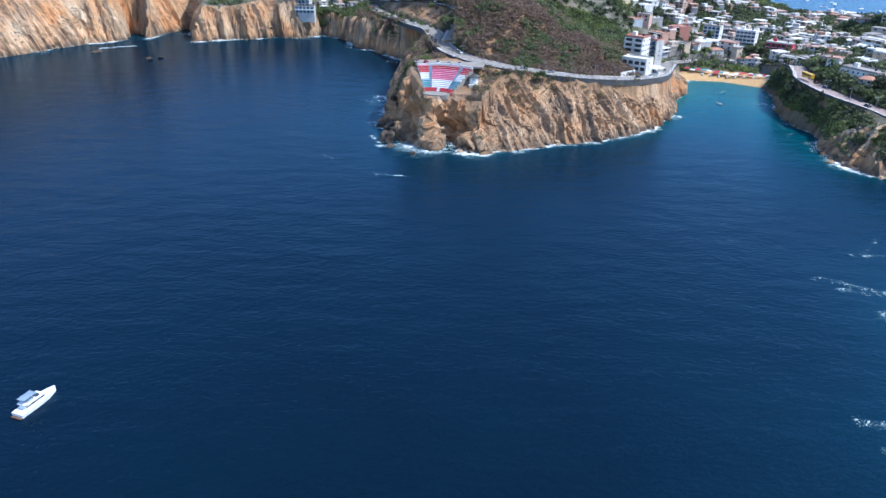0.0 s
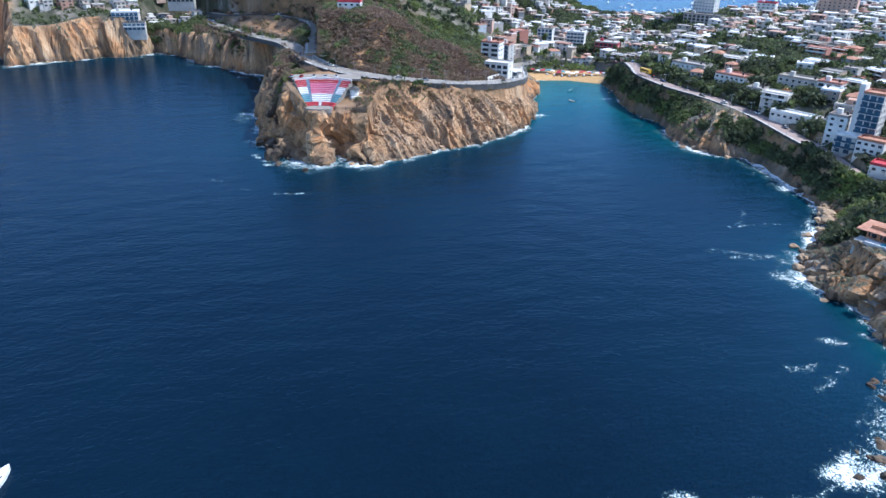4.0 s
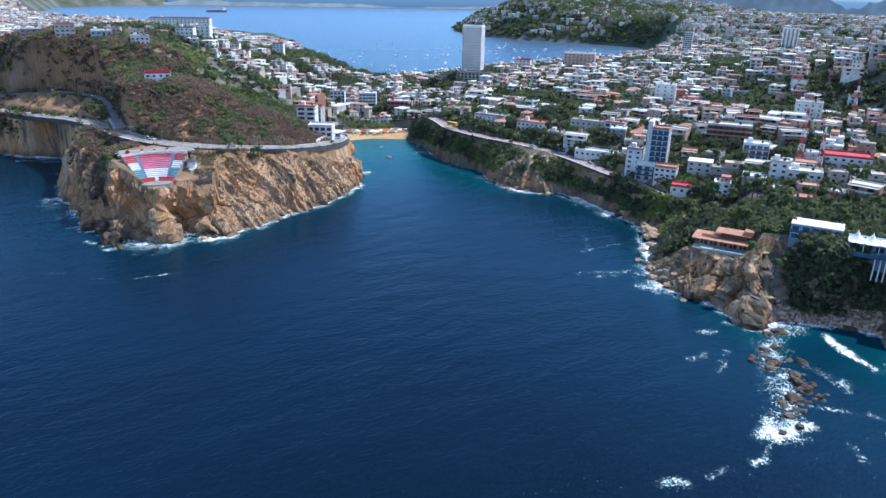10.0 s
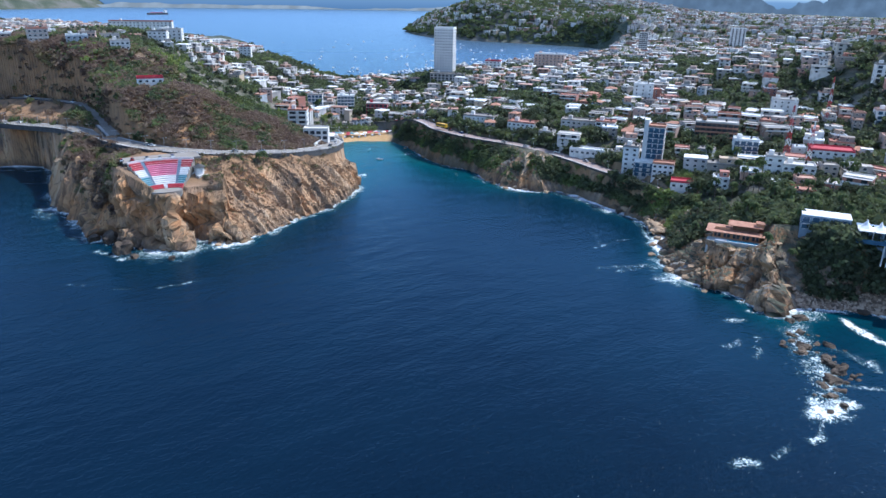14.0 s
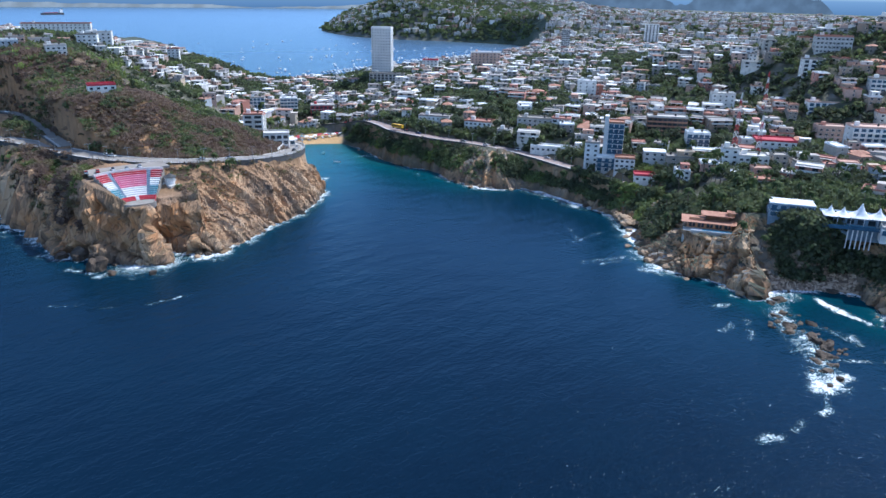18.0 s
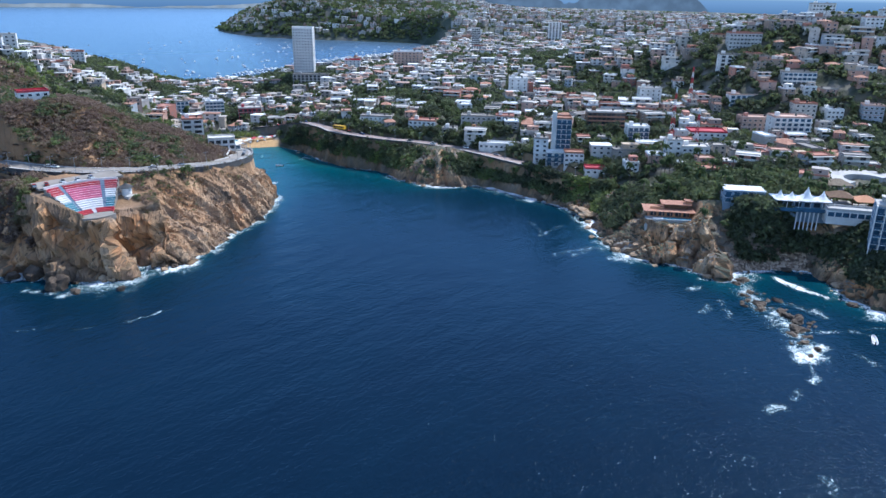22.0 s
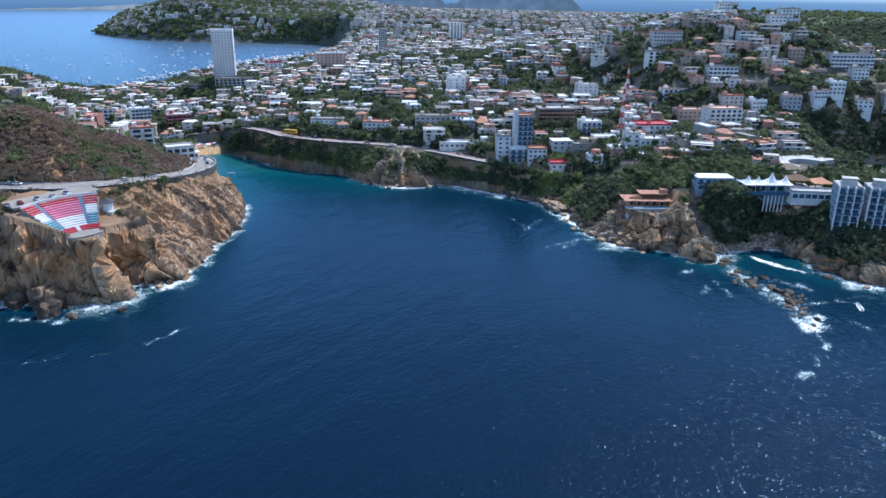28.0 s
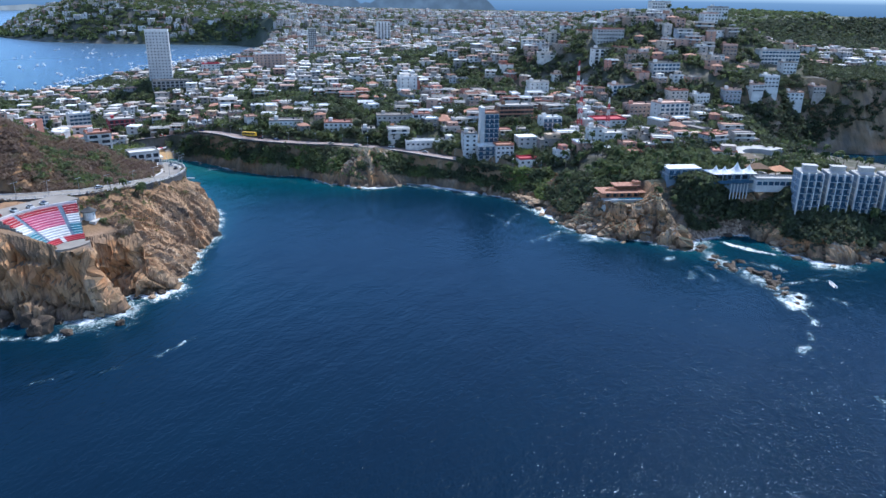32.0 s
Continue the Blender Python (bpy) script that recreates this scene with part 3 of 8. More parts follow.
HILLS_SOUTH = [(195, 140, 26, 12), (300, 165, 28, 30), (372, 158, 28, 20), (420, 165, 52, 18), (462, 178, 72, 24), (570, 140, 105, 50), (640, 240, 98, 70), (590, 350, 66, 60), (750, 430, 50, 110), (700, 40, 70, 80), (830, 60, 50, 110),
               (480, 85, 55, 30), (530, 0, 55, 50), (380, 110, 34, 18), (168, 84, 12, 12), (174, 55, 13, 14), (186, 15, 14, 16), (215, 80, 27, 14), (222, 30, 27, 18), (245, 55, 28, 20), (300, 95, 26, 25), (1450, -60, 88, 150), (1150, -120, 44, 90), (980, -60, 42, 80), (1250, 120, 46, 110), (960, 120, 50, 70)]
HILLS_FAR = [(900, 700, 12, 110), (1150, 760, 24, 110), (700, 830, 5, 80), (640, 870, 4, 50), (800, 890, 4, 60), (950, 890, 4, 60), (1100, 920, 5, 60), (560, 800, 7, 50), (800, 760, 8, 70), (1330, 1260, 35, 90), (1380, 1520, 92, 120), (1300, 1740, 50, 80), (1750, 1000, 70, 260), (1560, 1330, 118, 140), (-300, 2500, 30, 500), (-800, 3500, 60, 700)]
HILLS = np.array(HILLS_HEADLAND + HILLS_NORTH + HILLS_TOWN + HILLS_SOUTH + HILLS_FAR, float)


def coast_field(x, y):
    """Signed distance to the coast (inland positive), slope width and rockiness of the nearest stretch."""
    x, y = np.ravel(x), np.ravel(y)
    best = np.full(len(x), 1e18)
    wid, rok = np.zeros(len(x)), np.zeros(len(x))
    inside = np.zeros(len(x), bool)
    n = len(COAST)
    for k in range(n):
        ax, ay, aw, ar = COAST[k]
        bx, by, bw, br = COAST[(k + 1) % n]
        dx, dy = bx - ax, by - ay
        t = np.clip(((x - ax) * dx + (y - ay) * dy) / (dx * dx + dy * dy), 0, 1)
        q = (x - ax - t * dx) ** 2 + (y - ay - t * dy) ** 2
        near = q < best
        best = np.where(near, q, best)
        wid, rok = np.where(near, aw + t * (bw - aw), wid), np.where(near, ar + t * (br - ar), rok)
        cross = (ay > y) != (by > y)
        with np.errstate(divide="ignore", invalid="ignore"):
            inside ^= cross & (x < ax + (y - ay) * dx / (dy if dy else 1e-9))
    d = np.sqrt(best)
    return np.where(inside, d, -d), wid, rok


def plateau(x, y):
    num, den = np.zeros(len(x)), np.zeros(len(x))
    for hx, hy, hz, hs in HILLS:
        q = ((x - hx) ** 2 + (y - hy) ** 2) / (hs * hs)
        w = np.exp(-0.5 * q) + 2e-4 / (1 + q) ** 2
        num += w * hz
        den += w
    return num / den


# roads: x, y, z; drawn again below as slabs
ROAD_COAST = [(-60, 745, 26), (-52, 695, 26), (-35, 648, 26.5), (-18, 606, 28), (-5, 570, 30), (0, 540, 32.5), (3, 505, 34.5), (6, 470, 35.5), (12, 444, 35.6), (22, 426, 35), (40, 413, 33.5), (64, 406, 31.5), (90, 407, 29), (112, 416, 26.5), (128, 430, 24.5), (140, 447, 22), (150, 470, 19), (160, 497, 15), (172, 530, 10), (188, 562, 7), (215, 575, 6)]
ROAD_TOWN = [(262, 560, 7), (262, 525, 13), (250, 490, 20), (240, 462, 21.5), (234, 444, 21), (233, 408, 21), (241, 371, 20.5), (243, 335, 19.5), (241, 302, 17.5), (239, 277, 16), (231, 248, 15), (232, 232, 15)]
ROAD_UPPER = [(-54, 745, 30), (-40, 700, 33.5), (-12, 672, 37), (4, 645, 39), (22, 592, 40), (21, 565, 39), (15, 520, 37.5), (10, 480, 36)]
ROADS = [(ROAD_COAST, 5.0), (ROAD_TOWN, 4.5), (ROAD_UPPER, 3.5)]


def seaward(x, y):
    """On the sea side of the town road."""
    r = sorted((p[1], p[0]) for p in ROAD_TOWN)
    return np.asarray(x) < np.interp(y, [p[0] for p in r], [p[1] for p in r])


def near_line(x, y, pts, signed=False):
    """Distance to a polyline and the height of its nearest point."""
    best, z, side = np.full(len(x), 1e18), np.zeros(len(x)), np.zeros(len(x))
    for (ax, ay, az), (bx, by, bz) in zip(pts[:-1], pts[1:]):
        dx, dy = bx - ax, by - ay
        t = np.clip(((x - ax) * dx + (y - ay) * dy) / (dx * dx + dy * dy), 0, 1)
        q = (x - ax - t * dx) ** 2 + (y - ay - t * dy) ** 2
        z = np.where(q < best, az + t * (bz - az), z)
        side = np.where(q < best, dx * (y - ay) - dy * (x - ax), side)
        best = np.minimum(q, best)
    return (np.sqrt(best), z, side) if signed else (np.sqrt(best), z)


TH_X, TH_Y, TH_Z, TH_ROT = 3.0, 385.5, 25.0, -15.5  # open-air theatre


def radians_(a):
    return a * math.pi / 180


PADS = [(6, 414, 12, 35.4), (205, 165, 9, 24), (181, 179.5, 13, 15.7), (196, 139, 12, 26), (0.4, 376.5, 6.5, 24.7)]  # levelled ground: x, y, reach, height


def land(x, y, detail=True):
    """Height of the ground and its marks."""
    x, y = np.ravel(np.asarray(x, float)), np.ravel(np.asarray(y, float))
    d, w, rok = coast_field(x, y)
    if detail:
        h0 = plateau(x, y) * np.clip(d / w, 0, 1)
        sx_, sy_ = x + .9 * h0, y - .7 * h0
        wob = 4.0 * fbm(x / 24, y / 24, 2, 5) + 2.2 * (ridged(sx_ / 14, sy_ / 14, 2, 9) - .2) + .8
        dd = d + rok * wob * sstep(-12, 0, d + 6) * (1 - sstep(4, 14, d)) * .5 - .8 * rok
    else:
        dd = d
    p = plateau(x, y)
    u = np.clip(dd / w, 0, 1)
    prof = u * (1.12 - .12 * u)
    h = p * prof
    if detail:
        mask = rok * np.sin(np.pi * np.clip(u * 1.05, 0, 1)) ** 0.8
        slab = ridged((x + 0.7 * h) / 11, (y - 0.6 * h) / 15, 4, 21)
        crag = ridged(x / 4.2, (y + 0.5 * h) / 4.2, 3, 33)
        f1, f2 = worley((x * .8 + y * .6 + .3 * h0) / 3.4, (-x * .6 + y * .8 - .4 * h0) / 8.5, 3)
        g1, g2 = worley((x - .3 * h0) / 3.1, (y + .2 * h0) / 3.1, 13)
        low = rok * sstep(0, .06, u) * (1 - sstep(.75, 1.0, u))
        h = h + mask * (1.0 * slab + .6 * crag) + low * (.7 * (np.minimum(f2 - f1, .7) - .3) + .5 * (np.minimum(g2 - g1, .6) - .25))
        h = h + 1.1 * fbm(x / 14, y / 14, 4, 3) * sstep(6, 30, d)
    cove = np.exp(-(((x - 180) / 15) ** 2 + ((y - 129) / 17) ** 2) ** 2)
    h = h * (1 - .6 * cove * (1 - sstep(7, 16, d)))
    h = np.where(dd < 0, np.maximum(-9, 0.45 * dd - 0.2), h)
    for pts, reach in ((ROAD_UPPER, 45), (ROAD_COAST, 60)):  # the sea side lies below the road
        q, z, side = near_line(x, y, pts, True)
        k = (side < 0) & (q < reach) & (y > 425)
        cap = z - .7 - (.42 if reach < 50 else .12) * np.maximum(q - 7, 0) + 1.2 * fbm(x / 9, y / 9, 2, 83)
        h = np.where(k, np.minimum(h, np.maximum(cap, np.minimum(h, 3.0))), h)
    open_ = np.ones(len(x))
    for pts, half in ROADS:
        q, z = near_line(x, y, pts)
        open_ *= sstep(half + 2.5, half + 6, q)
        k = 1 - sstep(half + 1.6, half + 3.2, q)
        h = h + (z - 0.35 - h) * k * (dd > 0.5)
    for px, py, pr, pz in PADS:
        k = 1 - sstep(pr * 0.8, pr * 1.25, np.hypot(x - px, y - py))
        h = h + (pz - 0.3 - h) * k * sstep(2, 8, dd)
    # hollow for the theatre
    ca, sa = math.cos(radians_(TH_ROT)), math.sin(radians_(TH_ROT))
    lx, ly = ca * (x - TH_X) + sa * (y - TH_Y), -sa * (x - TH_X) + ca * (y - TH_Y)
    r, a = np.hypot(lx, ly + 15), np.abs(np.arctan2(lx, ly + 15))
    k = (1 - sstep(.475, .53, a)) * sstep(8.5, 10.5, r) * (1 - sstep(32.0, 34.5, r))
    h = h + (np.minimum(h, TH_Z - 1.3 + np.maximum(0, r - 17.5) * .62) - h) * k
    sand = sstep(0, 1, (1 - np.hypot((x - 216) / 40, (y - 530) / 26)) * 4) * (1 - sstep(3.2, 4.2, h))
    dry = np.maximum(np.exp(-(((x - 50) / 95) ** 2 + ((y - 450) / 110) ** 2) ** 2), .95 * np.exp(-(((x - 12) / 62) ** 2 + ((y - 610) / 105) ** 2) ** 2))
    soil = .9 * sstep(.15, .5, dry) * sstep(.52, .80, u + .22 * fbm(x / 9, y / 9, 2, 53)) * (x > -12) * (x < 150)
    return h, {"rocky": rok * (1 - sstep(w * 1.0, w * 1.7, d)) * (1 - soil) + (1 - soil) * 0.75 * dry * (d > 0) * (1 - sstep(120, 160, x)), "sand": sand, "cliff": rok * sstep(-5, 1.5, dd) * (1 - sstep(.82, 1.0, u)) * open_ * (1 - cove), "town": 1 - dry, "far": sstep(900, 1400, np.hypot(x + 80, y - 50)), "d": d}


def gz(x, y):
    return float(land([x], [y])[0][0])


def cells3(x, y, z, s=0):
    """Blocks in space: nearest and second distance, and a number per block."""
    i, j, k = (np.floor(v).astype(np.int64) for v in (x, y, z))
    f1, f2, idn = np.full(len(x), 9.0), np.full(len(x), 9.0), np.zeros(len(x))
    for di in (-1, 0, 1):
        for dj in (-1, 0, 1):
            for dk in (-1, 0, 1):
                n = (i + di) * 57 + (k + dk) * 1013
                a, b, c = (_hash(n, (j + dj) + (k + dk) * 31, s + q) / (2 * math.pi) for q in (0, 7, 19))
                d = np.sqrt((i + di + a - x) ** 2 + (j + dj + b - y) ** 2 + (k + dk + c - z) ** 2)
                near = d < f1
                f2 = np.where(near, f1, np.minimum(f2, d))
                idn = np.where(near, (a * 7.3 + b * 3.1) % 1, idn)
                f1 = np.where(near, d, f1)
    return f1, f2, idn


def coast_along(x, y):
    """How far along the coast the nearest shore point lies."""
    best, at, run = np.full(len(x), 1e18), np.zeros(len(x)), 0.0
    for (ax, ay), (bx, by) in zip(COAST[:-1, :2], COAST[1:, :2]):
        dx, dy = bx - ax, by - ay
        ln = math.hypot(dx, dy)
        if ln < 140:
            t = np.clip(((x - ax) * dx + (y - ay) * dy) / (ln * ln), 0, 1)
            q = (x - ax - t * dx) ** 2 + (y - ay - t * dy) ** 2
            at = np.where(q < best, run + t * ln, at)
            best = np.minimum(q, best)
        run += ln
    return at


def shatter(v, cliff):
    """Cuts the cliff faces into ribs and gullies down the fall line, with tilted slabs and joints."""
    m = cliff > .05
    if not m.any():
        return v
    x, y, z = v[m].T
    e = 1.5
    d0 = coast_field(x, y)[0]
    gx, gy = coast_field(x + e, y)[0] - d0, coast_field(x, y + e)[0] - d0
    n = np.maximum(np.hypot(gx, gy), 1e-6)
    gx, gy = -gx / n, -gy / n
    s = coast_along(x, y) + 2.4 * fbm(x / 11, y / 11, 2, 91) + .22 * z
    blocky = np.maximum((1 - sstep(14, 40, x)) * (x > -45) * (y < 440), .75 * (y < 260))
    mid = ridged(s / 5.6, d0 / 30, 3, 37)
    g1, g2, idg = cells3(s / 1.3 + .3, d0 / 2.6, z / 2.2, 11)
    out = .7 * (idg - .5) - .2 * (1 - np.clip((g2 - g1) / .15, 0, 1))
    k = blocky < .99
    f1, f2, idn = cells3(s[k] / 3.2, d0[k] / 9.0, z[k] / 8.0, 3)
    ribs = 8.5 * (ridged(s[k] / 18, d0[k] / 90, 2, 31) - .45) + 3.6 * (mid[k] - .45) + .9 * (ridged(s[k] / 1.9, d0[k] / 9, 2, 41) - .45) + 1.7 * (idn - .5) - .5 * (1 - np.clip((f2 - f1) / .12, 0, 1))
    out[k] += ribs * (1 - blocky[k])
    k = blocky > .01
    if k.any():
        xb, yb, zb = x[k], y[k], z[k]
        p, q, r = .80 * xb + .35 * yb + .48 * zb, -.42 * xb + .90 * yb + .05 * zb, -.44 * xb - .24 * yb + .87 * zb
        h1, h2, idh = cells3(p / 11, q / 12, r / 14.0, 23)
        k1, k2, idk = cells3(p / 4.6, q / 6.0, r / 5.0, 29)
        masses = 6.5 * (idh - .5) + 2.6 * (idk - .5) + 1.6 * (mid[k] - .45) - 2.6 * (1 - np.clip((h2 - h1) / .16, 0, 1)) - .8 * (1 - np.clip((k2 - k1) / .14, 0, 1)) + 1.0
        out[k] += masses * blocky[k]
    out *= cliff[m] * (1 - .35 * sstep(14, 26, z))
    w = v.copy()
    w[m, 0] += gx * out
    w[m, 1] += gy * out
    w[m, 2] += (.45 * out + .35 * (idg - .5) * cliff[m]) * sstep(.5, 4, z)
    return w


def sheet(xs, ys, keep=None, drop=0.0, detail=True, name="ground"):
    X, Y = np.meshgrid(xs, ys)
    h, a = land(X, Y, detail)
    nx, ny = len(xs), len(ys)
    i = np.arange(nx * ny).reshape(ny, nx)
    f = np.stack([i[:-1, :-1], i[:-1, 1:], i[1:, 1:], i[1:, :-1]], -1).reshape(-1, 4)
    hi = h[f].max(1) > -3.0
    if keep is not None:
        hi &= keep(X.ravel()[f].mean(1), Y.ravel()[f].mean(1))
    v = np.stack([X.ravel(), Y.ravel(), h - drop], 1)
    f = f[hi]
    used = np.zeros(len(v), bool)
    used[f.ravel()] = True
    idx = np.cumsum(used) - 1
    v = v[used]
    marks = {k: q[used] for k, q in a.items() if k not in ("d", "cliff")}
    if detail:
        near = a["d"][used] < 90
        along = np.zeros(len(v))
        along[near] = coast_along(v[near, 0], v[near, 1])
        marks["along"], marks["down"] = along + .22 * v[:, 2], a["d"][used]
        if xs[1] - xs[0] < 2:
            v = shatter(v, a["cliff"][used])
    return np_mesh(name, v, idx[f], M_GROUND, marks, smooth=False)


NX0, NX1, NY0, NY1 = -75.0, 320.0, -45.0, 770.0
CRAGS = [(-42.0, 196.0, 342.0, 470.0), (144.0, 262.0, 88.0, 264.0), (-410.0, -4.0, 500.0, 730.0)]  # craggy stretches, built finer


def outside(boxes, m):
    def keep(x, y):
        ok = np.ones(len(x), bool)
        for x0, x1, y0, y1 in boxes:
            ok &= ~((x > x0 + m) & (x < x1 - m) & (y > y0 + m) & (y < y1 - m))
        return ok
    return keep


ground = tagged(new("ground", sheet(np.arange(NX0, NX1 + .1, 1.2), np.arange(NY0, NY1 + .1, 1.2), outside(CRAGS, 1.3))), "tan and orange rock cliffs, dry brown slopes and town ground", "ground", kind="structure")
for (cx0, cx1, cy0, cy1), st, nm, lb in zip(CRAGS, (.62, .68, 1.15), ("ground_headland", "ground_point", "ground_coves"), ("craggy tan and orange headland cliffs with dark clefts", "tumbled tan rock ledges of the southern point", "steep tan rock coves below the cliff road")):
    tagged(new(nm, sheet(np.arange(cx0, cx1 + .1, st), np.arange(cy0, cy1 + .1, st), None, .02)), lb, "ground", kind="structure")
MX0, MX1, MY0, MY1 = -475.0, 1205.0, -205.0, 1403.0
ground_town = tagged(new("ground_town", sheet(np.arange(MX0, MX1 + .1, 7.0), np.arange(MY0, MY1 + .1, 6.0), outside([(NX0, NX1, NY0, NY1), CRAGS[2]], 4), 0.25)), "town slopes and headland ground behind the cliffs", "ground", kind="structure")
ground_far = tagged(new("ground_far", sheet(np.arange(-2100, 2400.1, 30.0), np.arange(-450, 4650.1, 30.0), lambda x, y: ~((x > MX0 + 20) & (x < MX1 - 20) & (y > MY0 + 20) & (y < MY1 - 20)), 1.0, False)), "distant wooded shores and hills of the bay", "ground", kind="structure")


# ---------- sea ----------
def axis(c0, c1, step, far):
    mid = list(np.arange(c0, c1 + .1, step))
    out, s = [], step
    v = c1
    while v < far:
        s *= 1.18
        v += s
        out.append(min(v, far))
    lo, s, v = [], step, c0
    while v > -far:
        s *= 1.18
        v -= s
        lo.append(max(v, -far))
    return np.array(lo[::-1] + mid + out)


sx, sy = axis(-380, 330, 5.0, 4700), axis(-60, 760, 5.0, 4700)
SX, SY = np.meshgrid(sx, sy)
sd = -coast_field(SX, SY)[0]
i = np.arange(SX.size).reshape(SX.shape)
sf = np.stack([i[:-1, :-1], i[:-1, 1:], i[1:, 1:], i[1:, :-1]], -1).reshape(-1, 4)
beachy = np.exp(-np.hypot((SX.ravel() - 212) / 60, (SY.ravel() - 505) / 75) ** 2)
inlet = np.exp(-np.hypot((SX.ravel() - 180) / 55, (SY.ravel() - 420) / 110) ** 2)
reefy = np.exp(-np.hypot((SX.ravel() - 150) / 60, (SY.ravel() - 118) / 45) ** 2)
bayish = 0.25 * sstep(780, 900, SY.ravel()) * sstep(250, 420, SX.ravel())
shallow = np.clip(0.30 * np.exp(-np.maximum(sd, 0) / 16) + 0.10 * np.exp(-np.maximum(sd, 0) / 70) + 0.50 * beachy + 0.25 * inlet + 0.15 * reefy + bayish, 0, 1)
# bay: share of the painted haze blue, growing with distance
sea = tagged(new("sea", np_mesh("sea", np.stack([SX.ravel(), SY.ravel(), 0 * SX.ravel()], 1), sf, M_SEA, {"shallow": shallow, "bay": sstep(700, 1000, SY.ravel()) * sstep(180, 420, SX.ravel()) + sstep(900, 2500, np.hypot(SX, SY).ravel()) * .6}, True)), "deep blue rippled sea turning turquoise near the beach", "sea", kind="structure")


# ---------- foam ----------
def foam_sheet(x0, x1, y0, y1, step, fun, name="sea_foam"):
    xs, ys = np.arange(x0, x1, step), np.arange(y0, y1, step)
    X, Y = np.meshgrid(xs, ys)
    v = fun(X.ravel(), Y.ravel())
    j = np.arange(X.size).reshape(X.shape)
    f = np.stack([j[:-1, :-1], j[:-1, 1:], j[1:, 1:], j[1:, :-1]], -1).reshape(-1, 4)
    f = f[v[f].max(1) > 0.3]
    used = np.zeros(X.size, bool)
    used[f.ravel()] = True
    idx = np.cumsum(used) - 1
    pts = np.stack([X.ravel(), Y.ravel(), np.full(X.size, 0.12)], 1)[used]
    ob = new(name, np_mesh(name, pts, idx[f], M_FOAM, {"foam": v[used]}, True))
    return tagged(ob, "white surf and foam lapping the rocks", "foam", kind="stuff")


def surf(x, y):
    """Surf along the rocks, broad where the swell breaks."""
    d = -coast_field(x, y)[0]
    swell = 0.42 + 0.5 * np.clip(1.8 * fbm(x / 30, y / 30, 3, 71) + 0.1, -1, 1)
    for cx, cy, r, k in ((-12, 358, 20, .9), (20, 352, 14, .7), (-26, 372, 12, .8), (112, 388, 14, .6), (90, 376, 12, .6), (66, 371, 9, .5), (215, 340, 16, .9), (228, 300, 22, .8), (212, 245, 14, .5), (155, 190, 16, .7), (-30, 600, 20, .8), (-62, 645, 16, .8), (-10, 545, 14, .8), (-26, 500, 14, .7), (-30, 440, 14, .7), (-28, 405, 12, .8), (-210, 660, 14, .7), (-300, 655, 22, .7), (208, 232, 14, .9), (190, 220, 12, .9), (220, 275, 14, .9), (120, 108, 40, .8)):
        swell = np.maximum(swell, k * 1.25 * np.exp(-((x - cx) ** 2 + (y - cy) ** 2) / (2 * r * r)))
    reach = 2.2 + 10.5 * swell ** 2 * (.6 + .9 * np.clip(fbm(x / 9, y / 9, 3, 73) + .3, 0, 1))
    calm = np.exp(-np.hypot((x - 218) / 30, (y - 515) / 22) ** 2)
    near = np.exp(-np.maximum(d - .5, 0) / reach) * (0.60 + 0.42 * swell + .30 * fbm(x / 5, y / 5, 2, 74)) * (1 - 0.8 * calm)
    return np.where(d > -6, near, 0)


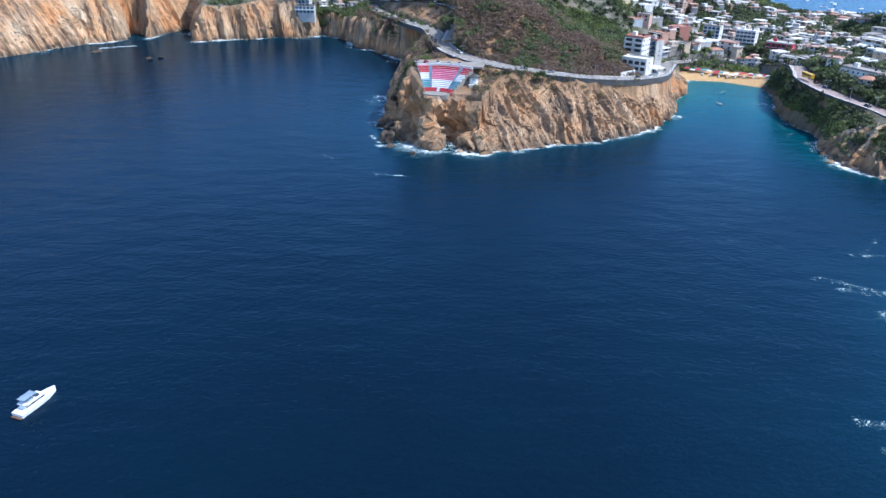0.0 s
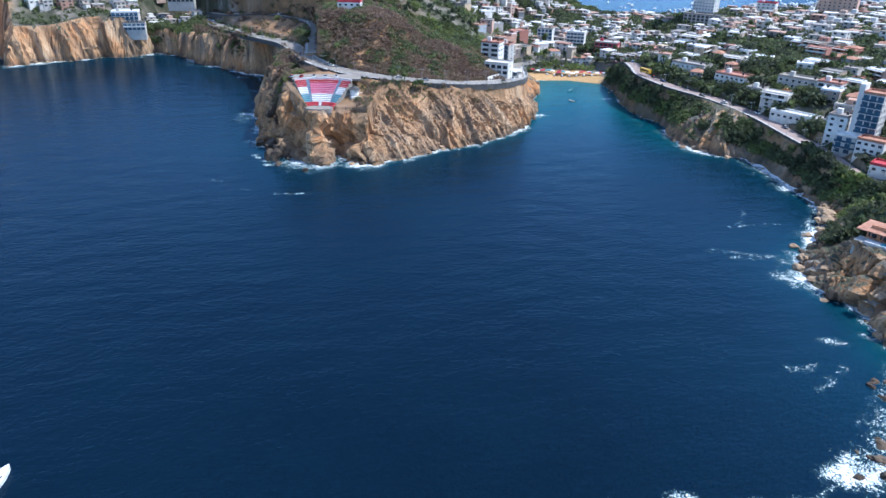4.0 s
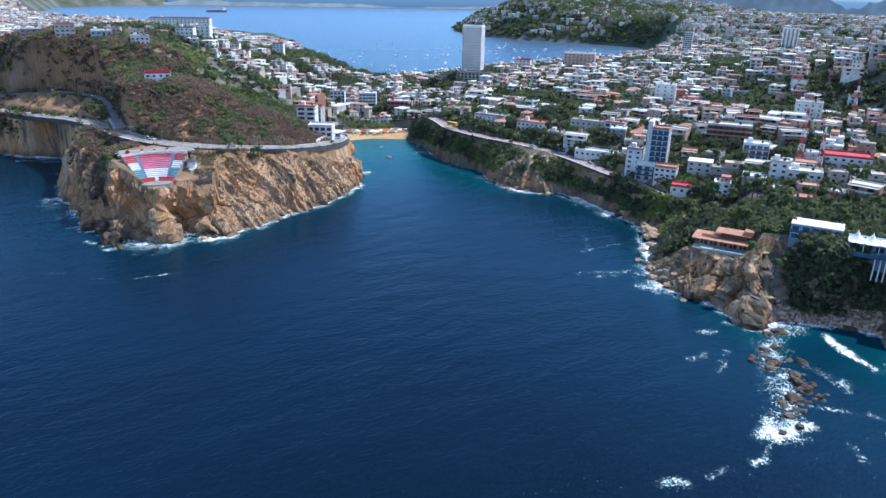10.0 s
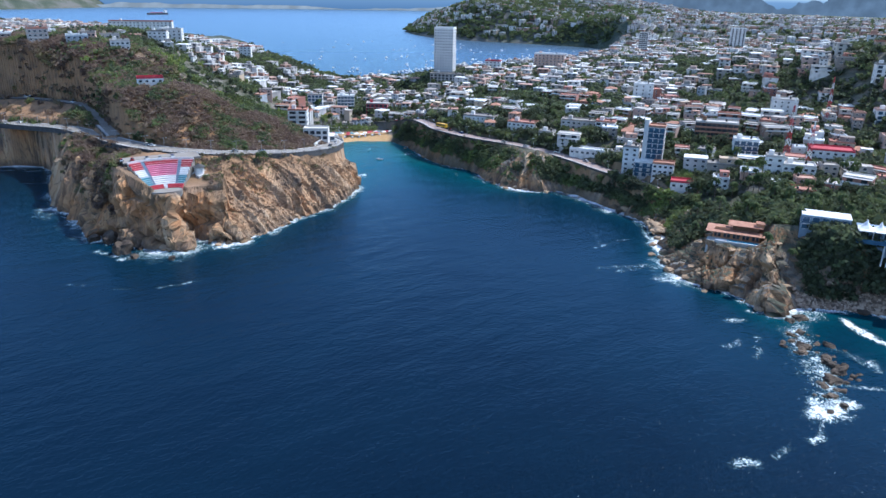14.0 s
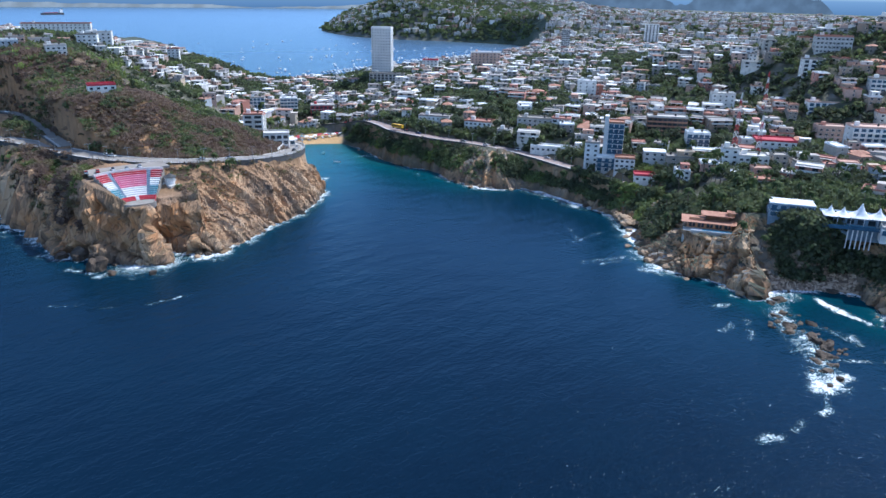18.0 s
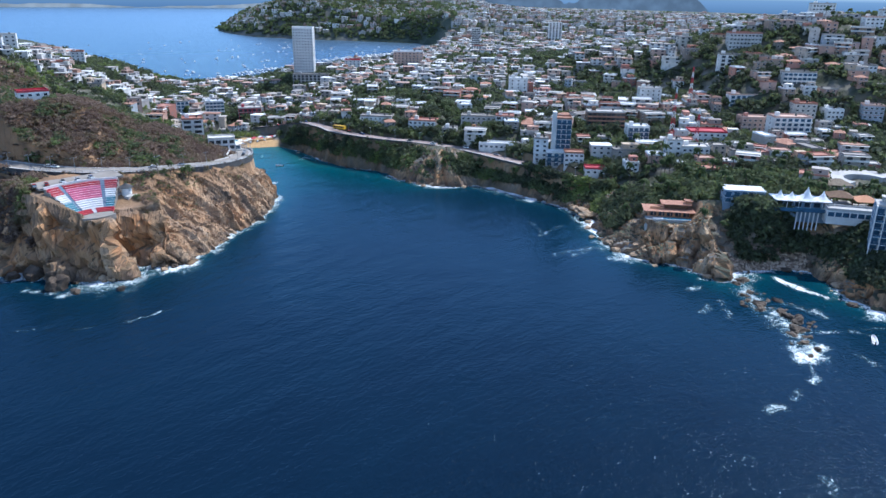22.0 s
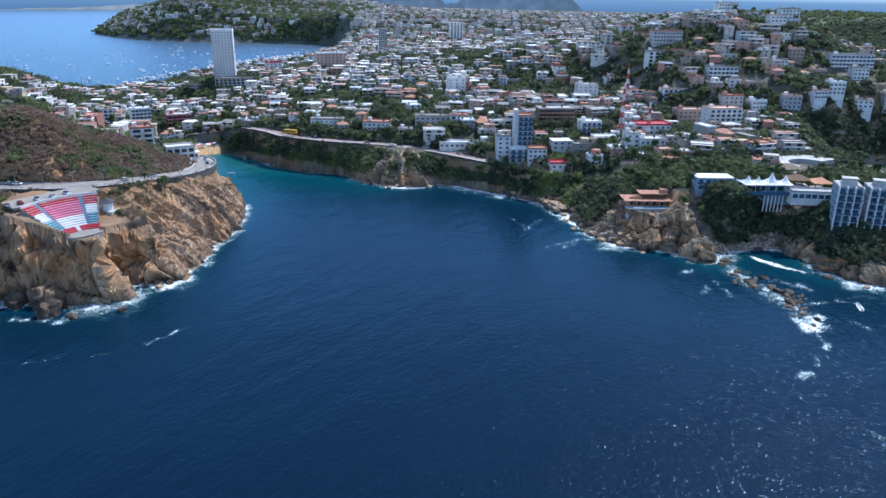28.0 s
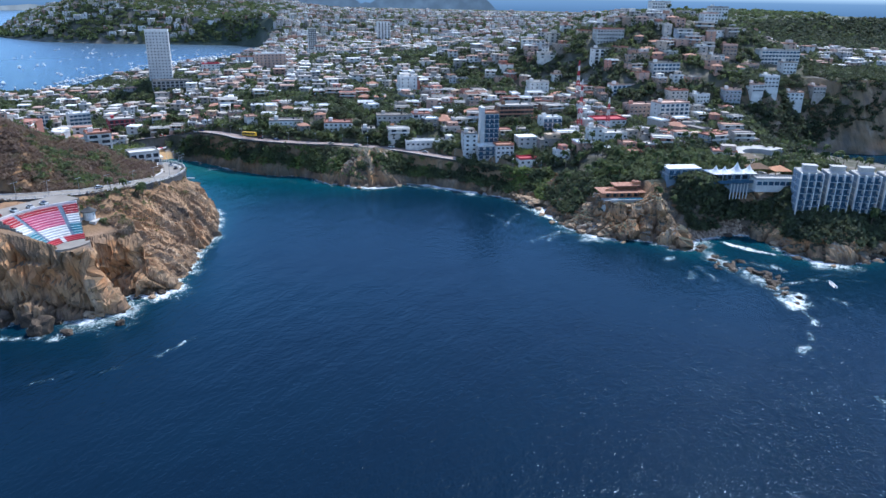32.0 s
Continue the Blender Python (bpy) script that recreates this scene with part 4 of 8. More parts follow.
def streaks(x, y):
    """Breakers over the reef, wakes and drifting lines of foam."""
    v = np.zeros(len(x))
    lines = [((-28, 323), (-7, 318), 1.0, .72), ((-55, 350), (-44, 336), .8, .52), ((-44, 336), (-28, 323), .8, .42), ((-60, 352), (-40, 340), .8, .35),  # boat wakes off the headland
             ((88, 103), (103, 98), 4.2, .80), ((97, 106), (90, 100), 3.6, .82), ((104, 103), (96, 98), 5.5, .62), ((143, 132), (100, 103), 7.5, .50), ((153, 137), (128, 123), 6.0, .56), ((128, 118), (108, 106), 6.0, .56),  # reef
             ((167, 124), (160, 112), 2.2, .85), ((161, 112), (156, 103), 2.4, .85), ((140, 104), (134, 101), 2.6, .62), ((115, 103), (122, 95), 1.6, .75), ((123, 94), (131, 67), 1.3, .50), ((137, 79), (118, 98), 1.5, .46), ((105, 87), (100, 80), 2.4, .48), ((136, 104), (140, 118), 3.0, .46),
             ((79, 96), (74, 97), 1.9, .80), ((67, 100), (59, 101), 1.8, .52), ((53, 103), (46, 106), 2.2, .62), ((86, 99), (80, 97), 2.2, .50), ((136, 150), (131, 153), 2.8, .60), ((118, 141), (110, 143), 2.6, .42), ((126, 138), (112, 132), 2.2, .42),
             ((163, 199), (156, 204), 2.2, .64), ((162, 206), (136, 220), 2.8, .46), ((182, 236), (160, 238), 1.4, .52), ((160, 205), (140, 212), 2.2, .44), ((178, 255), (165, 240), 1.4, .42), ((156, 176), (150, 186), 2.2, .58), ((150, 144), (146, 152), 2.4, .60),
             ((-30, 470), (-44, 462), 1.2, .5), ((-32, 440), (-46, 436), 1, .45), ((-30, 541), (-16, 530), 1.7, .62), ((-20, 580), (-38, 588), 2.2, .6), ((-286, 628), (-262, 642), 3.5, .7), ((-20, 366), (-6, 356), 5.0, .66), ((-27, 366), (-14, 370), 3.5, .70), ((-12, 372), (2, 357), 3.5, .74), ((-33, 384), (-29, 372), 2.5, .62),
             ((22, 87), (10, 84), 1.8, .52), ((30, 74), (16, 66), 1.4, .46), ((20, 106), (8, 112), 1.6, .40)]
    for (ax, ay), (bx, by), wd, k in lines:
        dx, dy = bx - ax, by - ay
        t = np.clip(((x - ax) * dx + (y - ay) * dy) / (dx * dx + dy * dy), 0, 1)
        q = np.hypot(x - ax - t * dx + 1.5 * fbm(x / 9, y / 9, 2, 44), y - ay - t * dy + 1.5 * fbm(x / 9, y / 9, 2, 48))
        v = np.maximum(v, k * np.exp(-(q / wd) ** 2) * 1.05)
    return v


foam_sheet(-80, 330, -50, 640, 1.6, surf)
foam_sheet(-400, -70, 540, 780, 2.2, surf)
foam_sheet(-300, 190, 40, 660, 1.5, streaks)

# small steep ripples that catch the sun
wr = np.random.default_rng(5)
N = 330000
rx_, ry_ = wr.normal(0, 56, N), wr.normal(100, 48, N)
ok = coast_field(rx_, ry_)[0] < -7
rx_, ry_ = rx_[ok], ry_[ok]
n_ = len(rx_)
tx, ty = wr.normal(0, .14, n_), wr.normal(0, .14, n_)
hw, hl, an = wr.uniform(.03, .055, n_), wr.uniform(.05, .12, n_), wr.uniform(0, np.pi, n_)
ca_, sa_ = np.cos(an), np.sin(an)
quads = []
for a_, b_ in ((-1, -1), (1, -1), (1, 1), (-1, 1)):
    qx, qy = ca_ * a_ * hl - sa_ * b_ * hw, sa_ * a_ * hl + ca_ * b_ * hw
    quads.append(np.stack([rx_ + qx, ry_ + qy, .09 - qx * tx - qy * ty], 1))
tagged(new("sea_ripples", np_mesh("sea_ripples", np.stack(quads, 1).reshape(-1, 3), np.arange(n_ * 4).reshape(-1, 4), M_RIPPLE, {"shallow": np.full(n_ * 4, .02), "bay": np.zeros(n_ * 4)})), "small sunlit ripples glittering on the dark sea", "ripples", kind="stuff")

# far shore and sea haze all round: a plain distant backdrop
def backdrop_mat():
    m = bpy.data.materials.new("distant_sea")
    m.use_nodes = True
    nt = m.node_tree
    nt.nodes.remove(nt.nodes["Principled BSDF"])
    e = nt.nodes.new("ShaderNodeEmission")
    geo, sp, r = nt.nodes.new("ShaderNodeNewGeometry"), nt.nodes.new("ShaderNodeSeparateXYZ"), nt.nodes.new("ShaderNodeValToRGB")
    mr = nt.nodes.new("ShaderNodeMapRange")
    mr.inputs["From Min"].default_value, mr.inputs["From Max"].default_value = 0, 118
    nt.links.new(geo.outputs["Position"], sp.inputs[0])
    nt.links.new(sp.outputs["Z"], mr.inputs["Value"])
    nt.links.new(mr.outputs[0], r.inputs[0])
    # glowing ring: haze paling towards the horizon is put into its colour
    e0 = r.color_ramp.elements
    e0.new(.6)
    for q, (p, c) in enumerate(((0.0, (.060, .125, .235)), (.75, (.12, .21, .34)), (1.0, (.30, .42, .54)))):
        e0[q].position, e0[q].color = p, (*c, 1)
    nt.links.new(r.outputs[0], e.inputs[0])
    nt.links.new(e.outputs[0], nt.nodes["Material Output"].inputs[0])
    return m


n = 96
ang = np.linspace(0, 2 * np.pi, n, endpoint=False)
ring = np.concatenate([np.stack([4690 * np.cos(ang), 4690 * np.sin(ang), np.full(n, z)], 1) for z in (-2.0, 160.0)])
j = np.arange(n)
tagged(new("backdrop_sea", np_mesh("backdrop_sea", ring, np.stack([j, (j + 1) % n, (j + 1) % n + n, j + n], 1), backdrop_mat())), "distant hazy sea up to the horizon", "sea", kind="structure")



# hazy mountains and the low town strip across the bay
# distance haze is put into the colour of a glowing sheet
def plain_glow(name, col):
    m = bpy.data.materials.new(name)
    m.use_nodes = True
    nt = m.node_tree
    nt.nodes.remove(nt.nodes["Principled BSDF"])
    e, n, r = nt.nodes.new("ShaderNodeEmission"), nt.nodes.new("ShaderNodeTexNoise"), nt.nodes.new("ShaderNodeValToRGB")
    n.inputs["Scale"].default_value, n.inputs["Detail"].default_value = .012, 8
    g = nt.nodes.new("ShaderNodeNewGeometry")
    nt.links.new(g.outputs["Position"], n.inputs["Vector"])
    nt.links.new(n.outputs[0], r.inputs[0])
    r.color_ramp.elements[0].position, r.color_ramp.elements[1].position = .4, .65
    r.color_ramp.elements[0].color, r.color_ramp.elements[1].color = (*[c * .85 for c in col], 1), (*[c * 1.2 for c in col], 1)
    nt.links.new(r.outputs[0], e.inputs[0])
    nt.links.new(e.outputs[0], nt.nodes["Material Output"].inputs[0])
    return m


def skyline(name, label, a0, a1, base, top, rough, mt, rad=4640):
    a = np.radians(np.linspace(a0, a1, 140))
    f = np.linspace(0, 1, 140)
    z = base + (top - base) * np.clip(np.minimum(f, 1 - f) * 7, 0, 1) ** .7 * (.72 + rough * fbm(f * 9, f * 0 + 3.3, 5, 4))
    v = np.concatenate([np.stack([rad * np.cos(a), rad * np.sin(a), 0 * a + 1], 1), np.stack([rad * np.cos(a), rad * np.sin(a), np.maximum(z, 2)], 1)])
    k = np.arange(139)
    return tagged(new(name, np_mesh(name, v, np.stack([k, k + 1, k + 141, k + 140], 1), mt)), label, "mountains", kind="structure")


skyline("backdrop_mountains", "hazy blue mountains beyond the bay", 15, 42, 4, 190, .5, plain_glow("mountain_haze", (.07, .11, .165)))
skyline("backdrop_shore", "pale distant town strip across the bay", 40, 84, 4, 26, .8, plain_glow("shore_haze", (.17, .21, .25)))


# ---------- buildings ----------
def window_mesh(w, h, glass=None, frame=None):
    """A window: a frame of four bars round a pane set back in it; its back lies on the wall at y = 0, it faces -y."""
    bm = bmesh.new()
    box(bm, -w / 2, w / 2, -0.05, 0.0, 0, h)
    for f in bm.faces:
        f.material_index = 0
    k = len(bm.faces)
    t = 0.09
    for b in ((-w / 2, w / 2, 0, t), (-w / 2, w / 2, h - t, h), (-w / 2, -w / 2 + t, t, h - t), (w / 2 - t, w / 2, t, h - t)):
        box(bm, b[0], b[1], -0.12, -0.05, b[2], b[3])
    bm.faces.ensure_lookup_table()
    for f in bm.faces[k:]:
        f.material_index = 1
    return done(bm, "window", [glass or M_GLASS, frame or M_WHITE])


WIN_S, WIN_M, WIN_L = window_mesh(1.2, 1.3), window_mesh(1.8, 1.4), window_mesh(2.8, 2.1, frame=M_DARK)
WIN_B = window_mesh(2.8, 2.3, M_BLUEGLASS, M_WHITE)
WIN_WIDE = window_mesh(4.6, 2.2, frame=M_WHITE)


def put_window(me, parent, x, y, z, side):
    """side 0: front (-y), 1: right (+x), 2: back (+y), 3: left (-x)."""
    ob = new("window", me)
    ob.parent = parent
    ob.matrix_basis = pose(x, y, z, 0, 0, 90 * side)
    return ob


def thing(name, x, y, z, rot, label, category, group=""):
    ob = new(name)
    ob.empty_display_size = 1.0
    ob.matrix_basis = pose(x, y, z, 0, 0, rot)
    return tagged(ob, label, category, group)


FOOT = [(184, 180, 13), (200, 123, 15), (214, 108, 7), (212, 97, 6), (240, 112, 8), (268, 100, 22), (3, 392, 26), (24, 389, 6), (5, 410, 18)]  # ground taken up: x, y, reach


def block(name, label, x, y, z, rot, w, d, st, sh=3.1, wall=None, roof=None, bays=4, win=None, sidewin=1, balcony=0.0, rail=None, deep=8.0, parapet=0.9, tank=True, category="building", group="", backs=False, slabs=True, band=None):
    """A flat-roofed building of several storeys with its front to -y: body, floor bands, roof, balconies, windows, roof tank."""
    wall, roof, win = wall or M_WHITE, roof or M_ROOF, win or WIN_M
    b = thing(name, x, y, z, rot, label, category, group)
    FOOT.append((x, y, 0.30 * (w + d) + 1.0))
    h = st * sh
    bm = bmesh.new()
    box(bm, -w / 2, w / 2, -d / 2, d / 2, -deep, h)
    body = part("wall", bm, wall, b)
    bm = bmesh.new()
    box(bm, -w / 2 - .12, w / 2 + .12, -d / 2 - .12, d / 2 + .12, h, h + .25)
    t = 0.2
    for q in ((-w / 2, w / 2, -d / 2, -d / 2 + t), (-w / 2, w / 2, d / 2 - t, d / 2), (-w / 2, -w / 2 + t, -d / 2 + t, d / 2 - t), (w / 2 - t, w / 2, -d / 2 + t, d / 2 - t)):
        box(bm, *q, h + .25, h + .25 + parapet)
    part("roof", bm, roof, b)
    if slabs:
        for s in range(1, st):
            bm = bmesh.new()
            box(bm, -w / 2 - .06, w / 2 + .06, -d / 2 - .06, d / 2 + .06, s * sh - .14, s * sh + .1)
            part("floor_band", bm, band or wall, b)
    ww = max(v.co.x for v in win.vertices) * 2
    wh = max(v.co.z for v in win.vertices)
    zs = min(0.9, (sh - wh) * 0.5)
    far = math.hypot(x + 130, y - 70) > 470
    rowme = None
    if far:  # too far to pick single windows: one row of them a storey
        src = bmesh.new()
        for k in range(bays):
            lo = len(src.verts)
            src.from_mesh(win)
            src.verts.ensure_lookup_table()
            bmesh.ops.translate(src, verts=src.verts[lo:], vec=(-w / 2 + w * (k + .5) / bays, -d / 2, 0))
        rowme = done(src, "window_band", list(win.materials))
    for s in range(st):
        if far:
            tagged(part("window_band", rowme, None, body), kind="stuff").location = (0, 0, s * sh + zs)
        else:
            for k in range(bays):
                put_window(win, body, -w / 2 + w * (k + .5) / bays, -d / 2, s * sh + zs, 0)
        for k in range(sidewin):
            yy = -d / 2 + d * (k + .5) / sidewin
            put_window(WIN_S, body, -w / 2, yy, s * sh + .9, 3)
            put_window(WIN_S, body, w / 2, yy, s * sh + .9, 1)
        if balcony and s:
            bm = bmesh.new()
            box(bm, -w / 2 + .2, w / 2 - .2, -d / 2 - balcony, -d / 2 - .07, s * sh - .12, s * sh + .06)
            bal = part("balcony", bm, band or wall, b)
            bm = bmesh.new()
            for q in ((-w / 2 + .2, w / 2 - .2, -d / 2 - balcony, -d / 2 - balcony + .08), (-w / 2 + .2, -w / 2 + .28, -d / 2 - balcony + .08, -d / 2 - .08), (w / 2 - .28, w / 2 - .2, -d / 2 - balcony + .08, -d / 2 - .08)):
                box(bm, *q, s * sh + .06, s * sh + 1.0)
            part("railing", bm, rail or M_BLUEGLASS, bal)
    if tank:
        bm = bmesh.new()
        cyl(bm, w * .22, d * .2, h + .25, h + 1.7, .65, .6, 10), cyl(bm, w * .22, d * .2, h + 1.7, h + 1.95, .6, .15, 10)
        part("water_tank", bm, M_DARK, b, "black plastic water tank")
        bm = bmesh.new()
        box(bm, -w * .35, -w * .35 + 2.6, d * .1, d * .1 + 2.6, h + .25, h + 2.7)
        part("stair_head", bm, wall, b)
    return b


def hip(bm, w, d, z, rise, over=0.5):
    a = [bm.verts.new(p) for p in ((-w / 2 - over, -d / 2 - over, z), (w / 2 + over, -d / 2 - over, z), (w / 2 + over, d / 2 + over, z), (-w / 2 - over, d / 2 + over, z))]
    e = [bm.verts.new(p) for p in ((-w / 2 - over, -d / 2 - over, z - .18), (w / 2 + over, -d / 2 - over, z - .18), (w / 2 + over, d / 2 + over, z - .18), (-w / 2 - over, d / 2 + over, z - .18))]
    r = max(0.0, w - d) / 2
    p, q = bm.verts.new((-r - .05, 0, z + rise)), bm.verts.new((r + .05, 0, z + rise))
    bm.faces.new((a[0], a[1], q, p)), bm.faces.new((a[1], a[2], q)), bm.faces.new((a[2], a[3], p, q)), bm.faces.new((a[3], a[0], p))
    for k in range(4):
        bm.faces.new((e[k], e[(k + 1) % 4], a[(k + 1) % 4], a[k]))
    bm.faces.new(e[::-1])


def house(w, d, st, kind, label):
    """A small town house at the origin, to be copied: kind flat, hip, terrace or step."""
    sh = 2.75
    b = thing("house", 0, 0, 0, 0, label, "house", "houses of the town")
    h = st * sh
    bm = bmesh.new()
    box(bm, -w / 2, w / 2, -d / 2, d / 2, -7, h)
    body = part("wall", bm, M_WALL, b)
    bm = bmesh.new()
    if kind == "hip":
        hip(bm, w, d, h + .18, 1.5)
        part("roof", bm, M_TERRA, b)
    else:
        box(bm, -w / 2 - .25, w / 2 + .25, -d / 2 - .25, d / 2 + .25, h, h + .22)
        for q in ((-w / 2, w / 2, -d / 2, -d / 2 + .18), (-w / 2, w / 2, d / 2 - .18, d / 2), (-w / 2, -w / 2 + .18, -d / 2 + .18, d / 2 - .18), (w / 2 - .18, w / 2, -d / 2 + .18, d / 2 - .18)):
            box(bm, *q, h + .22, h + .85)
        part("roof", bm, M_ROOF, b)
    if kind == "step":
        bm = bmesh.new()
        box(bm, -w * .1, w / 2 - .3, -d * .1, d / 2 - .3, h + .22, h + 2.9)
        box(bm, -w * .1 - .2, w / 2 - .1, -d * .1 - .2, d / 2 - .1, h + 2.9, h + 3.1)
        up = part("upper_room", bm, M_WALL, b)
        put_window(WIN_M, up, w * .2, -d * .1, h + .9, 0)
    if kind == "terrace":
        bm = bmesh.new()
        box(bm, -w / 2 + .4, w / 2 - .4, -d / 2 - 2.2, -d / 2 - .02, sh * (st - 1) - .15, sh * (st - 1) + .05)
        bal = part("balcony", bm, M_WHITE, b)
        bm = bmesh.new()
        box(bm, -w / 2 + .4, w / 2 - .4, -d / 2 - 2.2, -d / 2 - 2.1, sh * (st - 1) + .05, sh * (st - 1) + .95)
        part("railing", bm, M_WHITE, bal)
        bm = bmesh.new()
        box(bm, -w / 2 - .1, w / 2 + .1, -d / 2 - 2.4, -d / 2 - .27, h - .02, h + .18)
        part("canopy", bm, M_CONC, b)
    if kind in ("flat", "step"):
        bm = bmesh.new()
        cyl(bm, -w * .3, d * .25, h + .22, h + 1.6, .6, .55, 8), cyl(bm, -w * .3, d * .25, h + 1.6, h + 1.8, .55, .15, 8)
        part("water_tank", bm, M_DARK, b, "black plastic water tank")
    n = 2
    for s in range(st):
        for k in range(n):
            put_window(WIN_L if (kind == "terrace" and s == st - 1) else WIN_M, body, -w / 2 + w * (k + .5) / n, -d / 2, s * sh + (.15 if kind == "terrace" and s == st - 1 else .95), 0)
        put_window(WIN_S, body, -w / 2, 0, s * sh + .95, 3)
    return b


# ---------- road slabs, walls, rails ----------
def ribbon(pts, half, z0=0.0, thick=0.5, off=0.0, lift=0.0):
    """A flat slab that follows a line: off shifts it to the right of the way."""
    P = smooth_line(pts)
    bm = bmesh.new()
    rows = []
    for k, p in enumerate(P):
        t = (P[min(k + 1, len(P) - 1)] - P[max(k - 1, 0)])
        nrm = Vector((t.y, -t.x, 0)).normalized()
        c = p + nrm * off + Vector((0, 0, lift))
        rows.append([bm.verts.new(c - nrm * half), bm.verts.new(c + nrm * half), bm.verts.new(c + nrm * half - Vector((0, 0, thick))), bm.verts.new(c - nrm * half - Vector((0, 0, thick)))])
    for a, b in zip(rows[:-1], rows[1:]):
        for k in range(4):
            bm.faces.new((a[k], b[k], b[(k + 1) % 4], a[(k + 1) % 4]))
    bm.faces.new(rows[0]), bm.faces.new(rows[-1][::-1])
    bmesh.ops.recalc_face_normals(bm, faces=bm.faces)
    return bm


def smooth_line(pts, step=4.0):
    P = [Vector(p) for p in pts]
    out = []
    for k in range(len(P) - 1):
        a, b, c, d = P[max(k - 1, 0)], P[k], P[k + 1], P[min(k + 2, len(P) - 1)]
        n = max(2, int((c - b).length / step))
        for i in range(n):
            t = i / n
            out.append(0.5 * ((2 * b) + (c - a) * t + (2 * a - 5 * b + 4 * c - d) * t * t + (3 * b - a - 3 * c + d) * t ** 3))
    out.append(P[-1])
    return out


def offset_line(pts, off, lift=0.0, step=4.0):
    P = smooth_line(pts, step)
    out = []
    for k, p in enumerate(P):
        t = P[min(k + 1, len(P) - 1)] - P[max(k - 1, 0)]
        out.append(p + Vector((t.y, -t.x, 0)).normalized() * off + Vector((0, 0, lift)))
    return out


for pts, half, nm, m in ((ROAD_COAST, 4.6, "road_coast", M_ASPH), (ROAD_TOWN, 4.0, "road_town", M_PAVE), (ROAD_UPPER, 3.2, "road_upper", M_ASPH)):
    tagged(new(nm, done(ribbon(pts, half), nm, m)), "worn pale road along the cliff top" if m is M_ASPH else "pinkish paved road above the inlet", "road", kind="structure")
for pts, o, nm in ((ROAD_COAST, 5.6, "pavement_sea"), (ROAD_COAST, -5.2, "pavement_hill"), (ROAD_TOWN, 4.9, "pavement_town"), (ROAD_UPPER, 3.8, "pavement_upper")):
    tagged(new(nm, done(ribbon(pts, 1.0 if o > 0 else .6, off=o, lift=.16), nm, M_CONC)), "pale concrete pavement with a kerb", "pavement", kind="structure")
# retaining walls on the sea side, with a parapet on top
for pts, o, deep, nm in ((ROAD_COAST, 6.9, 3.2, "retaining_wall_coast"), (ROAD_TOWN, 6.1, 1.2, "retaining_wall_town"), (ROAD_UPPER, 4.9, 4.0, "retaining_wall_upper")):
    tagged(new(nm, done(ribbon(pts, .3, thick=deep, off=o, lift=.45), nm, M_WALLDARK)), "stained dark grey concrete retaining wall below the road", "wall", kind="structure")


def balustrade(name, pts, off, lift, gap=3.0):
    """A low white rail on posts along a road edge."""
    P = offset_line(pts, off, lift, gap)
    b = thing(name, *P[0], 0, "pale concrete balustrade with white posts along the road edge", "railing")
    bm = bmesh.new()
    box(bm, -.14, .14, -.14, .14, 0, .95)
    post = done(bm, "post", M_WHITE)
    for p in P:
        o = part("post", post, None, b)
        o.location = p - P[0]
    rail = [tuple(p - P[0]) for p in P]
    for z, t in ((.95, .14), (.5, .1)):
        bm = bmesh.new()
        prev = None
        for k, p in enumerate(rail):
            q = Vector(p)
            tt = Vector(rail[min(k + 1, len(rail) - 1)]) - Vector(rail[max(k - 1, 0)])
            nn = Vector((tt.y, -tt.x, 0)).normalized() * .12
            cur = [bm.verts.new(q - nn + Vector((0, 0, z))), bm.verts.new(q + nn + Vector((0, 0, z))), bm.verts.new(q + nn + Vector((0, 0, z + t))), bm.verts.new(q - nn + Vector((0, 0, z + t)))]
            if prev:
                for i in range(4):
                    bm.faces.new((prev[i], prev[(i + 1) % 4], cur[(i + 1) % 4], cur[i]))
            prev = cur
        part("rail", bm, M_CONC, b)
    return b


balustrade("balustrade", ROAD_COAST[8:18], 6.9, .45)
balustrade("balustrade", ROAD_COAST[0:8], 6.9, .45, 5.0)


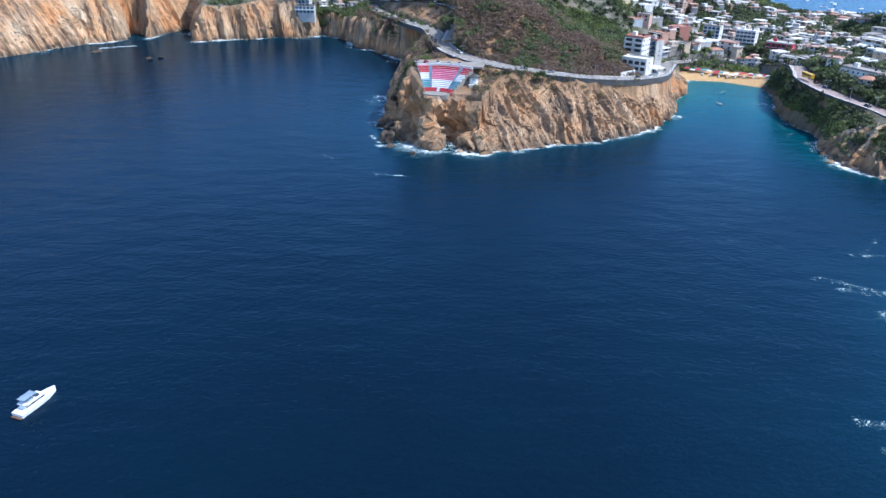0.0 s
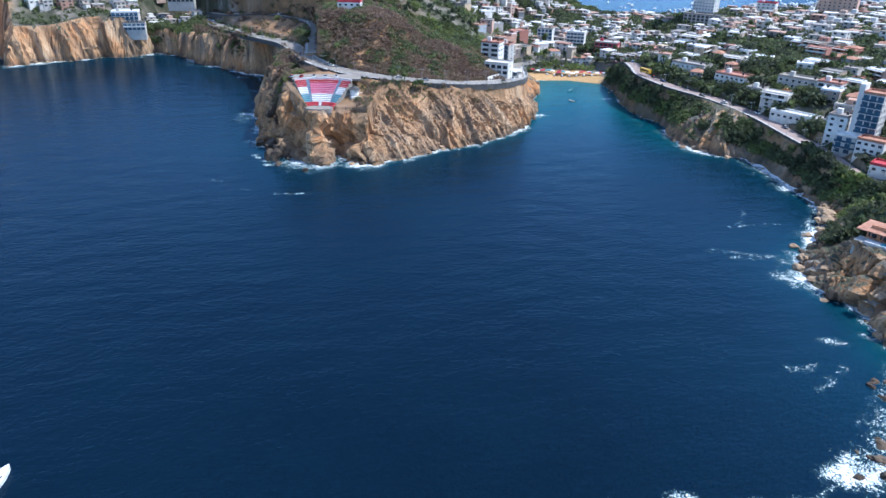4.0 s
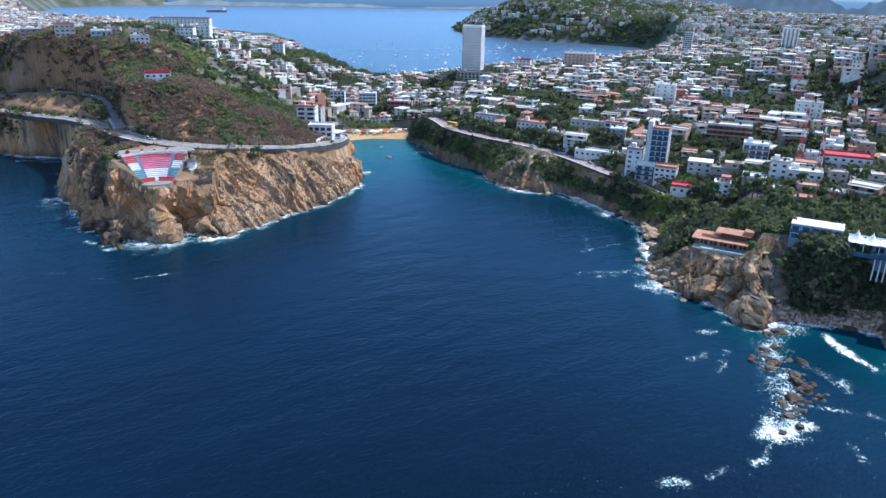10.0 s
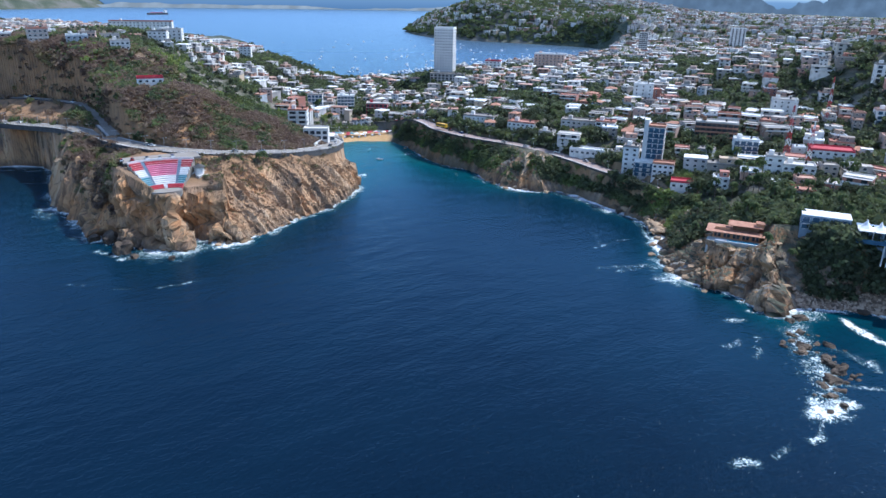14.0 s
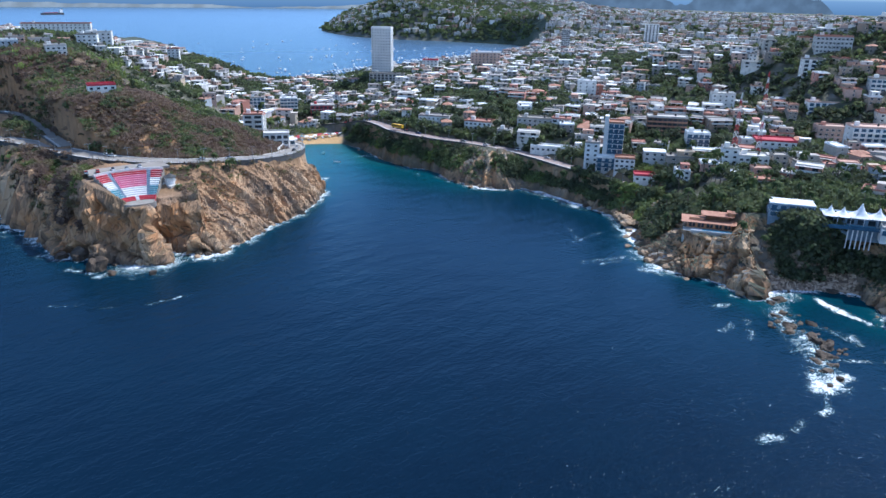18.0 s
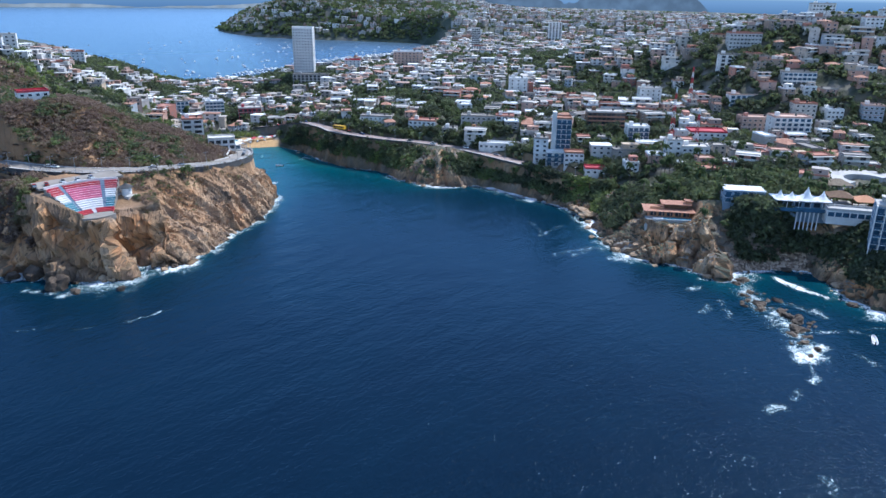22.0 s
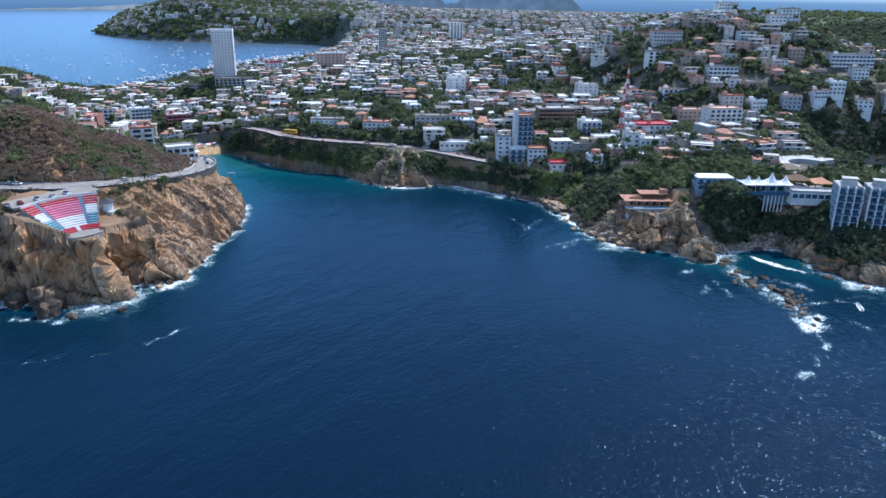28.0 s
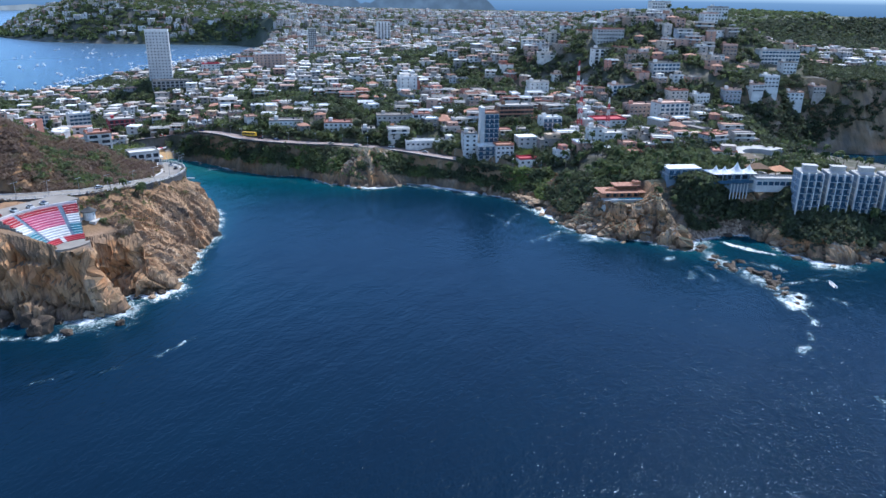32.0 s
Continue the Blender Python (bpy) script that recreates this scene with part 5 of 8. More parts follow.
# ---------- open-air theatre on the headland ----------
def theatre():
    """Fan of stepped seats round a small stage; the seats climb away from the sea (+y)."""
    t = thing("amphitheatre", TH_X, TH_Y, TH_Z, TH_ROT, "open-air theatre with red, pink, white and teal painted stepped seats", "amphitheatre")
    tiers, rise, run, r0 = 13, .72, 1.18, 17.6
    cy = -15.0
    half = radians(28.5)

    def wedge(a0, a1, ra, rb, z0, z1, n):
        bm = bmesh.new()
        for i in range(n):
            p, q = a0 + (a1 - a0) * i / n, a0 + (a1 - a0) * (i + 1) / n
            v = [bm.verts.new((r * math.sin(a), cy + r * math.cos(a), z)) for z in (z0, z1) for r, a in ((ra, p), (rb, p), (rb, q), (ra, q))]
            for f in ((0, 1, 2, 3), (7, 6, 5, 4), (0, 3, 7, 4), (1, 5, 6, 2), (0, 4, 5, 1), (3, 2, 6, 7)):
                bm.faces.new([v[k] for k in f])
        bmesh.ops.remove_doubles(bm, verts=bm.verts, dist=1e-4)
        bmesh.ops.recalc_face_normals(bm, faces=bm.faces)
        return bm

    # three wings parted by two stairs
    wings = ((-half, -half + radians(11)), (-half + radians(14.5), half - radians(13.5)), (half - radians(10), half))
    sides = [M_TEAL] * 5 + [M_STEP] * 4 + [M_RED] * 4
    mid = [M_STEP] * 5 + [M_PINK] * 6 + [M_RED] * 2
    for w, (a0, a1) in enumerate(wings):
        for k in range(tiers):
            ra = r0 + k * run
            m = (mid if w == 1 else sides)[k]
            part("seat_tier", wedge(a0, a1, ra, ra + run, -1.6 + k * rise, .9 + (k + 1) * rise, 12 if w == 1 else 5), m, t)
            if m in (M_PINK, M_RED, M_TEAL):
                part("seat_edge", wedge(a0, a1, ra + .05, ra + .22, .9 + (k + 1) * rise, .9 + (k + 1) * rise + .05, 12 if w == 1 else 5), M_STEP, t)
    for a0, a1 in ((wings[0][1], wings[1][0]), (wings[1][1], wings[2][0])):
        for k in range(tiers * 2):
            ra = r0 + k * run / 2
            part("stair_step", wedge(a0, a1, ra, ra + run / 2, -3.0, .8 + (k + 1) * rise / 2, 2), M_BLUEGREY, t)
    # lower ring of red seats with a white gap, then the stage
    for a0, a1, m in ((-radians(30), -radians(3), M_RED), (-radians(3), radians(3), M_STEP), (radians(3), radians(30), M_RED)):
        for k in range(3):
            part("seat_tier", wedge(a0, a1, 14.3 + k * .85, 14.3 + (k + 1) * .85, -3.0, .1 + (k + 1) * .5, 6), m, t)
    bm = wedge(-radians(30), radians(30), 9.6, 14.3, -5.2, .12, 14)
    part("stage", bm, M_ASPH, t, "pale round concrete stage")
    bm = bmesh.new()
    box(bm, -6.5, 6.5, -6.4, -5.9, -3.0, .05)
    part("stage_wall", bm, M_CONC, t)
    bm = bmesh.new()
    rim = [(7.2 * math.cos(a), -5.5 + 3.4 * math.sin(a)) for a in [math.pi + math.pi * i / 16 for i in range(17)]]
    lo, hi = [bm.verts.new((px, py, -2.2)) for px, py in rim], [bm.verts.new((px, py, .09)) for px, py in rim]
    for i in range(16):
        bm.faces.new((lo[i], lo[i + 1], hi[i + 1], hi[i]))
    bm.faces.new(hi), bm.faces.new((lo[16], lo[0], hi[0], hi[16]))
    part("stage_apron", bm, M_ASPH, t)
    # surrounding walls
    top = r0 + tiers * run
    part("rear_wall", wedge(-half, half, top, top + .5, -3, .9 + tiers * rise + 1.0, 14), M_STEP, t)
    for s in (-1, 1):
        a, e = sorted((s * half + s * radians(.05), s * half + s * radians(.9)))
        for k in range(0, tiers, 2):
            part("side_wall", wedge(a, e, r0 + k * run, r0 + min(k + 2, tiers) * run, -6, .9 + (k + 1) * rise + .25, 1), M_ASPH, t)
    return t


theatre()


def kiosk():
    k = thing("kiosk", 22.5, 390.0, 28.8, 12, "small round white kiosk with a dark conical roof beside the theatre", "kiosk")
    bm = bmesh.new()
    cyl(bm, 0, 0, -3, 3.2, 2.4, 2.4, 16)
    part("wall", bm, M_WHITE, k)
    bm = bmesh.new()
    cyl(bm, 0, 0, 3.2, 3.5, 3.2, 3.1, 16), cyl(bm, 0, 0, 3.5, 4.7, 3.0, .9, 16), cyl(bm, 0, 0, 4.7, 5.3, .7, .1, 12)
    part("roof", bm, M_WALLDARK, k, "dark grey conical roof")
    for a in range(6):
        o = part("window", WIN_S, None, k)
        o.matrix_basis = pose(2.28 * math.sin(a * 1.05), -2.28 * math.cos(a * 1.05), 1.4, 0, 0, degs(a * 1.05))
    bm = bmesh.new()
    box(bm, -3.4, 4.4, -4.2, -1.5, -3, -.25), box(bm, -3.4, 9.5, 1.5, 4.4, -3, .4)
    part("terrace", bm, M_CONC, k)


def degs(a):
    return a * 180 / math.pi


kiosk()

# forecourt between the seats and the road
bm = bmesh.new()
box(bm, -18, 20, 9, 22, -1, 0)
fc = new("forecourt", done(bm, "forecourt", M_ASPH))
fc.matrix_basis = pose(6.5, 393.5, 35.45, 0, 0, -10)
tagged(fc, "worn asphalt forecourt above the theatre", "pavement", kind="structure")

# ---------- white restaurant building by the bend ----------
block("apartment_house", "white four-storey house with long window bands beside the cliff road", 136, 484, 26.5, -38, 13, 12, 4, 3.2, bays=2, win=WIN_WIDE, balcony=1.1, rail=M_WHITE, sidewin=3)
block("restaurant", "white stepped restaurant with a curved glazed terrace by the road", 127, 446, 25.6, -38, 16, 11, 2, 3.4, bays=4, win=WIN_L, tank=False)
def bend_terrace():
    """Open terrace of the restaurant: a broad white canopy slab on columns over a glazed front."""
    t = thing("restaurant_terrace", 136, 452, 22.5, -38, "white restaurant terrace under a broad canopy on round columns", "restaurant")
    for nm, q, m in (("floor_slab", (-9, 9, -5, 5, -4, .2), M_CONC), ("glazed_front", (-8.2, 8.2, -3.2, -3.0, .2, 3.0), M_BLUEGLASS), ("canopy", (-9.6, 9.6, -5.6, 5.4, 3.6, 4.1), M_WHITE), ("parapet", (-9, 9, -5.2, -5.02, .2, 1.2), M_WHITE)):
        bm = bmesh.new()
        v = box(bm, *q)
        if nm == "canopy":
            bmesh.ops.bevel(bm, geom=[e for e in bm.edges if abs(e.verts[0].co.z - e.verts[1].co.z) > .1], offset=2.6, segments=5, affect="EDGES")
        part(nm, bm, m, t)
    for k in range(6):
        bm = bmesh.new()
        cyl(bm, -8 + 3.2 * k, -4.6, .2, 3.6, .22, .2, 10)
        part("column", bm, M_WHITE, t)


bend_terrace()
block("garden_room", "low white pavilion beside the restaurant", 139, 457, 21.5, -38, 8, 7, 1, 3.2, bays=2, win=WIN_L, tank=False)
bm = bmesh.new()
box(bm, -7, 7, -.2, .2, -2, 2.3)
wl = new("garden_wall", done(bm, "garden_wall", M_WHITE))
wl.matrix_basis = pose(117, 428.5, 25.8, 0, 0, 38)
tagged(wl, "tall white garden wall along the road", "wall", kind="structure")
block("apartment_house", "grey-blue apartment house with glass balconies", 154, 505, 19.5, -45, 9, 10, 5, 2.9, wall=M_CONC, bays=2, win=WIN_B, balcony=1.2)

# ---------- condominium tower and its neighbours ----------
tw = block("condominium_tower", "ten-storey tower with blue glass balconies and a white lift shaft", 255.5, 271.5, 18.0, -62, 9.5, 10.5, 9, 3.1, bays=3, win=WIN_B, balcony=1.5, sidewin=3, tank=False, backs=False, roof=M_TERRA, wall=M_CONC, band=M_WHITE, rail=M_BLUEGLASS)
bm = bmesh.new()
box(bm, -7.3, -4.81, -4.4, 2.4, -8, 32.0)
part("lift_shaft", bm, M_WHITE, tw, "white rendered lift shaft")
block("apartment_house", "white six-storey block joined to the glass tower", 250, 284, 18.0, -62, 9, 10, 5, 2.9, bays=2, win=WIN_M, sidewin=2)
block("villa", "white villa with terracotta roof terrace and arched windows", 248, 260, 18.0, -62, 12, 9, 3, 2.9, bays=4, roof=M_TERRA, tank=False)
block("podium", "blue-glazed podium with balconies below the tower", 246, 271, 17.0, -62, 13, 6, 3, 2.9, bays=3, win=WIN_B, balcony=1.2, tank=False, wall=M_CONC)
block("roof_bar", "low white house with a red roof terrace behind a balustrade", 241, 243, 17.0, -60, 12, 9, 1, 3.4, bays=3, roof=M_RED, tank=False)
block("villa", "low villa under a broad white flat roof", 262, 248, 25.0, -60, 13, 10, 2, 2.9, bays=3, wall=M_CONC, roof=M_CANVAS, tank=False, parapet=.1)
block("apartment_house", "unfinished red-brown apartment block with open floors", 319, 268, 28.0, -60, 26, 13, 5, 2.9, wall=M_WOOD, band=M_TERRA, bays=8, win=WIN_L, balcony=1.4, rail=M_TERRA)
block("apartment_house", "white apartment block with blue window bands", 300, 238, 26.5, -58, 14, 11, 4, 2.9, bays=4, win=WIN_B, balcony=1.2)
block("apartment_house", "white stepped apartment block with balconies", 268, 192, 27.0, -62, 16, 12, 3, 2.9, bays=5, win=WIN_M, balcony=1.4, rail=M_WHITE)
block("apartment_house", "white cubic house above the trees", 263, 203, 27.5, -62, 9, 9, 4, 2.9, bays=2)
block("market_hall", "long white hall with a red roof terrace", 330, 200, 28.5, -62, 24, 15, 2, 3.2, bays=6, roof=M_RED, tank=False)
block("apartment_hotel", "white ten-storey apartment hotel with stacked balconies and red roof trim", 372, 156, 13.0, -58, 25, 14, 10, 3.05, bays=6, win=WIN_B, balcony=1.7, rail=M_WHITE, roof=M_PINKR)
block("apartment_hotel", "white wing with red roof trim beside the tall apartment hotel", 384, 178, 24.0, -58, 26, 12, 5, 3.05, bays=7, win=WIN_M, roof=M_PINKR, wall=M_WALL)
block("apartment_house", "white house with a red-trimmed roof", 410, 196, 42.0, -58, 20, 10, 3, 3.0, bays=5, win=WIN_B, roof=M_PINKR)
block("hotel", "pale blue three-storey hotel with long balconies", 439, 164, 58.0, -62, 24, 11, 3, 3.1, bays=7, win=WIN_B, balcony=1.6, rail=M_WHITE)
block("hotel", "long white apartment hotel on the hillside with tall windows", 488, 216, 79.0, -62, 26, 12, 4, 3.1, bays=9, win=WIN_M, wall=M_CONC, band=M_WHITE)
block("hotel", "white and yellow apartment slab on the hillside", 520, 66, 60.0, -68, 36, 13, 5, 3.1, bays=11, win=WIN_B, balcony=1.2, rail=M_WHITE)
block("hotel", "white hotel tower on the ridge with rows of windows", 590, 118, 92.0, -68, 17, 12, 6, 3.1, bays=5, win=WIN_M)
block("hotel", "broad white hotel on the crest of the hill", 610, 175, 99.0, -66, 20, 12, 5, 3.1, bays=7, win=WIN_M)
block("apartment_house", "white house tower with dark windows", 455, 219, 64.0, -62, 15, 10, 4, 3.0, bays=3, win=WIN_L)
block("apartment_house", "tall plain white apartment slab", 409, 266, 35.0, -60, 17, 11, 5, 3.0, bays=4, win=WIN_S)
block("apartment_house", "bluish white apartment block with a blank gable", 408, 384, 34.0, -58, 16, 12, 5, 3.0, bays=3, win=WIN_S)
block("apartment_house", "white four-storey house with wide terraces", 285, 330, 26.0, -62, 13, 10, 4, 2.9, bays=3, win=WIN_L, balcony=1.6, rail=M_WHITE)
block("apartment_house", "grey half-finished apartment house", 283, 350, 27.0, -64, 26, 10, 3, 2.9, bays=7, win=WIN_M, wall=M_CONC)
block("villa", "low white and pale blue villa beside the road", 253, 318, 21.0, -66, 24, 8, 1, 3.2, bays=7, win=WIN_M, tank=False, wall=M_WALL)
block("terrace_house", "white stepped terrace house with dark windows beside the road", 262, 385, 23.0, -68, 20, 11, 3, 2.9, bays=6, win=WIN_M, balcony=1.2, rail=M_WHITE)
block("terrace_house", "white rounded terrace house at the road bend", 258, 425, 22.5, -64, 24, 11, 3, 2.9, bays=7, win=WIN_S, balcony=1.1, rail=M_WHITE)
block("villa", "white two-storey house with a green garden", 262, 362, 22.5, -66, 10, 9, 2, 2.9, bays=2, win=WIN_L)
block("villa", "brown-roofed house above the road", 268, 343, 23.0, -66, 11, 9, 2, 2.9, bays=3, roof=M_TERRA, wall=M_ORANGE)

# ---------- isthmus and bay ----------
block("residential_tower", "pale grey sixteen-storey tower block above the harbour", 429, 661, 32.0, -57, 22, 13, 16, 3.0, bays=7, win=WIN_S, sidewin=2, wall=M_PALE, band=M_WHITE, tank=False, parapet=1.6)
block("hotel", "broad salmon-pink hotel slab with balconies", 524, 588, 33.0, -52, 34, 14, 7, 3.0, bays=8, win=WIN_M, wall=M_PINKR, band=M_ORANGE)
block("hotel", "long low grey hotel with dark balconies on the wooded rise", 412, 636, 22.0, -52, 38, 12, 4, 3.0, bays=9, win=WIN_L, wall=M_CONC)
block("shop_building", "red shop building with a white upper storey", 287, 597, 7.5, -40, 20, 14, 3, 3.3, bays=5, win=WIN_L, wall=M_RED, band=M_WHITE)
block("hotel", "white curved five-storey hotel beside the beach street", 268, 622, 8.0, -35, 16, 12, 5, 3.0, bays=5, win=WIN_B, balcony=1.2, rail=M_WHITE)
block("apartment_house", "white five-storey house behind the beach", 245, 640, 9.0, -35, 14, 11, 5, 3.0, bays=4, win=WIN_B)
block("hotel", "pink and white striped hotel with a red roof", 486, 640, 20.0, -52, 18, 12, 8, 3.0, bays=4, win=WIN_M, roof=M_RED)
block("apartment_tower", "slim white tower at the shore of the bay", 283, 856, 20.0, -35, 13, 11, 11, 3.0, bays=3, win=WIN_M)
block("hotel", "big white hotel slab on the crest of the headland", 209, 985, 62.0, -30, 74, 15, 5, 3.1, bays=16, win=WIN_M, wall=M_WHITE)
for hx, hy, hw, hs in ((182, 742, 16, 4), (205, 728, 14, 4), (222, 745, 13, 5), (178, 708, 16, 3), (150, 735, 18, 4), (128, 712, 16, 3)):
    block("apartment_house", "white apartment block stepping down the ridge", hx, hy, gz(hx, hy) - 1, -32, hw, 11, hs, 3.0, bays=4, win=WIN_M, group="ridge apartments")
block("villa", "white villa with a red roof on the dry hill", 37, 487, 61.0, -18, 15, 9, 2, 2.9, bays=4, win=WIN_M, roof=M_RED, tank=False)
for hx, hy, hw, hs, hr in ((40, 640, 15, 2, -12), (18, 660, 14, 3, -8), (70, 660, 14, 2, -15), (0, 700, 16, 2, -8), (58, 600, 13, 2, -15), (52, 655, 12, 2, -20), (30, 690, 14, 2, 0)):
    block("villa", "white and terracotta villa on the edge of the dark cliff", hx, hy, gz(hx, hy) - .8, hr, hw, 11, hs, 3.0, bays=4, win=WIN_M, group="cliff-edge villas", wall=M_WALL)
block("cliff_hotel", "white and blue hotel stepping down the cliff", -127, 709, 24.0, -2, 22, 14, 4, 3.1, bays=6, win=WIN_B, balcony=1.8, rail=M_BLUEGLASS, wall=M_CONC, band=M_WHITE)
block("cliff_hotel", "lower white wing of the cliff hotel with glazed terraces", -120, 699, 22.0, -2, 18, 8, 2, 3.1, bays=5, win=WIN_B, balcony=1.8, rail=M_WHITE, wall=M_CONC, band=M_WHITE, tank=False)
block("villa", "house with an orange tiled roof behind the cliffs", -122, 790, 39.0, -5, 20, 12, 3, 3.0, bays=4, roof=M_ORANGE, tank=False)
block("office_building", "white framed building with open galleries", -82, 767, 38.0, -5, 24, 14, 3, 3.2, bays=6, win=WIN_L, balcony=2.0, rail=M_DARK, band=M_WHITE, wall=M_CONC)
for hx, hy, hw, hs, lb in ((948, 748, 14, 15, "slim white apartment tower"), (1205, 716, 26, 12, "white twin apartment tower on the far shore"), (860, 690, 18, 9, "grey apartment tower in the harbour quarter"), (760, 640, 30, 7, "bluish grey apartment slab"), (830, 800, 44, 4, "grey harbour building beside the marina")):
    block("apartment_tower", lb, hx, hy, max(2, gz(hx, hy) - 1), -58, hw, 13, hs, 3.1, bays=4, win=WIN_L, tank=False)

for hx, hy, hw, hs, hr in ((400, 152, 15, 3, -60), (406, 134, 12, 2, -54), (414, 110, 13, 3, -72), (423, 92, 10, 2, -62), (437, 80, 12, 3, -72), (452, 58, 14, 2, -80), (468, 38, 11, 2, -70), (492, 60, 12, 3, -70), (478, 92, 11, 2, -58), (470, 122, 12, 2, -64), (500, 110, 13, 3, -74), (540, 128, 14, 3, -66)):
    block("apartment_house", "white apartment house with pink roof trim above the wooded ravine", hx, hy, gz(hx, hy) - .5, hr, hw, 11, hs, 3.0, bays=4, win=WIN_M, group="ravine apartments", wall=M_WALL if hw % 2 else M_WHITE, roof=M_PINKR if hw % 3 else M_ROOF, deep=10)

# ---------- villas on the southern point ----------
def pool_villa():
    v = thing("pool_villa", 184, 180, 16.2, -66, "terracotta villa with layered roofs above a blue pool", "villa")
    for nm, q, m in (("wall", (-10, 10, -4, 5, -6, 3.0), M_ORANGE), ("upper_wall", (-2, 9, -.5, 5, 3.3, 5.7), M_WOOD), ("roof_room", (7.6, 10.8, -.5, 3.2, 6.0, 7.4), M_ORANGE), ("screen_wall", (-9.5, -3, -2.6, -2.2, 3.3, 4.5), M_ORANGE), ("terrace", (-12, 12, -9.5, -4.05, -7, -.2), M_CONC)):
        bm = bmesh.new()
        box(bm, *q)
        part(nm, bm, m, v)
    for q in ((-13, 12, -7.0, 5.8, 3.0, 3.3), (-4.2, 10.6, -2.6, 5.8, 5.7, 6.0), (7.2, 11.2, -1.0, 3.6, 7.4, 7.65)):
        bm = bmesh.new()
        box(bm, *q)
        rf = part("roof", bm, M_TERRA, v)
        for i in range(9):
            x = q[0] + (q[1] - q[0]) * (i + .5) / 9
            bm = bmesh.new()
            box(bm, x - .1, x + .1, q[2] - .15, q[3], q[5] + .003, q[5] + .09)
            part("roof_rib", bm, M_TERRA, rf)
    for x in (-8, -4, 0, 4, 8):
        bm = bmesh.new()
        box(bm, x - .18, x + .18, -6.2, -5.8, -.2, 3.0)
        part("column", bm, M_TERRA, v)
        o = part("window", WIN_L, None, v)
        o.matrix_basis = pose(x, -4.0, .3)
    bm = bmesh.new()
    box(bm, -8.5, 11.5, -9.4, -6.4, -.2, .25)
    part("pool_edge", bm, M_WHITE, v)
    bm = bmesh.new()
    box(bm, -3.5, 11.2, -9.1, -6.7, .25, .3)
    part("pool_water", bm, M_POOL, v, "bright blue pool water")


pool_villa()
# blue-grey wall colour holds the shade below the roof overhang
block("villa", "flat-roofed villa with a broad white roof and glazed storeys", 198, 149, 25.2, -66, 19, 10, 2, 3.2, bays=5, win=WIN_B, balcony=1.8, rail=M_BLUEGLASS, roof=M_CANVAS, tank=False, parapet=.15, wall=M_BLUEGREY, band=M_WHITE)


def marquee():
    m = thing("marquee_restaurant", 200, 123, 27.0, -66, "terrace restaurant under four white peaked canopies above a terrace pool", "restaurant")
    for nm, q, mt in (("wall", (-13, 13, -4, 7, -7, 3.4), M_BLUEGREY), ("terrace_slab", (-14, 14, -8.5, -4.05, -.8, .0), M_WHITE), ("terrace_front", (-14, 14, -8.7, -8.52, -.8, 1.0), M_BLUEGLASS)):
        bm = bmesh.new()
        box(bm, *q)
        part(nm, bm, mt, m)
    for k, (x, big) in enumerate(((-10.4, .95), (-5.2, .85), (1.6, 1.35), (8.8, 1.0))):
        bm = bmesh.new()
        rows = []
        n = 16
        for j, (r, z) in enumerate(((3.4, 4.3), (2.3, 4.9), (1.2, 6.0), (.45, 7.4), (.05, 8.3))):
            row = []
            for i in range(n):
                a = 2 * math.pi * i / n
                sq = 1 / max(abs(math.cos(a)), abs(math.sin(a))) if j < 2 else 1.0 + .1 * (j == 2)
                sq = min(sq, 1.3)
                row.append(bm.verts.new((x + r * .9 * big * sq * math.cos(a), -2.5 + r * 1.3 * sq * math.sin(a), 3.9 + (z - 4.3) * 1.1 * big + .02 * k)))
            rows.append(row)
        for a, b in zip(rows[:-1], rows[1:]):
            for i in range(n):
                bm.faces.new((a[i], a[(i + 1) % n], b[(i + 1) % n], b[i]))
        part("canopy", bm, M_CANVAS, m, "white peaked canvas canopy")
    for k in range(6):
        x = -13 + 5.2 * k
        bm = bmesh.new()
        cyl(bm, x * .36 + 1.5, -8.2, -9.5, -.8, .3, .3, 10)
        part("column", bm, M_PALE, m)
        bm = bmesh.new()
        cyl(bm, x, -6.5, 0, 4.3, .14, .14, 8)
        part("canopy_pole", bm, M_WHITE, m)
    bm = bmesh.new()
    box(bm, -4, 8, -8.2, -5, .02, .3)
    part("pool_water", bm, M_POOL, m, "bright blue terrace pool")
    for k in range(6):
        o = part("window", WIN_L, None, m)
        o.matrix_basis = pose(-10.5 + 4.2 * k, -4, .5)


marquee()
block("terrace_building", "long white terrace building with glazed front along the cliff", 199, 101, 25.5, -72, 22, 8, 1, 3.4, bays=7, win=WIN_B, tank=False, roof=M_CONC, deep=3.0)


def pavilion(x, y, z, rot, w, d, label, mt):
    p = thing("pavilion", x, y, z, rot, label, "pavilion")
    for sx in (-1, 1):
        for sy in (-1, 1):
            bm = bmesh.new()
            box(bm, sx * w / 2 - .18, sx * w / 2 + .18, sy * d / 2 - .18, sy * d / 2 + .18, -3, 3.2)
            part("post", bm, M_WOOD, p)
    bm = bmesh.new()
    hip(bm, w, d, 3.4, 2.4, .9)
    part("roof", bm, mt, p)
    bm = bmesh.new()
    box(bm, -w / 2 - .8, w / 2 + .8, -d / 2 - .8, d / 2 + .8, -5, -.05)
    part("deck", bm, M_CONC, p)


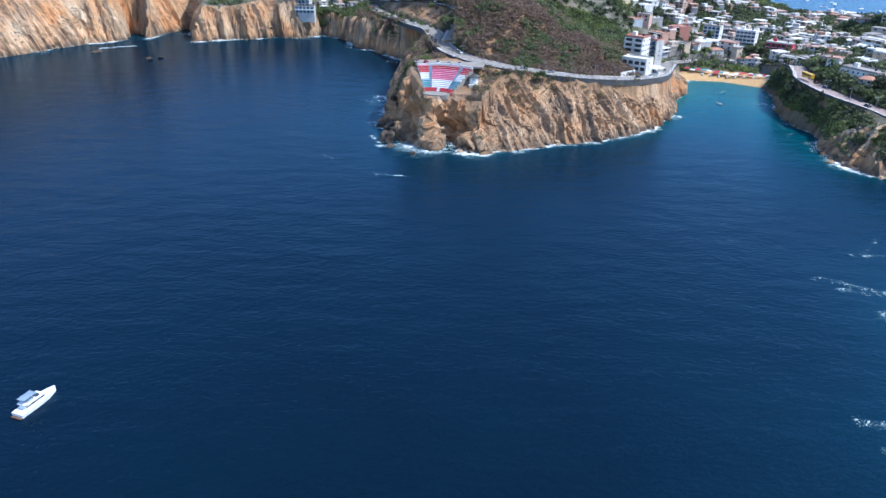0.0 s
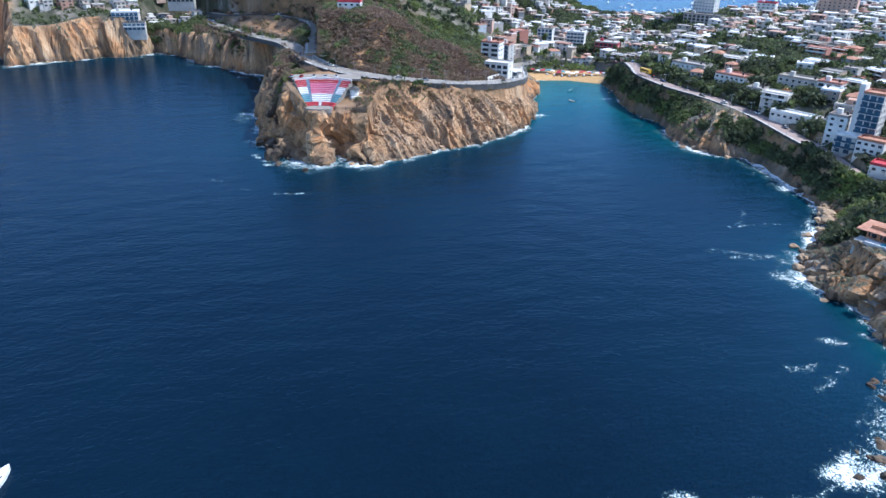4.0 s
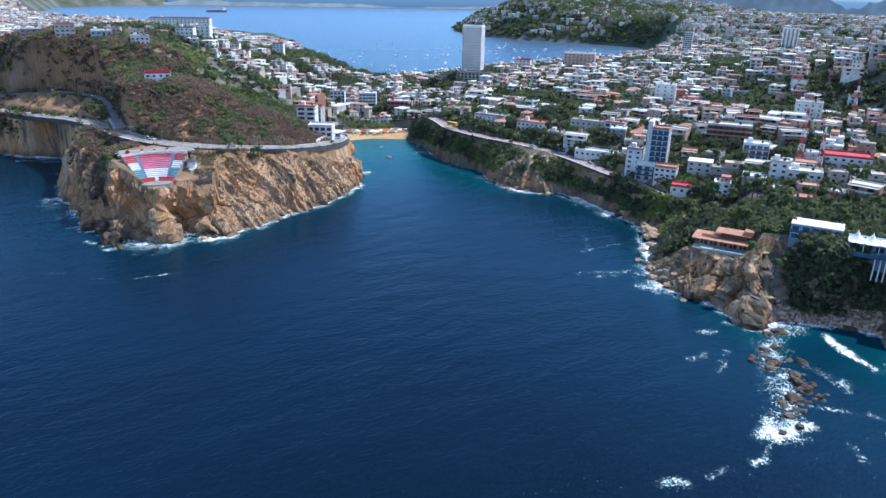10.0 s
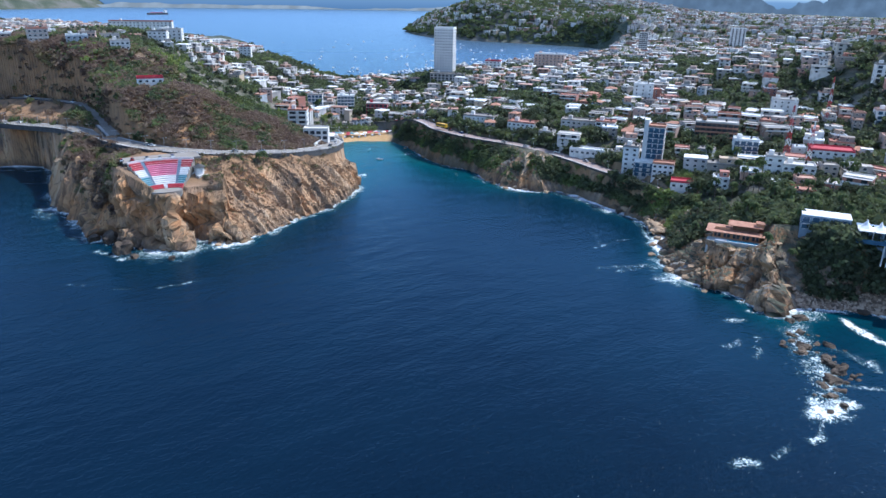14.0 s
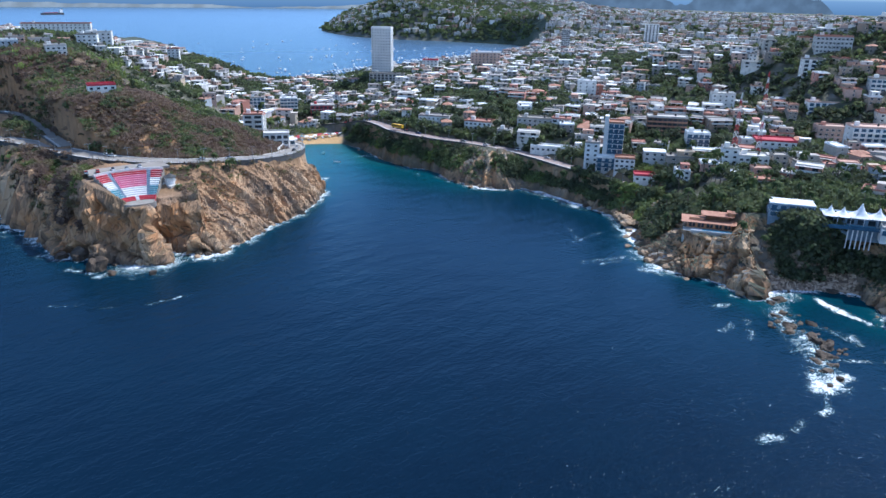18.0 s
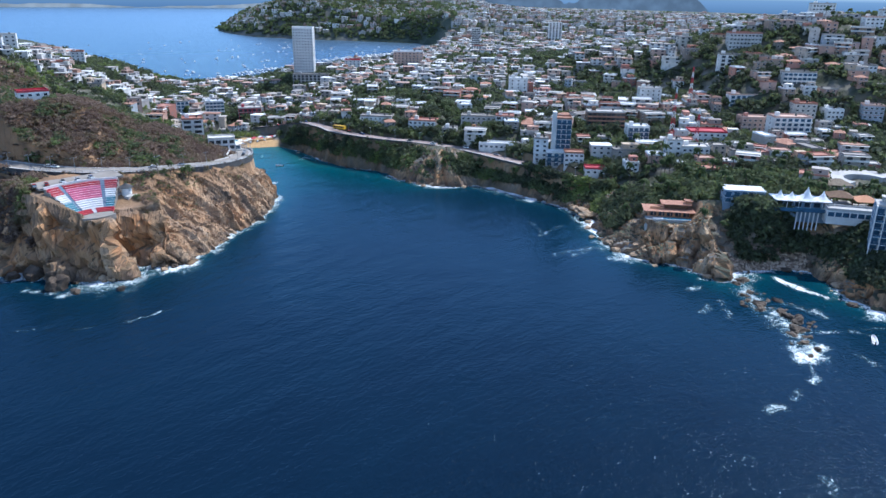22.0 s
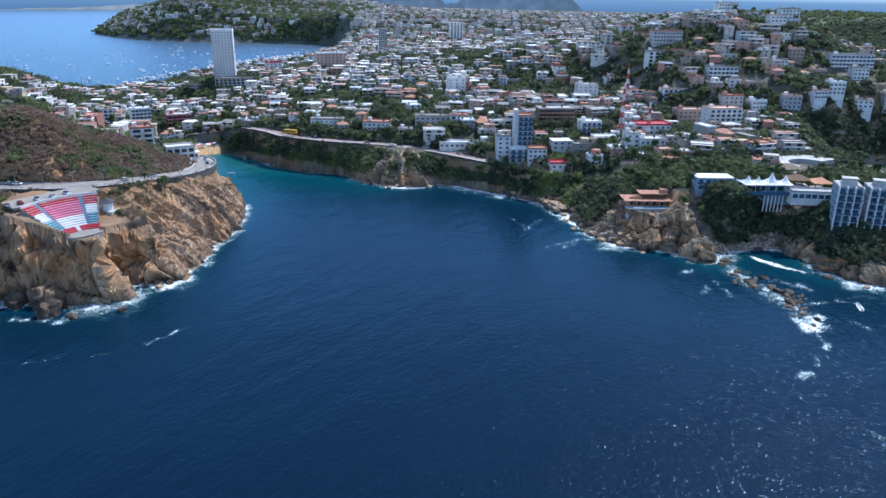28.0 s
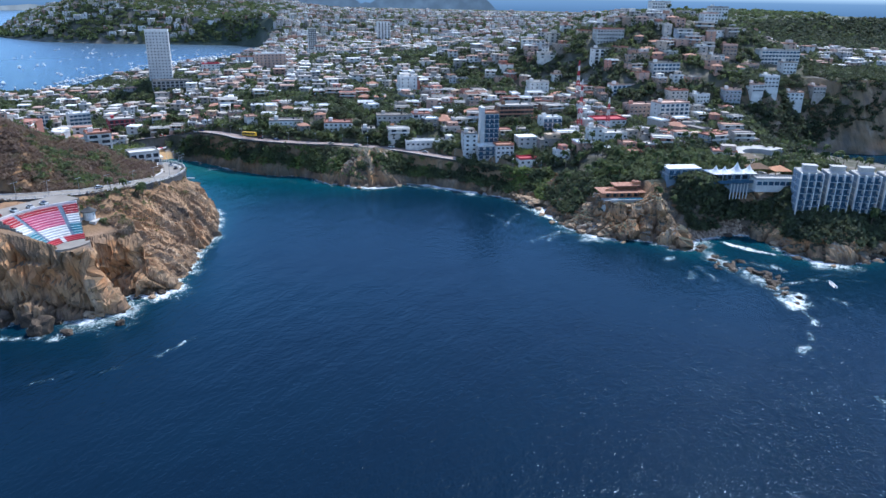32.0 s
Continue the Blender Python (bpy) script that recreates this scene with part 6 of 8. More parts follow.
pavilion(214, 108, 28, -70, 10, 8, "open pavilion with a dark timber roof", M_WOOD)
pavilion(212, 97, 28, -70, 8, 8, "pavilion with an orange tiled roof", M_ORANGE)
pavilion(240, 112, 28, -60, 12, 9, "thatched shelter among palms", M_THATCH)
for k, (hx, hy) in enumerate(((189, 87), (191, 73.5), (193, 60), (195.5, 46.5), (198, 33), (201, 19.5))):
    # shade of the balcony recesses is put into the dark wall colour
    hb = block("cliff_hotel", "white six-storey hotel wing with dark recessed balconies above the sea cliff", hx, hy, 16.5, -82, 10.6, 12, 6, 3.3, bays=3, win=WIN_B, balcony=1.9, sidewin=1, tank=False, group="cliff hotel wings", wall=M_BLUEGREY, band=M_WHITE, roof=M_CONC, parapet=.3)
    for fx in (-5.3, -1.8, 1.7, 5.2):
        bm = bmesh.new()
        box(bm, fx - .16, fx + .26, -8.1, -6.07, -6, 20.4)
        part("fin", bm, M_WHITE, hb, "white rendered fin between the balconies")
    bm = bmesh.new()
    hip(bm, 10.2, 9, 20.4, 1.7, .2)
    part("upper_roof", bm, M_CONC, hb, "grey hipped roof")
    bm = bmesh.new()
    box(bm, -3.2, 3.2, -2.5, 1.5, 21.2, 23.2), box(bm, -3.6, 3.6, -2.9, 1.9, 23.2, 23.5)
    part("roof_house", bm, M_CONC, hb)
# curved deck behind the hotel
bm = bmesh.new()
for i in range(18):
    a0, a1 = radians(-40 + 11 * i), radians(-40 + 11 * (i + 1))
    v = [bm.verts.new((r * math.cos(a), r * math.sin(a), z)) for z in (-8, .0) for r, a in ((11, a0), (24, a0), (24, a1), (11, a1))]
    for f in ((0, 3, 2, 1), (4, 5, 6, 7), (0, 4, 7, 3), (1, 2, 6, 5), (0, 1, 5, 4), (3, 7, 6, 2)):
        bm.faces.new([v[q] for q in f])
dk = tagged(new("curved_deck", done(bm, "curved_deck", M_CONC)), "curved grey concrete parking deck behind the palms", "deck", kind="structure")
dk.matrix_basis = pose(268, 100, 29.5)


# ---------- the town's houses ----------
rng = np.random.default_rng(7)
WOODS = [(200, 216, 24, 20), (200, 168, 16, 16), (228, 205, 16, 14), (385, 75, 70, 34), (235, 150, 26, 26), (250, 100, 22, 18), (429, 664, 34, 30), (70, 500, 75, 60), (95, 575, 60, 50), (20, 600, 40, 60), (620, 300, 50, 40), (430, 300, 24, 22), (310, 400, 18, 20), (350, 470, 22, 22), (560, 420, 36, 26), (660, 120, 40, 40), (300, 560, 16, 14), (235, 560, 15, 14)]


def in_woods(x, y):
    m = np.zeros(len(x), bool)
    for a, b, rx, ry in WOODS:
        m |= ((x - a) / rx) ** 2 + ((y - b) / ry) ** 2 < 1 + 0.35 * fbm(x / 18, y / 18, 2, 91)
    return m


def taken(x, y, pad):
    m = np.zeros(len(x), bool)
    for a, b, r in FOOT:
        m |= (x - a) ** 2 + (y - b) ** 2 < (r + pad) ** 2
    return m


def off_roads(x, y, gap):
    m = np.ones(len(x), bool)
    for pts, half in ROADS:
        m &= near_line(x, y, pts)[0] > half + gap
    return m


def plots(x0, x1, y0, y1, step, turn, fill):
    """Building plots on a turned, jittered grid, clear of coast, roads, woods and landmarks."""
    cx, cy, c, s = (x0 + x1) / 2, (y0 + y1) / 2, math.cos(radians(turn)), math.sin(radians(turn))
    r = math.hypot(x1 - x0, y1 - y0) / 2
    g = np.arange(-r, r, step)
    U, V = np.meshgrid(g, g)
    U = U.ravel() + rng.uniform(-2.6, 2.6, U.size)
    V = V.ravel() + rng.uniform(-2.2, 2.2, V.size)
    x, y = cx + c * U - s * V, cy + s * U + c * V
    ok = (x > x0) & (x < x1) & (y > y0) & (y < y1)
    x, y = x[ok], y[ok]
    h, a = land(x, y, False)
    hx, hy = land(x + 5, y, False)[0], land(x, y + 5, False)[0]
    slope = np.hypot(hx - h, hy - h) / 5
    ok = (a["d"] > 24) & (slope < .85) & off_roads(x, y, 5.5) & ~in_woods(x, y) & ~taken(x, y, 5.5) & (fbm(x / 40, y / 40, 2, 61) + rng.uniform(-.5, .5, len(x)) < fill) & ~((x < 160) & (y < 590) & (x > -30))
    return x[ok], y[ok], h[ok]


town = [plots(238, 560, 100, 600, 12.6, 27, .20), plots(150, 470, 560, 830, 14.0, 35, .10), plots(-330, -40, 730, 1000, 14, 10, .6), plots(90, 280, 640, 900, 19, 25, .0)]
hx, hy, hz = (np.concatenate(c) for c in zip(*town))
order = np.argsort(np.hypot(hx + 120, hy - 60))
hx, hy, hz = hx[order], hy[order], hz[order]

KINDS = [(9, 8, 2, "flat"), (11, 9, 2, "terrace"), (8, 9, 2, "step"), (12, 9, 1, "hip"), (10, 10, 1, "step"), (13, 9, 3, "terrace"), (9, 8, 2, "hip"), (13, 10, 1, "flat"), (8, 8, 3, "flat"), (14, 10, 2, "step"), (10, 9, 2, "terrace"), (11, 11, 1, "flat"), (16, 8, 2, "terrace"), (7, 9, 1, "flat")]
LABELS = {"flat": "plain rendered town house with a flat roof and parapet", "terrace": "town house with a shaded balcony terrace", "hip": "low house with a terracotta hipped roof", "step": "town house with a set-back room on its flat roof"}
protos = [None] * len(KINDS)
NEAR = 300
for k in range(min(NEAR, len(hx))):
    i = int(rng.integers(len(KINDS)))
    rot = -62 + rng.normal(0, 13) + (90 if rng.random() < .25 else 0) + (180 if hy[k] > 900 else 0) * 0
    m = pose(hx[k], hy[k], hz[k] + .1, 0, 0, rot)
    sc = Matrix.Diagonal((rng.uniform(.75, 1.2), rng.uniform(.75, 1.2), rng.uniform(.85, 1.1), 1))
    if protos[i] is None:
        w, d, st, kd = KINDS[i]
        protos[i] = house(w, d, st, kd, LABELS[kd])
        protos[i].matrix_basis = m
    else:
        copy_thing(protos[i], m @ sc)
    FOOT.append((hx[k], hy[k], 5.5))


def far_houses(name, label, px, py, pz, big=1.0, seed=3):
    """Houses too far to tell apart, joined: walls, roofs and windows."""
    r = np.random.default_rng(seed)
    unit = np.array([(-1, -1, 0), (1, -1, 0), (1, 1, 0), (-1, 1, 0), (-1, -1, 1), (1, -1, 1), (1, 1, 1), (-1, 1, 1)], float)
    quad = np.array([(4, 5, 6, 7), (0, 1, 5, 4), (1, 2, 6, 5), (2, 3, 7, 6), (3, 0, 4, 7)])
    V, Q, MI = [], [], []
    nv = 0

    def add(v, q, mi):
        nonlocal nv
        V.append(v), Q.append(q + nv), MI.append(np.full(len(q), mi))
        nv += len(v)

    for x, y, z in zip(px, py, pz):
        w, d = r.uniform(3.6, 6.8) * big, r.uniform(3.2, 5.4) * big
        st = int(r.choice([1, 1, 1, 2, 2, 2, 2, 3]))
        h = 2.75 * st
        a = radians(-62 + r.normal(0, 14) + (90 if r.random() < .3 else 0))
        R = np.array([(math.cos(a), math.sin(a), 0), (-math.sin(a), math.cos(a), 0), (0, 0, 1)])
        o = np.array((x, y, z))
        add((unit * (w, d, h + 6) - (0, 0, 6)) @ R + o, quad, 0)
        add((unit * (w + .3, d + .3, .7) + (0, 0, h)) @ R + o, quad, 1)
        if r.random() < .65:
            s2, h2 = r.choice([-1, 1]), h * r.uniform(.45, .8)
            q = unit * (w * r.uniform(.35, .6), d * r.uniform(.6, .95), h2 + 6) - (0, 0, 6) + (s2 * w * 1.3, -d * r.uniform(0, .5), 0)
            add(q @ R + o, quad, 0)
            add((unit * (w * .55, d * .85, .3) + (s2 * w * 1.3, -d * .25, h2)) @ R + o, quad, 1)
        if r.random() < .45:
            q = unit * (w * .4, d * .5, 2.6) + (w * .3 * r.choice([-1, 1]), d * .2, h + .7)
            add(q @ R + o, quad, 0)
        for s in range(st):
            for sgn in (-1, 1):
                for k in range(2):
                    cx = -w + 2 * w * (k + .5) / 2
                    f = np.array([(cx - 1.1, sgn * (d + .05), s * 2.9 + .9), (cx + 1.1, sgn * (d + .05), s * 2.9 + .9), (cx + 1.1, sgn * (d + .05), s * 2.9 + 2.3), (cx - 1.1, sgn * (d + .05), s * 2.9 + 2.3)])
                    add(f @ R + o, np.array([(0, 1, 2, 3)]), 2)
                f = np.array([(sgn * (w + .05), -.9, s * 2.9 + .9), (sgn * (w + .05), .9, s * 2.9 + .9), (sgn * (w + .05), .9, s * 2.9 + 2.3), (sgn * (w + .05), -.9, s * 2.9 + 2.3)])
                add(f @ R + o, np.array([(0, 1, 2, 3)]), 2)
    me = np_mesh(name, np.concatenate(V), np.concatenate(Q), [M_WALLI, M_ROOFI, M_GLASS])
    me.polygons.foreach_set("material_index", np.concatenate(MI).astype(np.int32))
    return tagged(new(name, me), label, "houses", kind="stuff")


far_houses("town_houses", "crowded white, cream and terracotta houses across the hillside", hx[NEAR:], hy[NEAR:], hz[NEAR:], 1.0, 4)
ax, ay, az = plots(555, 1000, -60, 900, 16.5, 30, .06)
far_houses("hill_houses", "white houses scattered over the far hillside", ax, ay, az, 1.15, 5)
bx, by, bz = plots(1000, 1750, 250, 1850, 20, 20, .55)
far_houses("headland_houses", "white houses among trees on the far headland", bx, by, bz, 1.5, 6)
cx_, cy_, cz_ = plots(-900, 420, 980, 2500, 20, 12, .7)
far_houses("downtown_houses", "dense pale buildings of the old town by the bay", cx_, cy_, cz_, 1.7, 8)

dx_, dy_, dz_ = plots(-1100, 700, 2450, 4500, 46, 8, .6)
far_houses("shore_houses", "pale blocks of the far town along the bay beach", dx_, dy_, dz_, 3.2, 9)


# ---------- plants ----------
def leaf_cloud(n, lumps, size, r, flat=.75, hollow=.5):
    """Unit crown: leaf faces on a handful of lumps."""
    c = r.normal(0, .42, (lumps, 3)) * (1, 1, flat * .7)
    rad = r.uniform(.35, .6, lumps)
    k = r.integers(lumps, size=n)
    v = r.normal(0, 1, (n, 3))
    v /= np.linalg.norm(v, axis=1)[:, None]
    p = c[k] + v * (rad[k] * r.uniform(hollow, 1, n))[:, None] * (1, 1, flat)
    p[:, 2] = np.maximum(p[:, 2], -.55)
    a = r.normal(0, 1, (n, 3))
    a /= np.linalg.norm(a, axis=1)[:, None]
    nrm = v + .6 * r.normal(0, 1, (n, 3))
    b = np.cross(nrm, a)
    b /= np.linalg.norm(b, axis=1)[:, None] + 1e-9
    a = np.cross(b, nrm)
    a /= np.linalg.norm(a, axis=1)[:, None] + 1e-9
    s = (size * r.uniform(.6, 1.4, n))[:, None]
    q = np.stack([p - a * s - b * s * .7, p + a * s - b * s * .7, p + a * s * .8 + b * s, p - a * s * .8 + b * s], 1)
    return q.reshape(-1, 3)


prng = np.random.default_rng(21)


def scatter(name, label, x, y, z, rad, tone, mats, n=60, size=.2, lumps=6, flat=.8, category="bushes"):
    """Many plants as one mesh, each from one of four crowns, turned and sized."""
    N = len(x)
    base = [leaf_cloud(n, lumps, size, prng, flat) for _ in range(5)]
    pick, ang = prng.integers(5, size=N), prng.uniform(0, 2 * np.pi, N)
    out = np.empty((N, n * 4, 3), np.float32)
    for b in range(5):
        s = pick == b
        c, sn = np.cos(ang[s])[:, None], np.sin(ang[s])[:, None]
        v = base[b]
        R = rad[s][:, None]
        out[s] = np.stack([x[s][:, None] + R * (c * v[:, 0] - sn * v[:, 1]), y[s][:, None] + R * (sn * v[:, 0] + c * v[:, 1]), z[s][:, None] + R * (v[:, 2] + .45) * prng.uniform(.8, 1.15, (s.sum(), 1))], -1)
    tv = np.repeat(np.clip(tone, 0, 1), n * 4)
    me = np_mesh(name, out.reshape(-1, 3), np.arange(N * n * 4).reshape(-1, 4), mats, {"tone": tv})
    return tagged(new(name, me), label, category, kind="stuff")


def spots(x0, x1, y0, y1, count, test, roadgap=1.5, pad=-.5, dmin=6.0, seed=0):
    r = np.random.default_rng(seed + 100)
    x, y = r.uniform(x0, x1, count), r.uniform(y0, y1, count)
    ok = test(x, y) & off_roads(x, y, roadgap) & ~taken(x, y, pad)
    x, y = x[ok], y[ok]
    h, a = land(x, y)
    ok = (a["d"] > dmin) & (h > 1.5) & (a["sand"] < .2)
    return x[ok], y[ok], h[ok]


ell = lambda a, b, rx, ry: (lambda x, y: ((x - a) / rx) ** 2 + ((y - b) / ry) ** 2 < 1 + .4 * fbm(x / 15, y / 15, 2, 17))
# dry brown hill behind the theatre
x, y, z = spots(-20, 140, 405, 580, 7600, lambda x, y: (y > 6 + np.interp(x, [6, 22, 40, 64, 90, 112, 128, 140], [470, 426, 413, 406, 407, 416, 430, 447])) & (y < 570), 1.2, 0, 15, 1)
g = fbm(x / 22, y / 22, 3, 55)
tone = .38 + .40 * g + prng.normal(0, .12, len(x)) + .35 * sstep(490, 545, y) + .32 * sstep(55, 105, x) * sstep(440, 490, y)
scatter("dry_scrub", "leafless grey-brown scrub covering the dry hillside", x, y, z, prng.uniform(1.8, 3.4, len(x)), tone, M_SCRUB, 95, .105, 8, .5)
s = (g + .25 * sstep(500, 545, y) > .17) & (prng.random(len(x)) < .6)
scatter("green_scrub", "green bushes among the dry scrub", x[s], y[s], z[s] + .5, prng.uniform(1.8, 3.2, s.sum()), .25 + .4 * prng.random(s.sum()), M_LEAF, 80, .14, 7)
# scrub on the brow of the cliffs
x, y, z = spots(-28, 180, 366, 500, 4200, lambda x, y: np.ones(len(x), bool), .8, -2, 8, 2)
k = prng.random(len(x)) < sstep(14, 24, z) * .85 + .5 * (x < -4) * sstep(5, 12, z)
x, y, z = x[k], y[k], z[k]
scatter("cliff_scrub", "thin dry brush along the cliff brow", x, y, z - .2, prng.uniform(.9, 2.0, len(x)), .2 + .6 * prng.random(len(x)), M_SCRUB, 50, .15, 5)
x, y, z = spots(-32, 4, 384, 486, 3400, lambda x, y: fbm(x / 10, y / 10, 2, 58) > -.3, 1.0, -3, 5, 49)
k = (z > 8) & ((x < -9) | (y > 412))
x, y, z = x[k], y[k], z[k]
scatter("west_brush", "dark brown and olive brush covering the shaded west face", x, y, z - .1, prng.uniform(1.2, 2.6, len(x)), .1 + .9 * (fbm(x / 9, y / 9, 2, 59) + .35), M_SCRUB, 60, .14, 6)
# dark overgrown cliff below the ridge
x, y, z = spots(-70, 90, 505, 760, 5200, lambda x, y: np.ones(len(x), bool), .6, .5, 5, 3)
q, _, side = near_line(x, y, ROAD_UPPER, True)
k = (side > 0) | (q > 26) | (prng.random(len(x)) < .12)
x, y, z = x[k], y[k], z[k]
scatter("ridge_scrub", "dark brown and green scrub on the steep ridge", x, y, z, prng.uniform(1.6, 3.4, len(x)), .15 + .75 * (fbm(x / 20, y / 20, 3, 8) + .3), M_SCRUB, 60, .15, 6)
x, y, z = spots(-15, 60, 520, 740, 9500, lambda x, y: np.ones(len(x), bool), .8, .5, 12, 35)
k = z > 40
x, y, z = x[k], y[k], z[k]
scatter("cliff_brush", "dark dry brush clinging to the cliff above the road", x, y, z - .6, prng.uniform(1.4, 2.9, len(x)), .1 + .6 * (fbm(x / 20, y / 20, 3, 8) + .4), M_SCRUB, 38, .19, 6)
# green bushes in the coves below the cliff road
x, y, z = spots(-95, 22, 492, 725, 8000, lambda x, y: np.ones(len(x), bool), -1.0, .5, 3, 33)
k = (z > 10) & (z < 30) & (fbm(x / 12, y / 12, 2, 41) > -.2)
x, y, z = x[k], y[k], z[k]
scatter("cove_bushes", "green bushes on the steep slope under the road", x, y, z - .3, prng.uniform(1.2, 2.6, len(x)), .2 + .6 * prng.random(len(x)), M_LEAF, 60, .15, 6)
x, y, z = spots(-125, -62, 695, 745, 420, lambda x, y: np.ones(len(x), bool), -1.0, .5, 2, 46)
scatter("cove_trees", "dense green trees filling the gully above the small beach", x, y, z - .3, prng.uniform(2.2, 4.2, len(x)), .3 + .4 * prng.random(len(x)), M_LEAF, 70, .15, 6, category="trees")
# green ridge and gardens
x, y, z = spots(20, 300, 520, 960, 4600, lambda x, y: fbm(x / 35, y / 35, 2, 19) > -.34, 1.5, 1, 10, 4)
scatter("ridge_trees", "dense green trees along the ridge", x, y, z, prng.uniform(2.2, 4.6, len(x)), .35 + .7 * (fbm(x / 25, y / 25, 3, 31) + .25 * prng.random(len(x))), M_LEAF, 60, .15, 6, category="trees")
x, y, z = spots(150, 470, 640, 1150, 5200, lambda x, y: np.ones(len(x), bool), 1.5, 1, 6, 44)
scatter("ridge_trees", "green trees down the slope to the bay", x, y, z, prng.uniform(2.4, 5.0, len(x)), .3 + .6 * (fbm(x / 25, y / 25, 3, 31) + .3 * prng.random(len(x))), M_LEAF, 50, .16, 6, category="trees")
# wooded slope between the town road and the water
x, y, z = spots(200, 262, 225, 510, 12000, lambda x, y: np.ones(len(x), bool), -.3, -1, 3.0, 5)
k = (z > 2.8) & ((np.hypot((x - 216) / 13, (y - 348) / 17) > 1) | (prng.random(len(x)) < .08)) & (near_line(x, y, ROAD_TOWN)[0] < 34)
x, y, z = x[k], y[k], z[k]
q, rz = near_line(x, y, ROAD_TOWN)
sea_side = seaward(x, y)
size_ = np.where(sea_side, np.clip((rz + .3 + 3.5 * (y < 286) - z) / 1.25, 0, 3.8) * prng.uniform(.7, 1, len(x)), prng.uniform(1.3, 2.8, len(x)))
k = (size_ > .7) & (sea_side | (q > 8.5))
x, y, z, size_ = x[k], y[k], z[k], size_[k]
scatter("slope_trees", "dense green trees and creepers on the slope above the inlet", x, y, z - .2, size_, .30 + .55 * (fbm(x / 14, y / 14, 3, 63) + .35), M_LEAF, 80, .14, 7, category="trees")
# woods on the southern point and in the ravine
for (a, b, rx, ry), cnt, tn in (((200, 212, 22, 16), 260, .12), ((212, 178, 24, 22), 240, .28), ((186, 134, 14, 16), 160, .12), ((183, 105, 16, 46), 520, .1), ((182, 50, 14, 46), 300, .12), ((235, 150, 34, 34), 320, .3), ((170, 70, 12, 40), 160, .1), ((250, 95, 36, 32), 220, .3), ((385, 72, 85, 38), 900, .06), ((430, 665, 42, 36), 240, .12), ((505, 0, 50, 45), 300, .12), ((438, 42, 34, 26), 300, .08)):
    x, y, z = spots(a - rx * 1.3, a + rx * 1.3, b - ry * 1.3, b + ry * 1.3, int(cnt * 2.6), ell(a, b, rx, ry), 1, -.5, 4 if a > 300 else 5, int(a + b))
    scatter("woodland", "dark green trees crowding the point" if a < 260 else "dark woodland in the ravine", x, y, z, prng.uniform(2.4, 4.4, len(x)), tn + .3 * prng.random(len(x)), M_LEAF, 80, .14, 7, category="trees")
x, y, z = spots(164, 200, 5, 142, 1100, lambda x, y: (x > 171 + .13 * (90 - y)) & (x < 186 + .15 * (90 - y) + .2 * np.maximum(y - 95, 0)), .5, -12, 4, 47)
x2_, y2_, z2_ = spots(183, 201, 90, 150, 900, lambda x, y: x < 197 + .1 * (y - 110), .5, -14, 2.5, 48)
x, y, z = np.concatenate([x, x2_]), np.concatenate([y, y2_]), np.concatenate([z, z2_])
k = (z > 6.5) | (y < 108)
x, y, z = x[k], y[k], z[k]
scatter("cliff_trees", "dark green trees hugging the foot of the cliff hotel", x, y, z - .2, prng.uniform(2.4, 4.6, len(x)), .08 + .4 * prng.random(len(x)), M_LEAF, 70, .15, 7, category="trees")
# garden trees between the houses
x, y, z = spots(235, 620, 80, 830, 19000, lambda x, y: ~seaward(x, y) & (fbm(x / 30, y / 30, 2, 77) > -.35), .8, -1.2, 12, 6)
scatter("garden_trees", "green garden trees between the town houses", x, y, z + .7, prng.uniform(2.0, 5.0, len(x)), .02 + .6 * prng.random(len(x)), M_LEAF, 38, .19, 6, category="trees")
x, y, z = spots(-420, 0, 690, 1050, 1600, lambda x, y: np.ones(len(x), bool), 1.0, .4, 12, 7)
scatter("garden_trees", "green trees among the houses above the cliffs", x, y, z, prng.uniform(2.0, 4.2, len(x)), .2 + .5 * prng.random(len(x)), M_LEAF, 40, .19, 6, category="trees")
x, y, z = spots(540, 1000, -140, 900, 17000, lambda x, y: (fbm(x / 60, y / 60, 2, 12) > -.45) | (y < 330), 1, 0, 10, 8)
scatter("hill_trees", "dark green trees over the far hillside", x, y, z, prng.uniform(2.6, 5.4, len(x)), .02 + .45 * prng.random(len(x)), M_LEAF, 24, .25, 5, category="trees")
x, y, z = spots(1150, 1480, 1050, 1900, 4500, lambda x, y: np.ones(len(x), bool), 1, 0, 5, 40)
scatter("shore_trees", "green woods down to the shore of the far headland", x, y, z, prng.uniform(4, 8, len(x)), .3 + .4 * prng.random(len(x)), M_LEAF, 26, .24, 5, category="trees")
x, y, z = spots(900, 1350, -260, 380, 6500, lambda x, y: np.ones(len(x), bool), 1, 0, 10, 39)
scatter("island_trees", "hazy green woods on the hill behind the town", x, y, z, prng.uniform(4, 8, len(x)), .0 + .3 * prng.random(len(x)), M_LEAF, 26, .24, 5, category="trees")
x, y, z = spots(1000, 1800, -150, 1880, 7500, lambda x, y: np.ones(len(x), bool), 1, 0, 10, 9)
scatter("headland_trees", "woods on the far headland", x, y, z, prng.uniform(3.2, 7, len(x)), .25 + .4 * prng.random(len(x)), M_LEAF, 26, .24, 5, category="trees")
x, y, z = spots(-800, 440, 1000, 2500, 2600, lambda x, y: np.ones(len(x), bool), 1, 0, 10, 10)
scatter("downtown_trees", "trees between the buildings of the old town", x, y, z, prng.uniform(3, 7, len(x)), .15 + .35 * prng.random(len(x)), M_LEAF, 24, .24, 5, category="trees")


